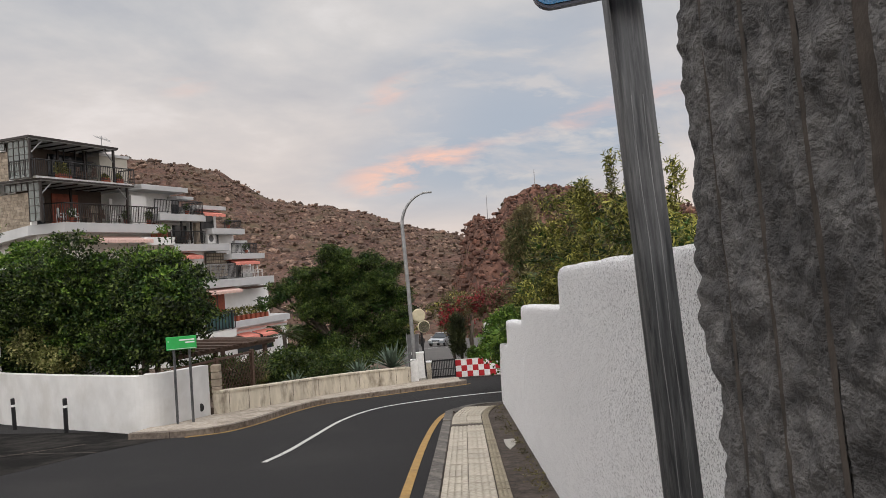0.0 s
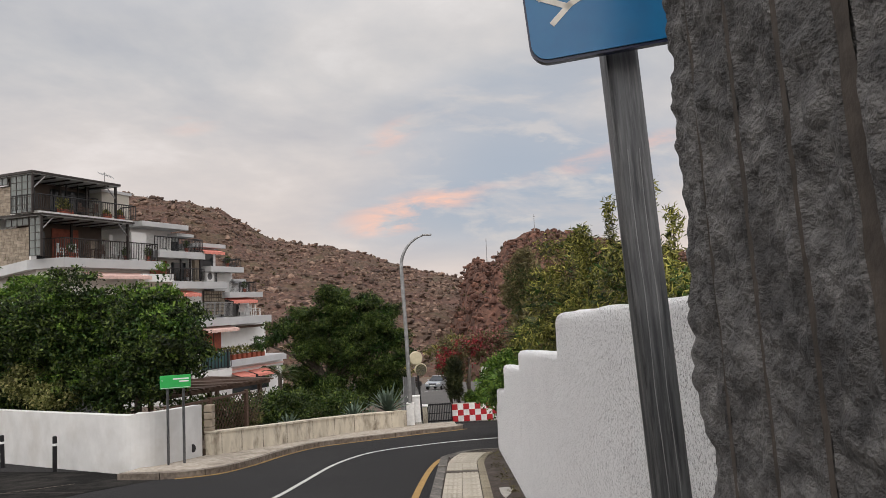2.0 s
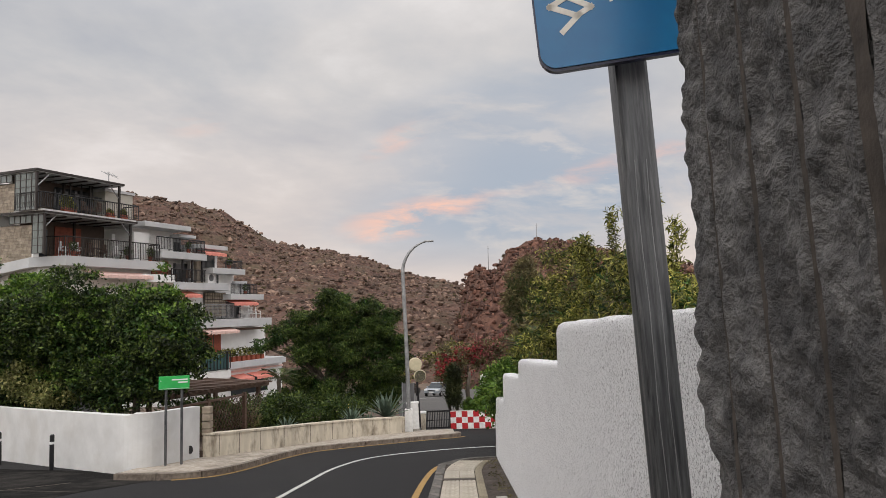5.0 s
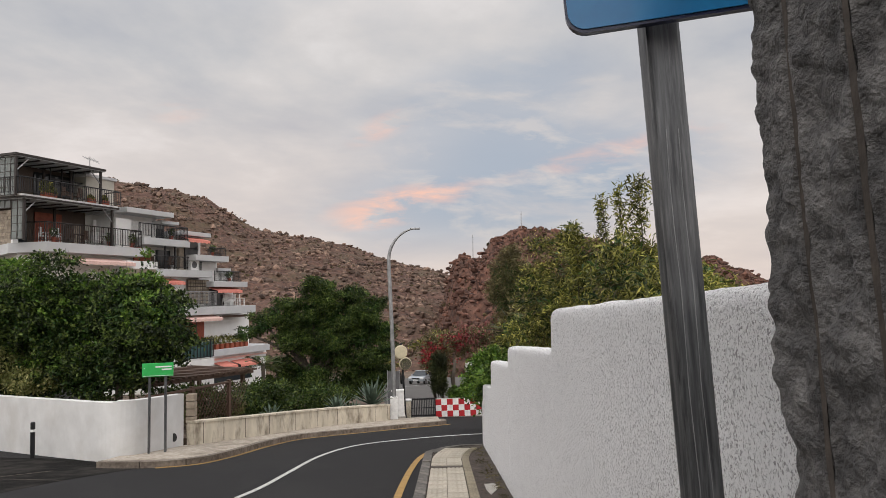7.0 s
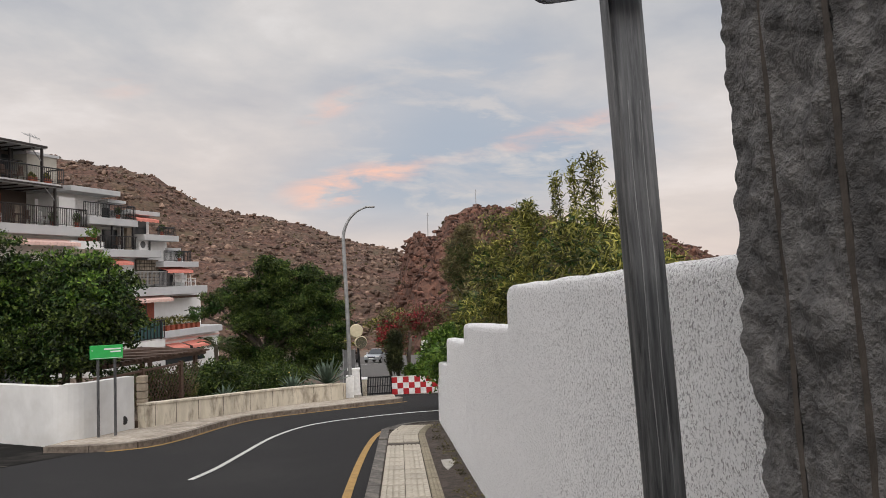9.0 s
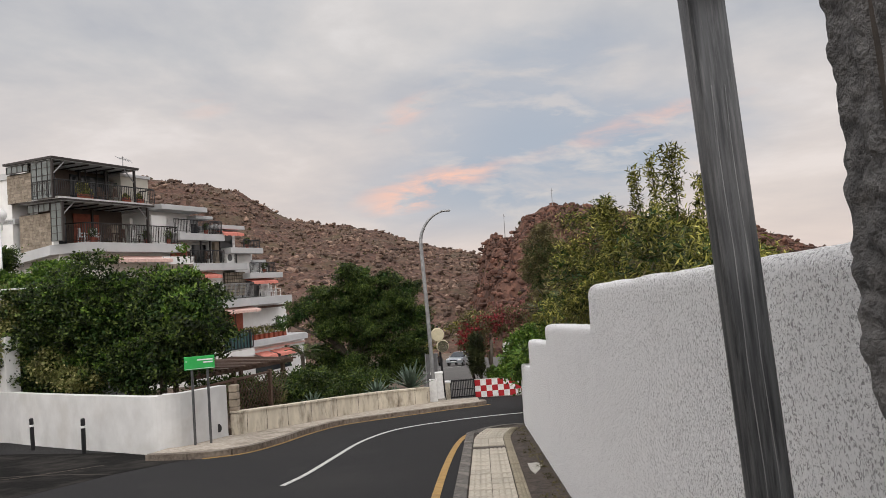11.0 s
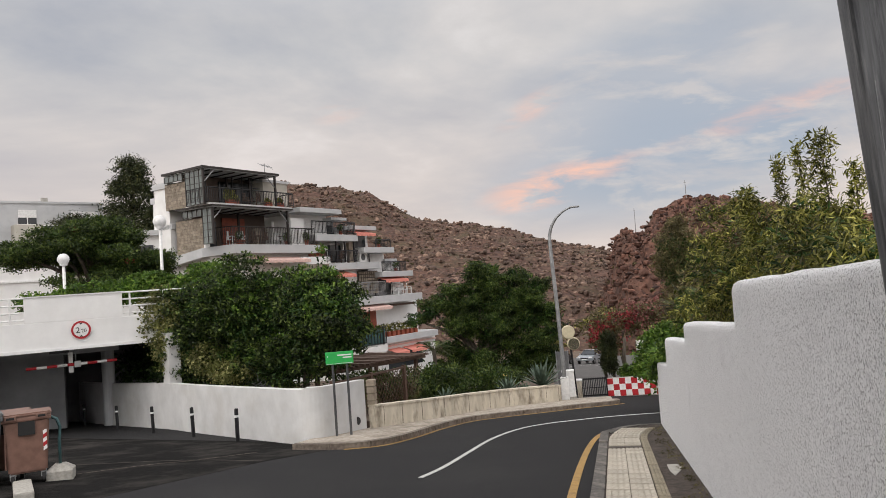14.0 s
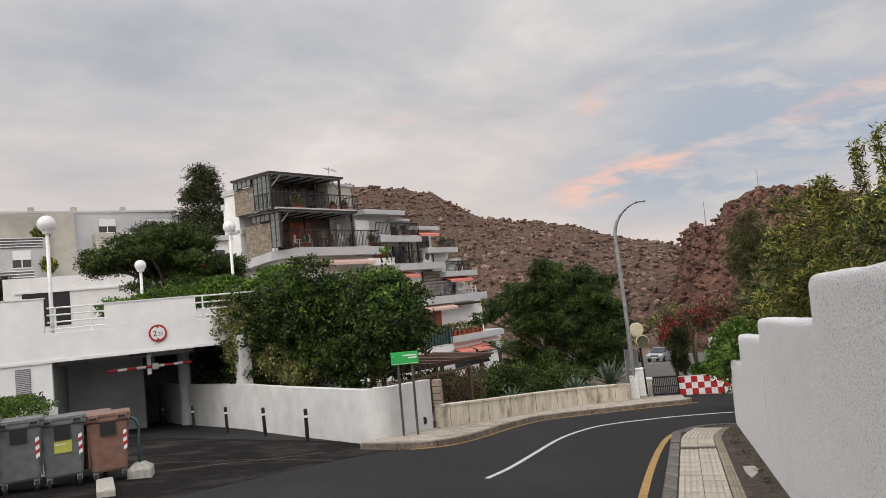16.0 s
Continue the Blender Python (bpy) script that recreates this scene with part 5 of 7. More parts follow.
# ---- grey apartment block up the hill ----
def grey_block():
    b = thing("grey_apartment_block", "grey and beige stepped apartment block with white railings", "building", pose(-51.0, 55.1, -0.5, 0, 0, 52))

    def P(name, x0, x1, y0, y1, z0, z1, mat, bevel=0.0):
        return part(name, boxed(x0, x1, y0, y1, z0, z1, bevel), mat, b)
    P("wall", 0.0, 9.5, 0.3, 10, 4, 12.3, pale_grey)
    P("wall", -2.2, 0.0, -0.6, 10, 3, 12.3, beige_paint)
    P("wall", -14, -2.2, 1.2, 10, 3, 12.6, beige_paint)
    P("parapet", -14, 9.6, 0.2, 0.5, 12.3, 12.5, pale_grey)
    P("wall", -14, -2.6, -1.4, 1.2, 3, 9.9, pale_grey)
    P("terrace_wall", 1.6, 9.6, -1.2, 0.3, 3, 10.2, beige_paint)
    P("wall", -14, -3.6, -3.0, -1.4, 3, 6.9, beige_paint)
    for x0, x1, y, z0, z1 in ((2.2, 3.7, 0.24, 10.4, 11.7), (6.6, 9.0, 0.24, 10.4, 11.6), (-12, -9.8, 1.1, 10.4, 11.8), (-7.5, -6.2, -1.5, 7.3, 8.8), (-5.2, -3.8, -1.5, 7.3, 8.8), (4.0, 6.0, -1.3, 8.1, 9.3)):
        w = P("window", x0, x1, y, y + 0.06, z0, z1, dark_glass)
        part("shutter", boxed(x0, x1, y - 0.05, y - 0.01, z0 + (z1 - z0) * 0.45, z1), white_gloss, w)
        part("frame", boxed(x0 - 0.08, x1 + 0.08, y - 0.02, y + 0.05, z0 - 0.1, z0), white_gloss, w)
        part("mullion", boxed((x0 + x1) / 2 - 0.04, (x0 + x1) / 2 + 0.04, y - 0.03, y - 0.005, z0, z1), white_gloss, w)
    for x0, x1, y, z in ((3.9, 7.0, -1.25, 9.2), (-9.5, -2.8, -1.45, 9.0), (-9.5, -3.8, -3.05, 6.0)):
        # dark panel on the solid wall paints the shade behind the rails
        P("railing_recess", x0, x1, y - 0.01, y + 0.05, z, z + 0.9, dark_grey)
        for k in range(4):
            P("rail", x0, x1, y - 0.08, y - 0.03, z + 0.1 + k * 0.25, z + 0.17 + k * 0.25, white_gloss)
    for x in (-3.4, 0.2, 4.6):
        P("chimney", x, x + 0.5, 2, 2.5, 12.4, 13.1, concrete)
    for x, y, z in ((-2.9, -0.9, 10.3), (-2.5, -2.2, 7.4), (-9.6, 0.5, 11.4)):
        v, f = leaf_mesh([(x, y, z, 0.7, 0.6, 0.7)], 500, 0.4, 0.1, int(-x * 10), up=0.4)
        raw_mesh("balcony_plant", v, f, leaf_olean, b)
    v, f = leaf_mesh([(-8.6, -3.3, 5.0, 0.8, 0.4, 1.6), (-7.2, -3.3, 4.9, 1.1, 0.4, 1.7), (-6.0, -3.3, 5.0, 0.8, 0.4, 1.6)], 2500, 0.3, 0.16, 77)
    raw_mesh("wall_creeper", v, f, leaf_pine, b, "dark creeper hanging over the balcony")


grey_block()


def annexes():
    b = thing("white_annex", "low white annex with a dark garage opening", "building", pose(-47.5, 49.5, 0, 0, 0, 43))
    part("wall", boxed(-4.2, 6, 0, 6, 0, 5.6), white_paint, b)
    # black sheet on the solid wall paints the dark inside the garage
    part("opening", boxed(-2.9, 0.6, -0.03, 0.0, 1.5, 4.3), print_and_shade_black, b)
    part("lintel", boxed(-3.4, 6, -0.12, 0, 4.3, 4.45), white_gloss, b)
    c = thing("flat_roofed_annex", "flat-roofed white annex with a dark doorway", "building", pose(-34.0, 47.1, 0, 0, 0, 35))
    bm = bmesh.new()
    prism(bm, [(-0.1, -0.3), (6, -0.3), (6, 4), (0.5, 4)], 6.9, 7.3)
    part("roof", bm, pale_grey, c)
    part("wall", boxed(0.35, 6, 0.1, 4, 1, 6.9), white_paint, c)
    # dark sheet on the wall paints the shade within the doorway
    part("opening", boxed(0.9, 3.2, 0.04, 0.1, 4.2, 6.2), dark_glass, c)


annexes()


# ---- garage deck with its parapet, railings and gate arm ----
def garage():
    g = thing("garage_deck", "white concrete deck and parapet over a dim garage entrance", "garage", pose(-16.93, 21.58, 0, 0, 0, 38.1))

    def P(name, x0, x1, y0, y1, z0, z1, mat, bevel=0.0, parent=None, label=""):
        return part(name, boxed(x0, x1, y0, y1, z0, z1, bevel), mat, parent or g, label)
    gy = gz(20)
    P("fascia", -9.5, 4.2, 0.0, 0.28, 0.50, 1.42, white_paint, 0.015)
    P("parapet", -1.66, 1.32, 0.0, 0.24, 1.42, 2.26, white_paint, 0.012)
    P("parapet", -9.5, -3.5, 0.0, 0.24, 1.42, 2.58, white_paint, 0.012)
    P("parapet_cap", -1.70, 1.36, -0.03, 0.27, 2.26, 2.30, stucco)
    P("parapet_cap", -9.5, -3.46, -0.03, 0.27, 2.58, 2.62, stucco)
    P("drip_edge", -9.5, 4.2, -0.04, 0.0, 0.44, 0.54, stucco)
    P("deck", -9.5, 7.0, 0.28, 9.5, 0.55, 1.2, grey_paint)
    # tubular railings
    for x0, x1, y, z0 in ((-3.42, -1.66, 0.12, 1.42), (1.32, 4.2, 0.12, 1.42)):
        r = bmesh.new()
        for k in range(4):
            z = z0 + 0.12 + k * 0.24
            tube(r, (x0, y, z), (x1, y, z), 0.028, n=8)
        rail = part("railing", r, white_gloss, g, "white tubular railing")
        for x in np.arange(x0 + 0.25, x1, 1.1):
            p = bmesh.new()
            tube(p, (x, y, z0), (x, y, z0 + 0.86), 0.032, n=8)
            part("upright", p, white_gloss, rail)
    # pier with louvred vent and house number
    P("pier", -9.5, -3.35, 0.02, 0.4, gy - 1.5, 0.5, white_paint)
    vent = P("vent", -4.42, -3.98, -0.01, 0.02, -1.15, 0.32, dark_grey)
    for k in range(24):
        part("louvre", boxed(-4.41, -3.99, -0.035, -0.008, -1.13 + k * 0.06, -1.10 + k * 0.06), pale_grey, vent)
    for k in range(2):
        P("number_bar", -3.78 + k * 0.11, -3.71 + k * 0.11, 0.006, 0.018, -0.78, -0.62, dark_grey)
    P("number_bar", -3.78, -3.6, 0.006, 0.018, -1.0, -0.88, pale_grey)
    # inside
    P("inner_wall", -3.35, -0.6, 4.6, 4.8, -4, 0.55, grey_paint)
    P("side_wall", -3.55, -3.35, 0.4, 9.5, -4, 0.55, grey_paint)
    # added walls at the back, dark grey to paint the dimness deep inside
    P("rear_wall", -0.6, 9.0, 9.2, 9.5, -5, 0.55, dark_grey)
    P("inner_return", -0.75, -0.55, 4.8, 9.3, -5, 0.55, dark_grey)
    c = bmesh.new()
    tube(c, (0.95, 4.3, -3.2), (0.95, 4.3, 0.55), 0.24, n=16)
    part("pillar", c, pale_grey, g, "round grey concrete pillar")
    P("beam", -3.3, 1.2, 1.2, 1.6, 0.22, 0.55, grey_paint)
    P("pipe_box", -1.0, -0.4, 1.0, 1.2, 0.3, 0.42, dark_grey)
    # height-limit sign
    s = bmesh.new()
    bmesh.ops.create_cone(s, cap_ends=True, segments=32, radius1=0.30, radius2=0.30, depth=0.02)
    disc = part("height_sign", s, red_paint, g, "round height limit sign with a red ring")
    disc.matrix_local = pose(0, -0.06, 1.08, 90, 0, 0)
    s = bmesh.new()
    bmesh.ops.create_cone(s, cap_ends=True, segments=32, radius1=0.235, radius2=0.235, depth=0.02)
    face = part("sign_face", s, white_gloss, disc)
    face.location.z = 0.006
    for txt, x, z, size in (("2", -0.17, -0.10, 0.28), ("20", 0.0, -0.09, 0.17)):
        cu = bpy.data.curves.new("height_figure", "FONT")
        cu.body, cu.size, cu.extrude = txt, size, 0.002
        t = new("height_figure", cu)
        t.data.materials.append(print_and_shade_black)
        t.parent = disc
        t.matrix_local = pose(x, z, 0.02)
    for z0, z1 in ((0.165, 0.23), (-0.23, -0.165)):
        b2 = bmesh.new()
        prism(b2, [(-0.05, z1 if z0 > 0 else z0), (0.05, z1 if z0 > 0 else z0), (0.0, z0 if z0 > 0 else z1)], 0.015, 0.02)
        part("arrow", b2, print_and_shade_black, disc)
    # hanging red and white bar
    bar = thing("height_bar", "red and white striped height bar hung under the deck", "height bar", g.matrix_world @ pose(-1.70, 0.75, -0.12, 0, -0.5, 0))
    for k in range(9):
        b3 = bmesh.new()
        tube(b3, (k * 0.31, 0, 0), ((k + 1) * 0.31, 0, 0), 0.05, n=12)
        part("stripe", b3, red_paint if k % 2 == 0 else white_gloss, bar)
    b3 = bmesh.new()
    tube(b3, (1.5, 0, 0), (1.5, 0, 0.62), 0.02, n=6)
    part("hanger", b3, lamp_steel, bar)
    part("fixing_plate", boxed(1.28, 1.42, 0.05, 0.09, -0.28, 0.42, 0.01), white_gloss, bar)
    part("loudhailer_box", boxed(1.45, 1.66, -0.07, 0.05, -0.11, 0.11, 0.03), pale_grey, bar)


garage()


def globe_lamp(x, y, z0, z1, r, label="white post lamp with a glass globe"):
    ob = thing("globe_lamp", label, "lamp", pose(x, y, z0), group="globe lamps on the deck")
    bm = bmesh.new()
    tube(bm, (0, 0, -0.3), (0, 0, z1 - z0 - r), 0.075, 0.06, n=12)
    part("post", bm, white_gloss, ob, smooth=True)
    bm = bmesh.new()
    tube(bm, (0, 0, z1 - z0 - r * 1.15), (0, 0, z1 - z0 - r * 0.8), 0.14, 0.17, n=14)
    part("collar", bm, white_gloss, ob)
    bm = bmesh.new()
    bmesh.ops.create_uvsphere(bm, u_segments=24, v_segments=14, radius=r)
    gl = part("globe", bm, white_gloss, ob, "opal glass globe", smooth=True)
    gl.location.z = z1 - z0


globe_lamp(-20.2, 20.3, 1.2, 5.22, 0.30)
globe_lamp(-21.6, 26.8, 1.2, 3.94, 0.24)
globe_lamp(-18.53, 29.2, 1.2, 5.45, 0.29)


# ---- refuse bins ----
def refuse_bin(mat, lid, label, m):
    ob = thing("refuse_bin", label, "bin", m, group="refuse bins")
    bm = bmesh.new()
    lo = [(-0.30, -0.33), (0.30, -0.33), (0.30, 0.33), (-0.30, 0.33)]
    hi = [(-0.36, -0.40), (0.36, -0.40), (0.36, 0.40), (-0.36, 0.40)]
    a = [bm.verts.new((x, y, 0.20)) for x, y in lo]
    c = [bm.verts.new((x, y, 1.12)) for x, y in hi]
    bm.faces.new(a[::-1])
    bm.faces.new(c)
    for i in range(4):
        bm.faces.new((a[i], a[(i + 1) % 4], c[(i + 1) % 4], c[i]))
    bmesh.ops.bevel(bm, geom=list(bm.edges), offset=0.03, segments=2, affect="EDGES")
    part("tub", bm, mat, ob)
    part("rim", boxed(-0.39, 0.39, -0.43, 0.43, 1.10, 1.18, 0.02), lid, ob)
    bm = bmesh.new()
    prism(bm, [(-0.40, -0.44), (0.40, -0.44), (0.40, 0.44), (-0.40, 0.44)], 1.18, lambda x, y: 1.24 + 0.03 * (1 if y > 0 else 0))
    bmesh.ops.bevel(bm, geom=list(bm.edges), offset=0.02, segments=2, affect="EDGES")
    part("lid", bm, lid, ob)
    for x in (-0.24, 0.24):
        part("grip", boxed(x - 0.09, x + 0.09, -0.47, -0.43, 1.13, 1.22, 0.012), lid, ob)
        part("grip_slot", boxed(x - 0.06, x + 0.06, -0.478, -0.468, 1.155, 1.195), rubber, ob)
    bm = bmesh.new()
    prism(bm, [(-0.13, -0.42), (0.13, -0.42), (0.13, -0.37), (-0.13, -0.37)], 0.86, 1.10)
    part("hinge_cover", bm, rubber, ob, "black moulded bracket")
    part("rib", boxed(-0.345, -0.325, -0.37, -0.36, 0.3, 1.08), mat, ob)
    for x in (-0.24, 0.24):
        for y in (-0.26, 0.26):
            bm = bmesh.new()
            tube(bm, (x - 0.03, y, 0.09), (x + 0.03, y, 0.09), 0.09, n=16)
            w = part("castor", bm, rubber, ob)
            part("fork", boxed(x - 0.045, x + 0.045, y - 0.03, y + 0.03, 0.1, 0.22, 0.01), lamp_steel, w)
    return ob


def sticker(ob, kind):
    if kind:
        part("sticker", boxed(-0.14, 0.14, -0.378, -0.368, 0.62, 0.84), label_yellow, ob, "yellow-green printed sticker")
        part("print_bar", boxed(-0.13, 0.05, -0.380, -0.3785, 0.76, 0.78), white_gloss, ob)
    for k in range(5):
        bm = bmesh.new()
        z = 0.55 + k * 0.07
        v = [bm.verts.new(p) for p in ((0.25, -0.385, z), (0.31, -0.385, z + 0.04), (0.31, -0.385, z + 0.11), (0.25, -0.385, z + 0.07), (0.25, -0.36, z), (0.31, -0.36, z + 0.04), (0.31, -0.36, z + 0.11), (0.25, -0.36, z + 0.07))]
        for q in ((0, 1, 2, 3), (7, 6, 5, 4), (0, 4, 5, 1), (1, 5, 6, 2), (2, 6, 7, 3), (3, 7, 4, 0)):
            bm.faces.new([v[i] for i in q])
        part("hazard_stripe", bm, red_paint if k % 2 else white_gloss, ob)


def bins():
    spots = [(-10.2, 11.2, 62, bin_brown, "brown plastic wheeled bin with a brown lid"), (-11.0, 11.62, 60, bin_brown, "brown plastic wheeled bin behind the grey ones"), (-10.70, 10.62, 66, bin_grey, "grey plastic wheeled bin with yellow sticker"), (-11.08, 10.05, 66, bin_grey, "grey plastic wheeled bin beside the others"), (-11.46, 9.48, 66, bin_grey, "grey plastic wheeled bin with yellow sticker"), (-11.86, 8.9, 66, bin_grey, "grey plastic wheeled bin at the row's end")]
    for k, (x, y, rz, mat, label) in enumerate(spots):
        ob = refuse_bin(mat, mat, label, pose(x, y, gz(y), -4, 0, rz - 22))
        sticker(ob, k in (2, 4))
    # concrete foot with a bent green pipe
    f = thing("post_foot", "concrete block foot with a bent green pipe", "post", pose(-9.75, 11.45, gz(11.45), 0, 0, 30))
    bm = bmesh.new()
    prism(bm, [(-0.22, -0.2), (0.22, -0.2), (0.22, 0.2), (-0.22, 0.2)], 0, 0.18)
    part("block", bm, concrete, f)
    bm = bmesh.new()
    v = [bm.verts.new(p) for p in ((-0.22, -0.2, 0.181), (0.22, -0.2, 0.181), (0.22, 0.2, 0.181), (-0.22, 0.2, 0.181), (-0.09, -0.08, 0.29), (0.09, -0.08, 0.29), (0.09, 0.08, 0.29), (-0.09, 0.08, 0.29))]
    for i in range(4):
        bm.faces.new((v[i], v[(i + 1) % 4], v[4 + (i + 1) % 4], v[4 + i]))
    bm.faces.new(v[4:])
    part("taper", bm, concrete, f)
    bm = bmesh.new()
    pipe(bm, [(0, 0, 0.28), (0, 0, 0.7), (0.02, 0, 0.95), (-0.03, 0.0, 1.1), (-0.15, 0, 1.16)], 0.028, 8)
    part("pipe", bm, teal_panel, f, "dull green pipe", smooth=True)
    k = thing("kerb_stub", "worn yellowish kerb end beside the bins", "kerb", pose(-9.55, 10.3, gz(10.3), -4, 0, 42))
    part("stone", boxed(-0.14, 0.14, -1.2, 0.35, -0.05, 0.13, 0.03), concrete, k)
    h = thing("box_hedge", "clipped green hedge behind the bins", "hedge")
    crown(h, [(-13.3, 10.9, 0.12, 1.0, 1.0, 0.36), (-14.4, 10.2, 0.12, 1.0, 0.9, 0.36), (-12.7, 11.6, 0.06, 0.6, 0.7, 0.32)], 20000, 0.055, 0.032, 31, leaf_bright)
    part("planter", boxed(-15.6, -12.3, 9.3, 12.2, gz(9.3) - 0.3, 0.0), white_paint, h)


bins()

# ---- end of the street: gate, chequered wall, cabinet, mirrors, cars ----
def street_end():
    y = 31.5
    z = gz(y)
    w = thing("chequered_wall", "low wall painted in red and white squares", "wall", pose(1.58, y, z, 0, -1.5, -4))
    part("core", boxed(-1.0, 1.25, 0, 0.25, -0.2, 0.78), concrete, w)
    cols, rows = 9, 3
    for i in range(cols):
        for j in range(rows):
            x = -1.0 + i * 0.25
            part("square", boxed(x + 0.002, x + 0.248, -0.03, 0, 0.03 + j * 0.25, 0.278 + j * 0.25), red_paint if (i + j) % 2 == 0 else white_gloss, w)
    g = thing("metal_gate", "black barred metal gate across the lane", "gate", pose(0.03, y, z + 0.02, 0, -1.0, 0))
    part("frame", boxed(-0.52, 0.52, -0.02, 0.02, 0.74, 0.80), black_metal, g)
    part("frame", boxed(-0.52, 0.52, -0.02, 0.02, 0.04, 0.10), black_metal, g)
    part("frame", boxed(-0.52, 0.52, -0.02, 0.02, 0.38, 0.41), black_metal, g)
    for k in range(15):
        x = -0.52 + k * 1.04 / 14
        bm = bmesh.new()
        tube(bm, (x, 0, 0.02), (x, 0, 0.82), 0.016 if 0 < k < 14 else 0.03, n=6)
        part("bar", bm, black_metal, g)
    p = thing("gate_pillar", "weathered stone gate pillar with a white cap", "pillar", pose(-0.70, 31.3, z + 0.02))
    part("shaft", boxed(-0.2, 0.2, -0.2, 0.2, -0.1, 0.74, 0.02), cream_wall, p)
    part("cap", boxed(-0.23, 0.23, -0.23, 0.23, 0.742, 0.80, 0.015), white_gloss, p)
    c = thing("utility_cabinet", "white utility cabinet beside the lamp", "cabinet", pose(-0.95, 28.9, gz(28.9) + 0.1, 0, -2, 0))
    part("plinth", boxed(-0.26, 0.26, -0.2, 0.2, 0, 0.12), concrete, c)
    part("body", boxed(-0.23, 0.23, -0.18, 0.18, 0.12, 1.10, 0.015), white_gloss, c)
    part("roof", boxed(-0.25, 0.25, -0.2, 0.2, 1.10, 1.15, 0.01), white_gloss, c)
    part("door_seam", boxed(-0.2, -0.19, -0.184, -0.18, 0.2, 1.05), grey_paint, c)
    part("handle", boxed(-0.17, -0.14, -0.2, -0.18, 0.55, 0.68), black_metal, c)
    s = thing("notice_board", "dark framed notice panel behind the lamp", "board", pose(-1.22, 30.6, gz(30.6), 0, 0, 0))
    part("panel", boxed(-0.24, 0.24, -0.03, 0.03, 0.5, 2.0), dark_grey, s)
    for x in (-0.26, 0.24):
        part("post", boxed(x, x + 0.03, -0.035, 0.035, 0, 2.05), lamp_steel, s)
    m = thing("traffic_mirrors", "two convex traffic mirrors on a dark post", "traffic mirror", pose(-0.83, 30.2, gz(30.2)))
    bm = bmesh.new()
    tube(bm, (0.12, 0.1, 0), (-0.05, 0.1, 3.15), 0.045, n=8)
    part("post", bm, black_metal, m)
    for x, zz, r in ((-0.06, 2.78, 0.29), (0.13, 2.30, 0.27)):
        bm = bmesh.new()
        bmesh.ops.create_uvsphere(bm, u_segments=24, v_segments=12, radius=r)
        for v in bm.verts:
            v.co.z *= 0.22
        back = part("mirror_shell", bm, awning_back, m, "cream plastic mirror shell", smooth=True)
        back.matrix_local = pose(x, 0, zz, 90, 0, 12)
        bm = bmesh.new()
        bmesh.ops.create_cone(bm, cap_ends=True, segments=24, radius1=r * 0.86, radius2=r * 0.86, depth=0.01)
        f = part("mirror_face", bm, mirror_mat if zz < 2.5 else awning_back, back)
        f.location.z = 0.08
    # white house corner behind the shrubs
    h = thing("white_house_wall", "white rendered wall behind the shrubs", "wall", pose(2.2, 36.0, gz(36), 0, 0, 0))
    part("wall_body", boxed(0, 2.2, 0, 0.25, -0.1, 2.3), white_paint, h)


awning_back = plain("cream_plastic", (0.58, 0.52, 0.36), 0.5)
mirror_mat = material("convex_mirror", (0.60, 0.54, 0.40), (0.70, 0.64, 0.48), scale=2, rough=0.15, metal=0.9, bump=0)
street_end()


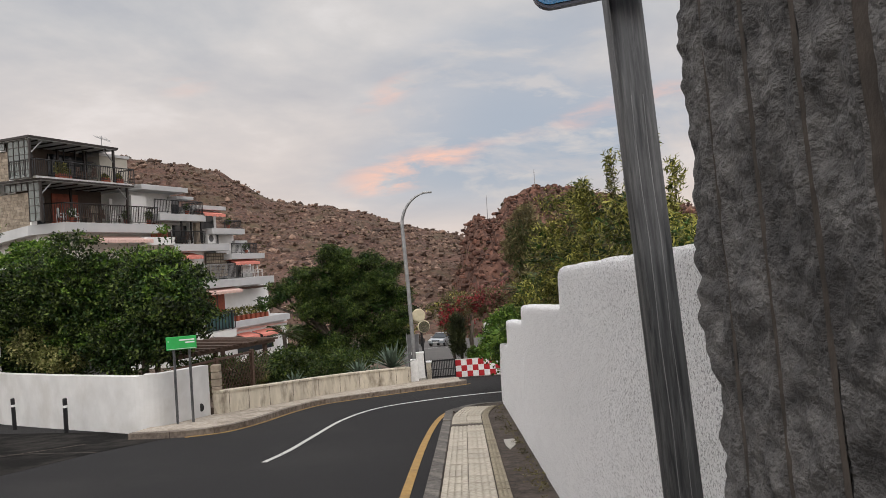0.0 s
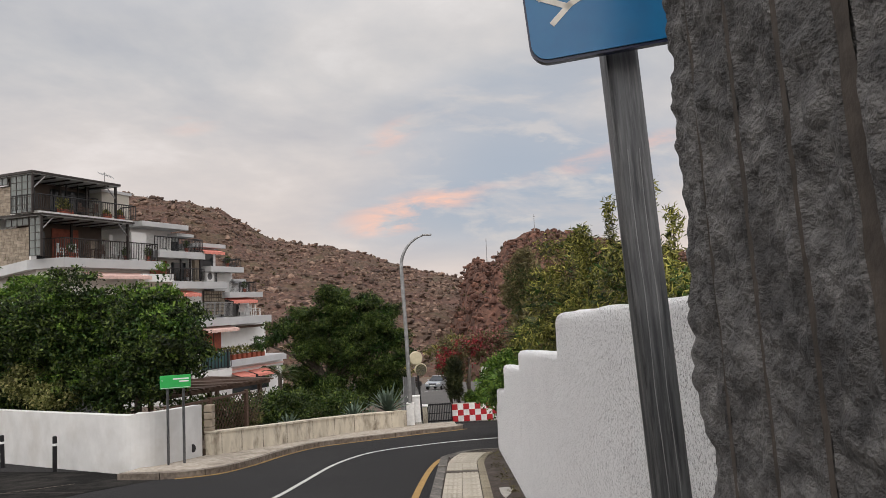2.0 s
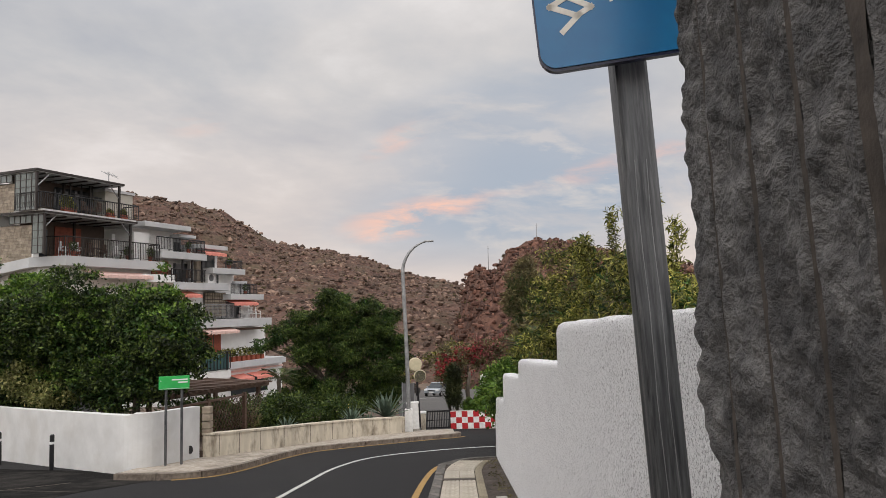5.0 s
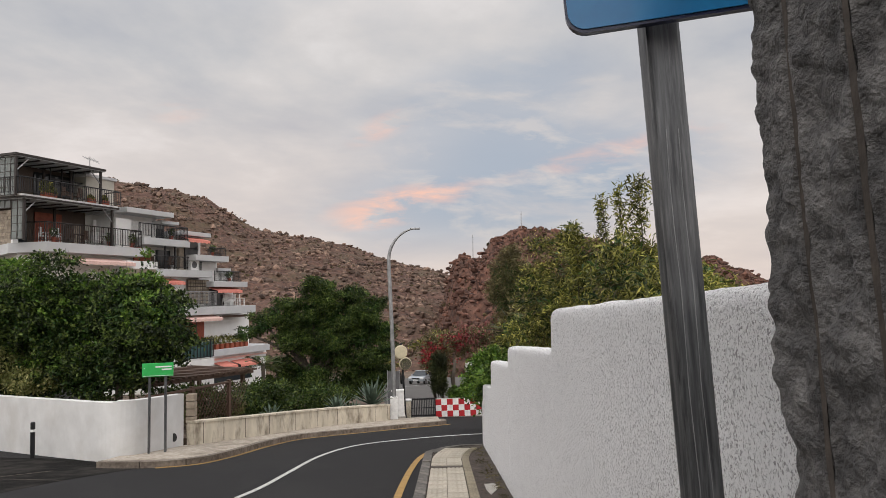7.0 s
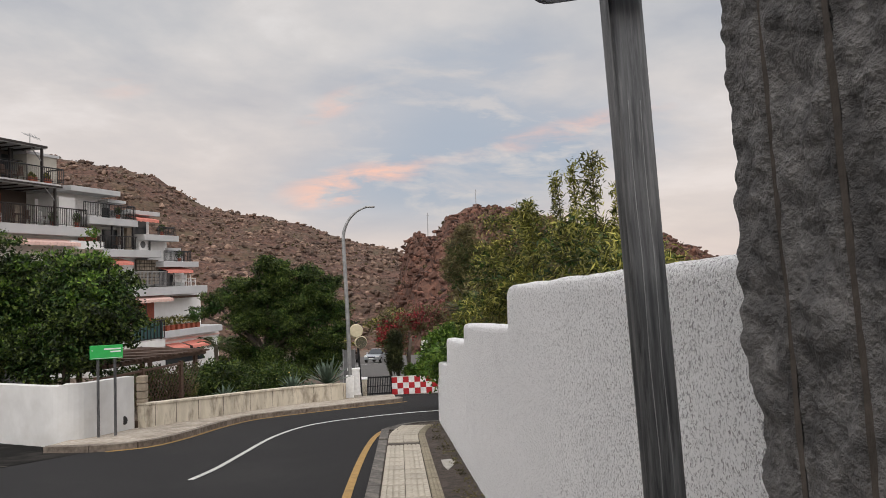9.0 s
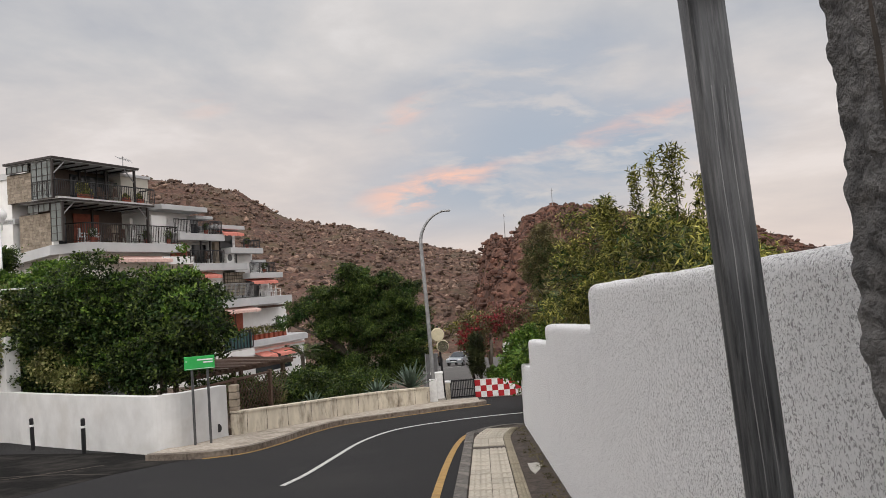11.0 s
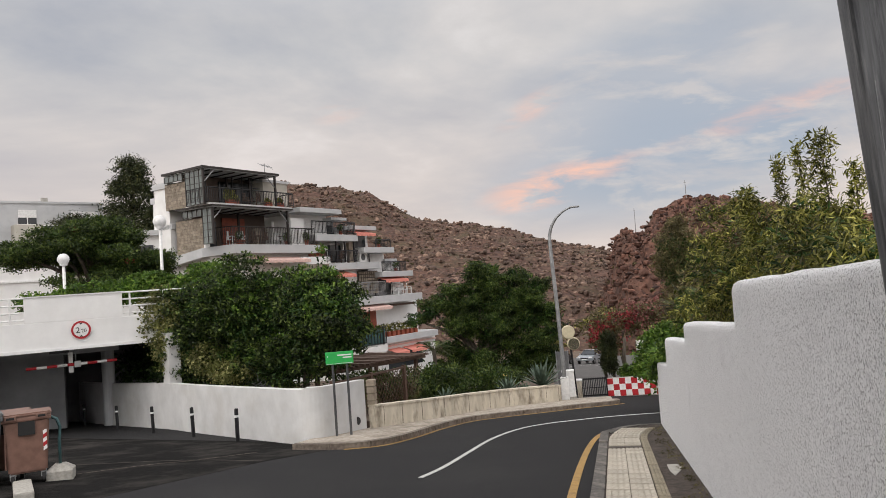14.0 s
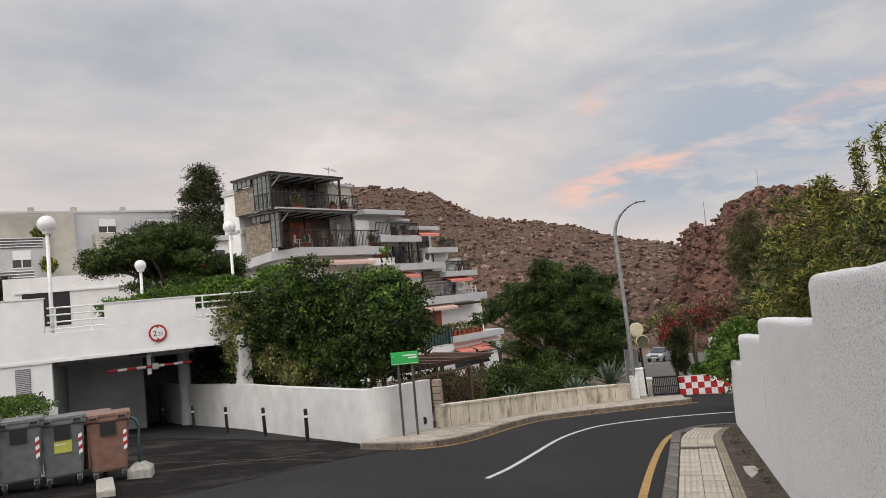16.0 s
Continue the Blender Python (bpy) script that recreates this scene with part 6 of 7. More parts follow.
def parked_car(m, paint, label):
    ob = thing("parked_car", label, "car", m, group="cars on the car park")
    bm = bmesh.new()
    prof = [(-2.1, 0.35), (-2.15, 0.62), (-2.0, 0.78), (-1.0, 0.92), (1.5, 0.95), (2.05, 0.9), (2.15, 0.6), (2.1, 0.35)]
    side = []
    for x, inset in ((-0.86, 0.0), (0.86, 0.0)):
        side.append([bm.verts.new((x, y, z)) for y, z in prof])
    bm.faces.new(side[0])
    bm.faces.new(side[1][::-1])
    for i in range(len(prof)):
        j = (i + 1) % len(prof)
        bm.faces.new((side[0][i], side[1][i], side[1][j], side[0][j]))
    bmesh.ops.bevel(bm, geom=list(bm.edges), offset=0.06, segments=2, affect="EDGES")
    part("body", bm, paint, ob, smooth=False)
    bm = bmesh.new()
    lo = [bm.verts.new(p) for p in ((-0.78, -1.1, 0.93), (0.78, -1.1, 0.93), (0.78, 1.6, 0.95), (-0.78, 1.6, 0.95))]
    hi = [bm.verts.new(p) for p in ((-0.62, -0.35, 1.40), (0.62, -0.35, 1.40), (0.62, 1.0, 1.42), (-0.62, 1.0, 1.42))]
    bm.faces.new(hi)
    bm.faces.new(lo[::-1])
    for i in range(4):
        bm.faces.new((lo[i], lo[(i + 1) % 4], hi[(i + 1) % 4], hi[i]))
    bmesh.ops.bevel(bm, geom=list(bm.edges), offset=0.05, segments=2, affect="EDGES")
    part("windows", bm, dark_glass, ob)
    part("roof", boxed(-0.63, 0.63, -0.38, 1.02, 1.40, 1.46, 0.02), paint, ob)
    part("grille", boxed(-0.4, 0.4, -2.17, -2.13, 0.55, 0.68), black_metal, ob)
    for x in (-0.66, 0.66):
        part("headlight", boxed(x - 0.16, x + 0.16, -2.16, -2.05, 0.62, 0.75, 0.02), white_gloss, ob)
        part("wing_mirror", boxed(x * 1.42 - 0.08, x * 1.42 + 0.08, -0.75, -0.65, 0.95, 1.07, 0.02), paint, ob)
    part("number_bar", boxed(-0.26, 0.26, -2.18, -2.165, 0.42, 0.52), white_gloss, ob)
    for x in (-0.8, 0.8):
        for y in (-1.35, 1.3):
            bm = bmesh.new()
            tube(bm, (x - 0.1, y, 0.31), (x + 0.1, y, 0.31), 0.31, n=18)
            t = part("wheel", bm, rubber, ob)
            bm = bmesh.new()
            tube(bm, (x - 0.105, y, 0.31), (x + 0.105, y, 0.31), 0.18, n=14)
            part("rim", bm, lamp_steel, t)


silver = plain("silver_blue_car_paint", (0.42, 0.46, 0.50), 0.3, 0.5)
dark_paint = plain("black_car_paint", (0.02, 0.021, 0.024), 0.3, 0.2)
parked_car(pose(0.15, 79.5, gz(79.5) + 0.02, -5, 0, -18), silver, "silver hatchback parked on the car park")
parked_car(pose(-3.2, 80.5, gz(80.5) + 0.02, -5, 0, -18), dark_paint, "black car parked beside a silver one")


# ---- garden behind the low wall: soil, pergola, lattice ----
def gardens():
    bm = bmesh.new()
    inner = [(-6.25, 18.7)] + [(x - 0.2, y + 0.1) for x, y in LOW_WALL] + [(-1.4, 30.5), (-1.7, 34), (-3.4, 60), (-40, 60), (-40, 42), (-12, 31), (-8.5, 22)]
    prism(bm, inner, lambda x, y: gz(y) - 0.3, lambda x, y: gz(y) + 0.30)
    tagged(mesh_object("garden_soil", bm, earth), "dry brown garden soil behind the low wall", "garden", kind="structure")
    bm = bmesh.new()
    prism(bm, [(-6.55, 16.7), (-6.3, 18.6), (-8.5, 22.5), (-14.3, 23.4), (-9.9, 18.8), (-7.8, 16.9)], lambda x, y: gz(y) - 0.2, lambda x, y: gz(y) + 0.4)
    tagged(mesh_object("corner_plot", bm, earth), "soil of the corner plot inside the white wall", "garden", kind="structure")
    p = thing("pergola", "weathered dark wooden pergola over the garden terrace", "pergola", pose(-9.1, 22.4, -0.40, 0, 0, 60))
    for x, y in ((0.2, 0), (2.6, 0), (5.0, 0), (0.2, 2.2), (5.0, 2.2)):
        part("post", boxed(x - 0.06, x + 0.06, y - 0.06, y + 0.06, gz(24) - 0.2, -0.62), brown_wood, p)
    for y in (-0.1, 2.3):
        part("beam", boxed(-0.2, 5.4, y - 0.05, y + 0.05, -0.62, -0.48), brown_wood, p)
    for k in range(22):
        x = -0.15 + k * 0.25
        part("slat", boxed(x, x + 0.10, -0.5, 2.7, -0.475 + 0.01 * (k % 3), -0.42 + 0.01 * (k % 3)), brown_wood, p)
    f = thing("lattice_fence", "diamond wooden lattice fence at the garden edge", "fence", pose(-7.0, 19.9, gz(20) + 0.2, 0, 0, 68))
    for i in range(26):
        for s in (1, -1):
            bm = bmesh.new()
            x = -0.6 + i * 0.15
            tube(bm, (x, 0.01 * s, 0.25), (x + s * 0.6, 0.01 * s, 1.2), 0.013, n=4)
            part("lath", bm, brown_wood, f)
    for x in (-0.75, 1.0, 2.7):
        part("post", boxed(x - 0.05, x + 0.05, -0.05, 0.05, -0.2, 1.3), brown_wood, f)
    part("rail", boxed(-0.75, 2.7, -0.03, 0.03, 1.2, 1.26), brown_wood, f)
    a = thing("terrace_awning", "faded red awning over the ground-floor terrace", "awning", pose(-9.9, 22.5, -0.28, 0, 0, 52))
    bm = bmesh.new()
    prism(bm, [(0.6, 0), (2.6, 0), (2.6, 0.9), (0.6, 0.9)], lambda x, y: -0.62 + 0.18 * y, lambda x, y: -0.59 + 0.18 * y)
    part("cloth", bm, awning_mat, a)
    for x in (0.7, 2.4):
        part("arm", boxed(x, x + 0.05, 0, 1.6, -0.72, -0.66), white_gloss, a)
        part("leg", boxed(x, x + 0.05, 1.5, 1.55, gz(23), -0.66), white_gloss, a)
    g = thing("garden_lamp", "small glowing garden lantern under the tree", "lamp", pose(-3.55, 29.0, gz(29) + 0.3))
    bm = bmesh.new()
    tube(bm, (0, 0, 0), (0, 0, 0.75), 0.03, n=8)
    part("post", bm, black_metal, g)
    for z, r, m in ((0.83, 0.09, lamp_warm), (0.38, 0.10, lamp_white)):
        bm = bmesh.new()
        bmesh.ops.create_uvsphere(bm, u_segments=12, v_segments=8, radius=r)
        o = part("bulb", bm, m, g, smooth=True)
        o.location.z = z
        o.location.x = -0.1 if z < 0.5 else 0.05


lamp_warm = plain("warm_lit_globe", (1.0, 0.62, 0.22), 0.4, emit=2.5)
lamp_white = plain("white_lit_globe", (1.0, 0.95, 0.85), 0.4, emit=2.0)
gardens()


# ---- planting ----
def at(az, d, z):
    return (d * math.sin(radians(az)), d * math.cos(radians(az)), z)


def hedge_tree():
    ob = thing("clipped_ficus", "big dense dark green clipped ficus behind the white wall", "tree")
    rng = random.Random(8)
    blobs = []
    for k in range(44):
        t = rng.random()
        az = -31.8 + 12.0 * t
        d = 24.3 - 2.2 * t + rng.uniform(-0.7, 0.9)
        zt = 0.35 + 1.45 * rng.random() - (0.1 if t > 0.8 else 0) - (0.2 if t < 0.16 else 0)
        blobs.append((*at(az, d, zt), rng.uniform(0.75, 1.05), rng.uniform(0.75, 1.05), rng.uniform(0.6, 0.85)))
    blobs += [(*at(az, 23.2 + 0.5 * k % 2, z), 0.75, 0.75, 0.6) for k, (az, z) in enumerate(((-26.6, 2.5), (-29.6, 1.9), (-24.6, 2.0), (-22.5, 2.0), (-20.4, 1.85), (-31.3, 1.6), (-32.2, 1.0), (-26.5, -0.35), (-24.2, -0.45), (-29.6, -0.2), (-22.6, -0.35), (-19.8, 0.7), (-19.6, 1.5)))]
    blobs.append((*at(-20.9, 23.0, 2.75), 0.22, 0.22, 0.5))
    for k in range(16):
        t = k / 15
        blobs.append((*at(-31.6 + 11.0 * t, 24.0 - 2.0 * t, -0.25 + 0.25 * math.sin(k * 2.1) + (0.25 if t > 0.75 else 0)), 0.85, 0.75, 0.62))
    def push(b):
        """Sets a clump back behind the line of the white wall."""
        d = math.hypot(b[0], b[1])
        t = (math.degrees(math.atan2(b[0], b[1])) + 31.8) / 12
        k = (d + 4.0 - 4.6 * max(-0.1, min(1.0, t))) / d
        return (b[0] * k, b[1] * k, 1.75 + (b[2] - 1.75) * k, b[3] * k, b[4] * k, b[5] * k)
    blobs = [push(b) for b in blobs]
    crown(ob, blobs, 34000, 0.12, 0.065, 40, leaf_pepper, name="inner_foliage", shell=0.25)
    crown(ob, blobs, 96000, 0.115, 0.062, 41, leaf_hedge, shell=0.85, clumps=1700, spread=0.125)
    # yellow-green tips over each clump, which also paint the highlights on top
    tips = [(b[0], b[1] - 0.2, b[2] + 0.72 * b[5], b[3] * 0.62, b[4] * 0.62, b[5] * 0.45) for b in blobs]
    crown(ob, tips, 18000, 0.115, 0.058, 141, leaf_bright, name="young_foliage", label="bright yellow-green leaf tips that also paint the highlights on top", shell=0.9, up=0.4, clumps=750, spread=0.09)
    v, f = leaf_mesh([push(b) for b in ((*at(-32.4, 23.6, 1.5), 0.7, 0.7, 0.8), (*at(-31.7, 23.2, 0.5), 0.6, 0.6, 0.8), (*at(-29.6, 22.6, 0.0), 0.7, 0.5, 0.5), (*at(-28.0, 22.3, -0.35), 0.7, 0.5, 0.4), (*at(-32.3, 23.4, 0.9), 0.75, 0.7, 0.9))], 12000, 0.11, 0.06, 42, clumps=600, spread=0.12)
    raw_mesh("yellowed_foliage", v, f, leaf_yellow, ob, "yellowed leaves at the flank")
    for az, d, top in ((-22.8, 23.3, 0.6), (-24.0, 24.2, 0.6), (-28.5, 27.0, 0.6)):
        x, y, _ = at(az, d, 0)
        bm = bmesh.new()
        pipe(bm, [(x, y, gz(y) + 0.2), (x + 0.1, y, -0.8), (x - 0.05, y + 0.1, top)], 0.13, 9, 0.7)
        part("trunk", bm, bark, ob, smooth=True)


def pepper_tree():
    ob = thing("pepper_tree", "broad dark green feathery tree with drooping tiers of leaves", "tree")
    rng = random.Random(18)
    lobes = [(-4.8, 2.05, 0.95), (-5.3, 1.5, 0.8), (-3.35, 1.75, 0.7), (-6.7, 0.95, 0.9), (-7.6, 0.45, 0.7), (-8.4, 0.05, 0.55), (-2.5, 1.1, 0.75), (-1.95, 0.05, 0.7), (-1.75, -0.95, 0.65), (-2.0, -1.9, 0.65), (-3.9, 0.9, 1.1), (-5.3, 0.6, 1.1), (-3.1, -0.2, 1.1), (-4.4, -0.7, 1.2), (-6.1, -0.35, 1.0), (-2.9, -1.5, 1.0), (-5.2, -1.9, 1.1), (-6.7, -1.5, 0.7), (-4.0, -2.4, 0.9), (-2.3, -2.5, 0.6), (-3.2, -2.7, 0.7), (-5.7, -2.6, 0.8), (-6.9, -2.4, 0.6), (-6.0, 0.3, 0.8), (-2.7, 0.4, 0.8)]
    sprays = []
    for x, z, r in lobes:
        y = 34.8 + 0.35 * (x + 4.5) * (x + 4.5) / 12
        for k in range(12):
            a, h = rng.uniform(0, 6.283), rng.uniform(-0.85, 0.9)
            w = r * math.sqrt(1 - 0.8 * h * h)
            s = r * rng.uniform(0.32, 0.5)
            sprays.append((x + w * math.cos(a) * 0.85, y + w * math.sin(a) * 0.8, z + h * r * 0.72, s, s, s * 0.6))
    # darker leaves in the core paint the shade inside the crown
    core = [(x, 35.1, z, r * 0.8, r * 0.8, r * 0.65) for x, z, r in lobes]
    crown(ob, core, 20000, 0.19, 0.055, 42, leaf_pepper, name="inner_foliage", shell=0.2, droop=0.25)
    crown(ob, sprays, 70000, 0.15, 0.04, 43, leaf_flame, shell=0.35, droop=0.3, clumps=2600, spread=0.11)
    # lighter leaves on top of the sprays paint their highlights
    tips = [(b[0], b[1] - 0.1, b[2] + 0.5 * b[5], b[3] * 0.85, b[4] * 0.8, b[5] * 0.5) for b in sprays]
    crown(ob, tips, 10000, 0.15, 0.04, 143, leaf_tip, name="young_foliage", label="lighter green sprays painting the highlights of the crown", shell=0.5, droop=0.2, clumps=800, spread=0.10)
    trunk_with_limbs(ob, (-5.2, 34.9, gz(35) + 0.2), (-5.3, 34.8, -1.6), 0.26, core, 5, limbs=core[:10])
    u = thing("garden_shrubs", "tangled low green shrubs under the tree", "shrub")
    ub = []
    for _ in range(26):
        t = rng.random()
        y = 21.5 + 9 * t
        x = -7.2 + 4.6 * t + rng.uniform(-1.2, 0.3)
        ub.append((x, y, gz(y) + 0.9 + rng.uniform(-0.1, 0.35), 0.7, 0.7, 0.55))
    crown(u, ub, 24000, 0.13, 0.05, 44, leaf_flame, clumps=900, spread=0.14)
    v, f = leaf_mesh([(b[0] + .3, b[1] - .2, b[2] - .1, .5, .5, .45) for b in ub[::4]], 2600, 0.2, 0.03, 45, up=0.5)
    raw_mesh("dry_grass", v, f, leaf_dry, u, "dry straw-coloured tufts")


def palm(label, x, y, z, foot, length, count, seed, flat=0.5):
    """A crown of arching fronds, each with its midrib and leaflets."""
    ob = thing("palm", label, "palm", pose(x, y, z))
    rng = random.Random(seed)
    for k in range(count):
        a = 6.283 * k / count + rng.uniform(-.25, .25)
        rise = rng.uniform(0.15, 1.15) * (1 - flat * 0.4)
        ln = length * rng.uniform(0.8, 1.1)
        verts, faces = [], []
        out = Vector((math.cos(a), math.sin(a), 0))
        side = Vector((-out.y, out.x, 0))
        line = [out * ln * math.cos(rise) * t + Vector((0, 0, ln * (math.sin(rise) * t - flat * t * t))) for t in [i / 22 for i in range(23)]]
        for i in range(2, 22):
            p, q = line[i], line[i + 1]
            t = i / 22
            w = ln * 0.30 * math.sin(3.14 * min(1, 0.15 + 0.9 * t)) ** 0.7
            along = (q - p).normalized()
            for sgn in (-1, 1):
                tip = p + side * sgn * w * 0.8 + along * w * 0.6 + Vector((0, 0, 0.10 * w - 0.25 * flat * w))
                b = len(verts)
                verts += [tuple(p - along * 0.012), tuple((p + tip) / 2 + along * 0.016 + Vector((0, 0, 0.012))), tuple(tip), tuple((p + tip) / 2 - along * 0.016)]
                faces += [(b, b + 1, b + 2), (b, b + 2, b + 3)]
        f = raw_mesh("frond", verts, faces, leaf_palm, ob)
        bm = bmesh.new()
        pipe(bm, line[::3], 0.014, 5, 0.3)
        part("midrib", bm, bark, f)
    bm = bmesh.new()
    pipe(bm, [(0, 0, foot - z), (0.04, 0, (foot - z) * 0.5), (0, 0, 0.05)], 0.10, 8, 0.9)
    part("trunk", bm, bark, ob, smooth=True)


def oleanders():
    rng = random.Random(23)
    ob = thing("oleander_hedge", "tall straggling oleander shrubs behind the garden wall", "shrub")
    blobs = []
    for _ in range(40):
        t = rng.random()
        y = 7.5 + 9.5 * t
        x = 2.0 + 0.18 * y * rng.uniform(0.15, 1.0) + rng.uniform(0, 0.6)
        top = 2.30 - 0.03 * (y - 8)
        blobs.append((x, y, top - rng.random() ** 1.3 * 2.2, 0.55, 0.55, 0.5))
    for x, y, z, s in ((2.55, 15.5, 2.8, 0.26), (3.1, 14.9, 2.75, 0.36), (2.4, 14.8, 1.7, 0.5), (2.5, 15.4, 2.1, 0.4), (2.6, 14.2, 1.0, 0.6), (2.2, 15.2, 0.8, 0.6), (3.1, 13.6, 2.4, 0.5), (3.15, 14.8, 3.2, 0.14)):
        blobs.append((x, y, z, s, s, s * 0.9))
    crown(ob, blobs, 62000, 0.105, 0.022, 46, leaf_olean, shell=0.55, clumps=3000, spread=0.09, droop=0.25)
    # far darker leaves set behind paint the shade within the hedge
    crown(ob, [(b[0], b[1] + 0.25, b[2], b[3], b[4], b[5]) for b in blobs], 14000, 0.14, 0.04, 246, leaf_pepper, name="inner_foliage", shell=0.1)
    v, f = leaf_mesh([(b[0], b[1], b[2] - 0.15, .6, .6, .55) for b in blobs[::2]], 6000, 0.14, 0.025, 47, shell=0.2)
    raw_mesh("dry_leaves", v, f, leaf_dry, ob, "brownish dry leaves inside the hedge")
    for (x0, y0, z0), (x1, y1, z1), w in (((3.2, 12.3, 1.6), (3.12, 12.2, 3.35), 0.09), ((3.62, 11.7, 1.6), (3.58, 11.6, 3.62), 0.16), ((3.45, 12.1, 1.6), (3.36, 12.1, 3.58), 0.08), ((2.75, 12.6, 1.7), (2.62, 12.4, 2.85), 0.12), ((3.75, 11.1, 1.5), (3.82, 11.0, 3.05), 0.10)):
        bm = bmesh.new()
        pipe(bm, [(x0, y0, z0 - 1.8), ((x0 + x1) / 2 + 0.04, (y0 + y1) / 2, (z0 + z1) / 2), (x1, y1, z1)], 0.02, 6, 0.3)
        part("stem", bm, bark, ob, smooth=True)
        sb = [(x0 + (x1 - x0) * t + rng.uniform(-w, w) * .5, y0 + (y1 - y0) * t, z0 + (z1 - z0) * t, w * 1.5, w * 1.5, 0.17) for t in (0.15, 0.3, 0.45, 0.58, 0.7, 0.8, 0.9, 0.98)]
        v, f = leaf_mesh(sb, int(1100 * w / 0.15), 0.11, 0.024, int(x0 * 100), shell=0.1, up=0.2)
        raw_mesh("shoot_leaves", v, f, leaf_olean, ob)


def shrubs_at_bend():
    ob = thing("bright_shrub", "bright green leafy shrub spilling over the wall", "shrub")
    blobs = [(2.2, 22.6, -0.6, 0.7, 0.7, 0.6), (1.75, 22.8, -1.1, 0.55, 0.6, 0.55), (2.5, 23, -0.4, 0.7, 0.7, 0.5), (1.75, 18.6, -0.75, 0.30, 0.35, 0.3), (1.7, 18.5, -1.1, 0.2, 0.25, 0.35), (2.6, 22, -1.2, 0.7, 0.7, 0.7), (1.50, 15.6, 0.06, 0.22, 0.4, 0.16), (1.50, 16.5, -0.12, 0.26, 0.4, 0.2), (1.48, 17.3, -0.38, 0.28, 0.35, 0.26), (1.5, 17.75, -0.75, 0.22, 0.25, 0.3), (1.30, 17.1, -0.55, 0.12, 0.25, 0.22)]
    crown(ob, blobs, 17000, 0.11, 0.06, 48, leaf_bright, shell=0.5, clumps=900, spread=0.10)
    bm = bmesh.new()
    pipe(bm, [(2.3, 22.7, gz(22.7)), (2.2, 22.7, -1.6), (2.2, 22.7, -0.8)], 0.06, 7, 0.6)
    part("stem", bm, bark, ob, smooth=True)
    b2 = thing("bougainvillea", "crimson flowering bougainvillea above the lane", "shrub")
    fb = [(1.3, 33.6, -0.5, 1.0, 0.8, 0.6), (0.6, 33.4, -0.9, 0.6, 0.6, 0.5), (2.2, 33.8, -0.3, 0.9, 0.8, 0.6), (3.0, 34, -0.1, 1.0, 0.8, 0.5), (1.1, 33.4, -1.4, 0.55, 0.5, 0.5), (0.3, 33.6, -1.3, 0.4, 0.5, 0.4)]
    crown(b2, fb[1:2] + fb[4:] + fb[:2], 1000, 0.11, 0.08, 49, petal, name="blossom", label="crimson papery bracts", shell=0.3, clumps=70, spread=0.14)
    crown(b2, fb[2:4], 700, 0.11, 0.08, 149, petal_dull, name="faded_blossom", label="faded pink bracts", shell=0.3, clumps=60, spread=0.2)
    crown(b2, [(x, y + .3, z - .15, a * 1.1, b, c * 1.15) for x, y, z, a, b, c in fb], 3800, 0.16, 0.06, 50, leaf_dry, name="foliage", shell=0.2)
    for x, y in ((0.95, 33.5), (1.5, 33.7), (0.6, 33.6)):
        bm = bmesh.new()
        pipe(bm, [(x + .1, y, gz(y)), (x - .1, y, -2.2), (x, y, -1.0)], 0.09, 7, 0.6)
        part("trunk", bm, bark, b2, smooth=True)
    t = thing("dark_trunk_shrub", "dark upright succulent stems beside the lane", "shrub")
    blobs = [(0.75, 32.6, -2.3 + 0.35 * k, 0.38, 0.3, 0.45) for k in range(4)]
    crown(t, blobs, 3500, 0.3, 0.03, 51, leaf_pine, up=0.8)
    crown(t, [(1.5, 32.3, -2.7, 0.4, 0.3, 0.4), (2.0, 32.3, -2.6, 0.4, 0.3, 0.4)], 1600, 0.2, 0.05, 52, leaf_bright, name="foliage")
    bm = bmesh.new()
    pipe(bm, [(1.45, 32.6, gz(32.6)), (1.4, 32.6, -2.0), (1.5, 32.6, -1.2)], 0.10, 7, 0.7)
    part("trunk", bm, bark, t, smooth=True)
    w = thing("wild_bushes", "dusty green bushes at the head of the lane", "shrub")
    wb = []
    rng = random.Random(6)
    for _ in range(30):
        x, y = rng.uniform(-3.5, 12), rng.uniform(38, 62)
        if -2.2 < x < 3.4:
            continue
        wb.append((x, y, gz(y) + rng.uniform(0.6, 2.6), 1.3, 1.2, 1.0))
    wb += [(4.5, 30, 0.2, 1.0, 1.2, 1.2), (5.2, 31, 0.6, 1.2, 1.2, 1.2), (4.0, 31, -0.8, 1.1, 1.2, 1.2), (5.8, 29, -0.4, 1.5, 1.5, 1.5), (1.2, 42, -0.8, 0.9, 0.8, 0.5), (0.2, 43, -1.3, 0.9, 0.8, 0.4)]
    crown(w, wb, 22000, 0.3, 0.08, 53, leaf_dry, shell=0.4, clumps=600, spread=0.3)
    crown(w, [(a, b, c + .1, d, e, g) for a, b, c, d, e, g in wb], 12000, 0.25, 0.08, 54, leaf_olean, name="green_foliage", shell=0.4)
    far = thing("canyon_tree", "grey-green feathery tree against the red cliff", "tree")
    crown(far, [(9.5, 75, 4.0, 2.2, 2, 2.2), (8.6, 75, 2.2, 1.8, 2, 1.8), (10.5, 75, 1.8, 2.0, 2, 2.0), (9.6, 75, 6.0, 1.2, 1.2, 1.0), (9.5, 75, -1, 2, 2, 2)], 15000, 0.45, 0.06, 55, leaf_dry, shell=0.2, droop=0.2)
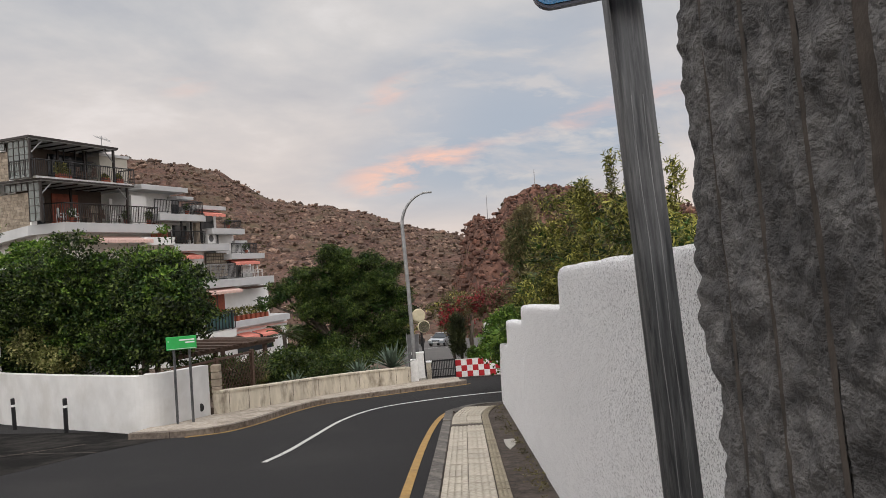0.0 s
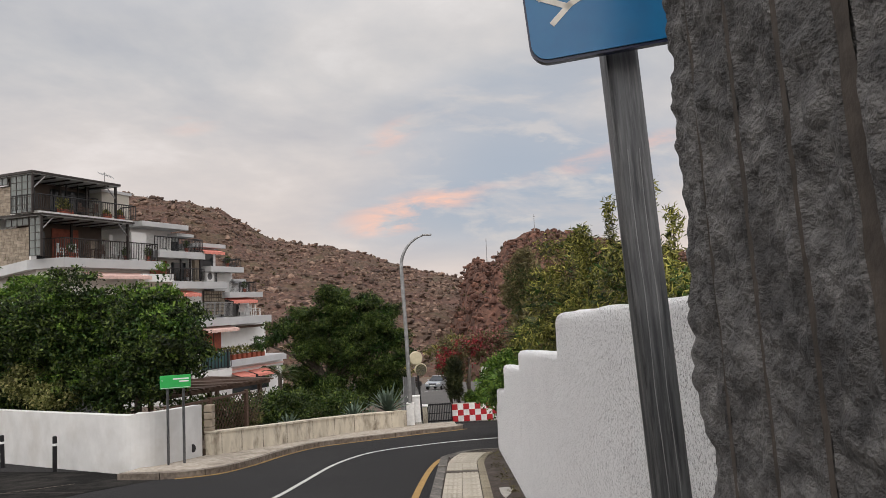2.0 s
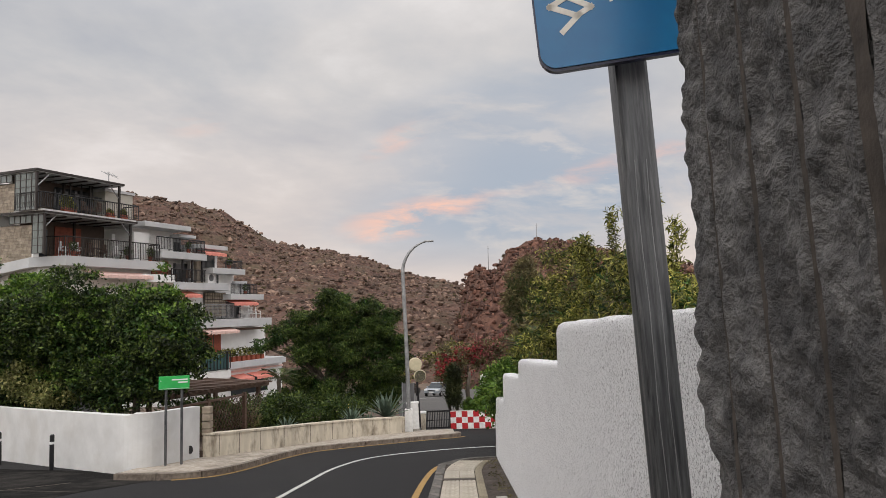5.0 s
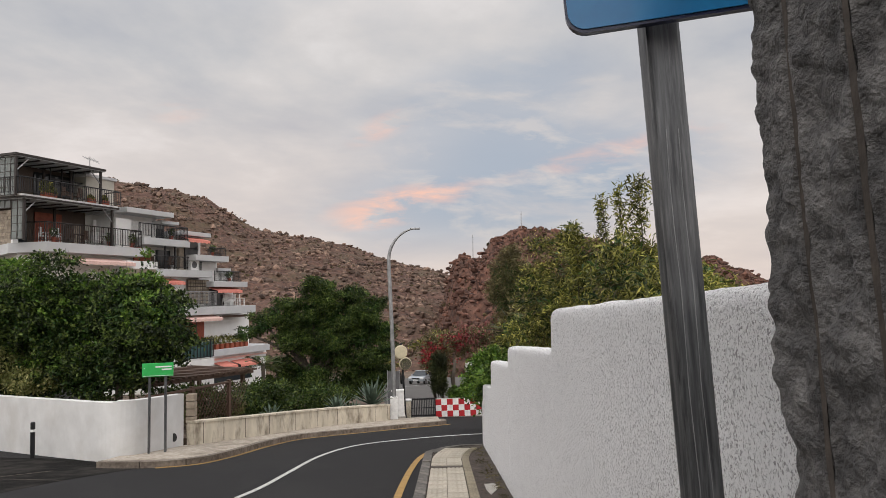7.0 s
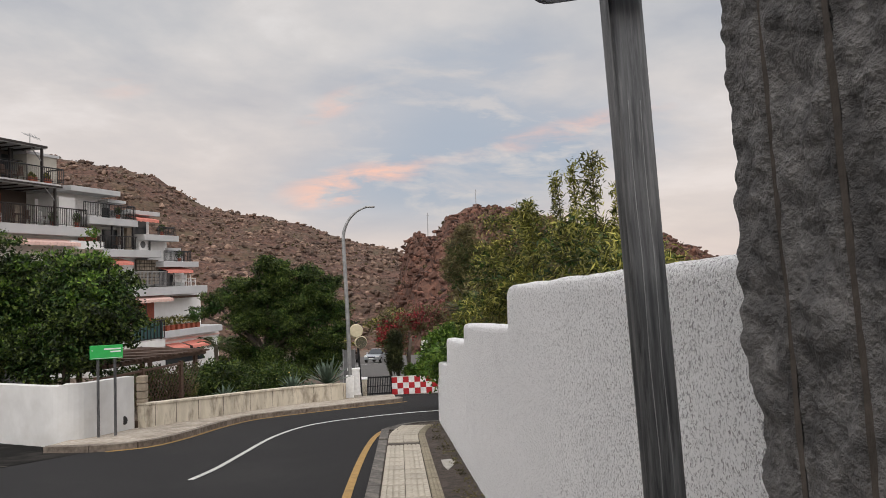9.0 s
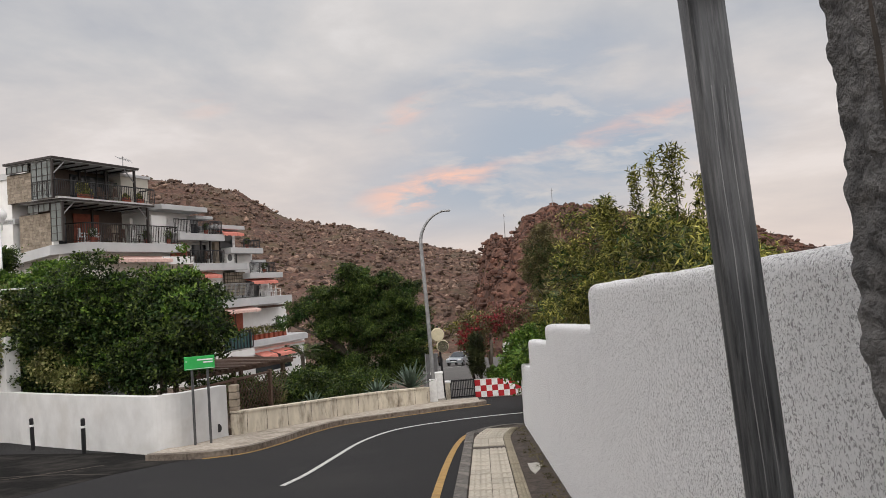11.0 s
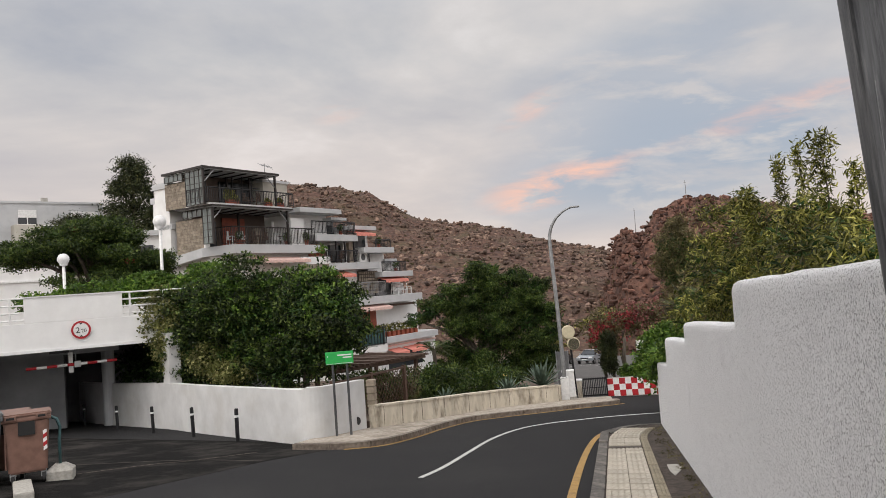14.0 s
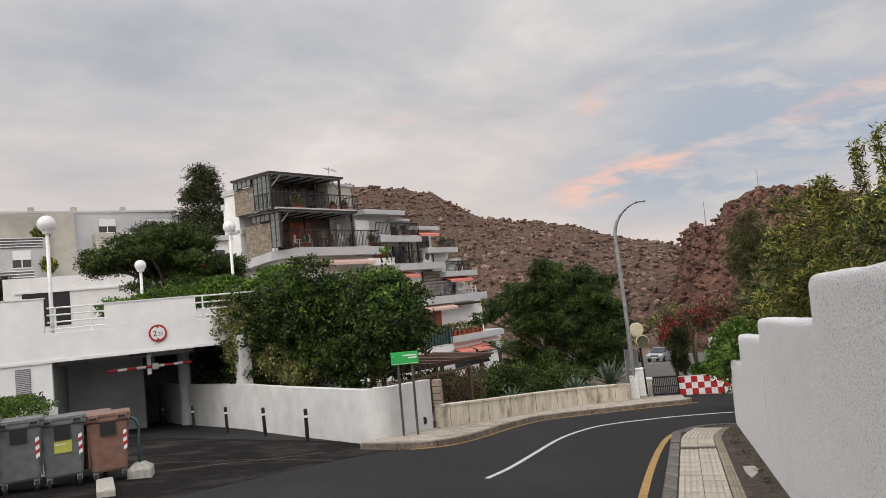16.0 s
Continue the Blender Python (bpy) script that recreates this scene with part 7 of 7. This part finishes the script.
    crown(far, [(9.5, 75, 3.6, 2.1, 2, 2.0), (9.3, 75, 1.5, 2.0, 2, 2.0)], 4000, 0.45, 0.06, 56, leaf_pepper, name="dark_foliage", shell=0.2)
    bm = bmesh.new()
    pipe(bm, [(9.5, 75, gz(75)), (9.4, 75, -2), (9.5, 75, 3)], 0.3, 8, 0.5)
    part("trunk", bm, bark, far, smooth=True)


def agave(x, y, s, seed):
    ob = thing("agave", "grey-green agave rosette behind the low wall", "plant", pose(x, y, gz(y) + 0.3), group="agaves along the low wall")
    rng = random.Random(seed)
    for k in range(24):
        a = k * 2.4 + rng.uniform(-.2, .2)
        tilt = 0.25 + 1.05 * (k / 24)
        ln = s * rng.uniform(0.85, 1.1)
        d = Vector((math.cos(a) * math.sin(tilt), math.sin(a) * math.sin(tilt), math.cos(tilt)))
        side = d.cross(Vector((0, 0, 1))).normalized() * 0.055 * s / 0.7
        nor = side.cross(d).normalized() * 0.02
        bm = bmesh.new()
        rows = []
        for t, w in ((0, 0.7), (0.35, 1.0), (0.7, 0.65), (1.0, 0.04)):
            c = d * ln * t + Vector((0, 0, -0.10 * t * t * tilt)) + Vector((0, 0, 0.35 * s))
            rows.append([bm.verts.new(c - side * w), bm.verts.new(c - nor * w * 1.5), bm.verts.new(c + side * w), bm.verts.new(c + nor * w)])
        for r, q in zip(rows, rows[1:]):
            for i in range(4):
                bm.faces.new((r[i], r[(i + 1) % 4], q[(i + 1) % 4], q[i]))
        part("leaf", bm, leaf_agave, ob)
    bm = bmesh.new()
    tube(bm, (0, 0, 0), (0, 0, 0.4 * s), 0.09, n=8)
    part("stem", bm, bark, ob)


def left_trees():
    p = thing("conifer", "tall dark conifer behind the buildings", "tree")
    rng = random.Random(3)
    blobs = []
    for k in range(70):
        z = 3.5 + 12.2 * (k / 70)
        r = 4.3 * (1 - (max(0.0, z - 4) / 12.6) ** 1.6)
        a = k * 2.4
        blobs.append((-41.8 + math.cos(a) * r * 0.8, 62.4 + math.sin(a) * r * 0.6, z + rng.uniform(-.4, .4), 0.9 * (0.5 + r / 5), 0.9 * (0.5 + r / 5), 0.6))
    blobs += [(-46.4 + rng.uniform(-.8, .8), 60 + rng.uniform(-1, 1), 7.5 + rng.uniform(-2, 2.5), 1.4, 1.3, 0.9) for _ in range(14)]
    crown(p, blobs, 70000, 0.30, 0.08, 61, leaf_pine, shell=0.35, clumps=1500, spread=0.36)
    bm = bmesh.new()
    pipe(bm, [(-41.8, 62.4, -4), (-41.8, 62.4, 5), (-41.8, 62.4, 15)], 0.4, 8, 0.2)
    part("trunk", bm, bark, p, smooth=True)
    t = thing("flame_tree", "spreading flame tree with tiers of fine green leaves", "tree")
    blobs = []
    for k in range(60):
        a, r = rng.uniform(0, 6.28), rng.random() ** 0.6
        x = r * math.cos(a) * 4.6
        d = r * math.sin(a) * 3.0
        z = 7.3 - 2.6 * r * r - rng.random() * 1.8 - (1.3 if x > 2.2 else 0)
        blobs.append((-28.8 + x * 0.78 - d * 0.6, 38.3 + x * 0.62 + d * 0.78, z, 1.0, 1.0, 0.36))
    blobs += [(-26.6 + rng.uniform(-2.0, 2.0), 38.6 + rng.uniform(-1, 1.4), rng.uniform(2.2, 5.0), 0.9, 0.9, 0.4) for _ in range(24)]
    crown(t, blobs, 80000, 0.19, 0.07, 62, leaf_flame, shell=0.5, clumps=1500, spread=0.22)
    # lighter leaves laid over each tier put the light from above into colour
    crown(t, [(b[0], b[1] - 0.1, b[2] + 0.16, 0.85, 0.85, 0.2) for b in blobs], 15000, 0.19, 0.07, 162, leaf_tip, name="upper_foliage", label="lighter sprays painting the light on top of the tiers", shell=0.5, clumps=500, spread=0.18)
    v, f = leaf_mesh([(b[0], b[1] - 0.4, b[2] + 0.05, .35, .35, .2) for b in blobs[50:80:4]], 260, 0.2, 0.12, 63, shell=0.2)
    raw_mesh("blossom", v, f, petal, t, "a few red blossoms")
    trunk_with_limbs(t, (-28.6, 38.6, -4.5), (-28.7, 38.5, 3.2), 0.3, blobs, 9, limbs=blobs[:14])
    h = thing("deck_planting", "bright green creeping shrubs along the deck edge", "shrub")
    hb = []
    for k in range(26):
        s = -1.2 + 6.5 * (k / 26)
        hb.append((-16.9 + s * 0.787 - 0.617 * 3.2 + rng.uniform(-.5, .5), 21.6 + s * 0.617 + 0.787 * 3.2 + rng.uniform(-.5, .5), 2.15 + 0.12 * s + rng.uniform(-.3, .3), 0.65, 0.65, 0.42))
    crown(h, hb, 13000, 0.17, 0.07, 64, leaf_bright)
    d = thing("garage_shrubs", "dark shrubs seen beyond the garage pillar", "shrub")
    db = [(-16.6 + rng.uniform(-3, 2.2), 27 + rng.uniform(-1.2, 2.5), rng.uniform(-1.2, 0.3), 0.9, 0.9, 0.7) for _ in range(16)]
    crown(d, db, 7000, 0.2, 0.09, 65, leaf_pepper)


hedge_tree()
pepper_tree()
palm("small palm arching over the garden terrace", -7.1, 32.6, -1.3, gz(32.6), 1.5, 13, 71)
palm("stiff dark green palm behind the garden wall", 2.62, 19.6, 0.62, gz(19.6), 0.95, 20, 72, 0.12)
oleanders()
shrubs_at_bend()
for x, y, s, k in ((-1.95, 27.75, 1.15, 1), (-3.15, 26.7, 0.75, 2), (-5.0, 23.9, 0.55, 3), (-2.6, 27.5, 0.5, 4)):
    agave(x, y, s, k)
left_trees()
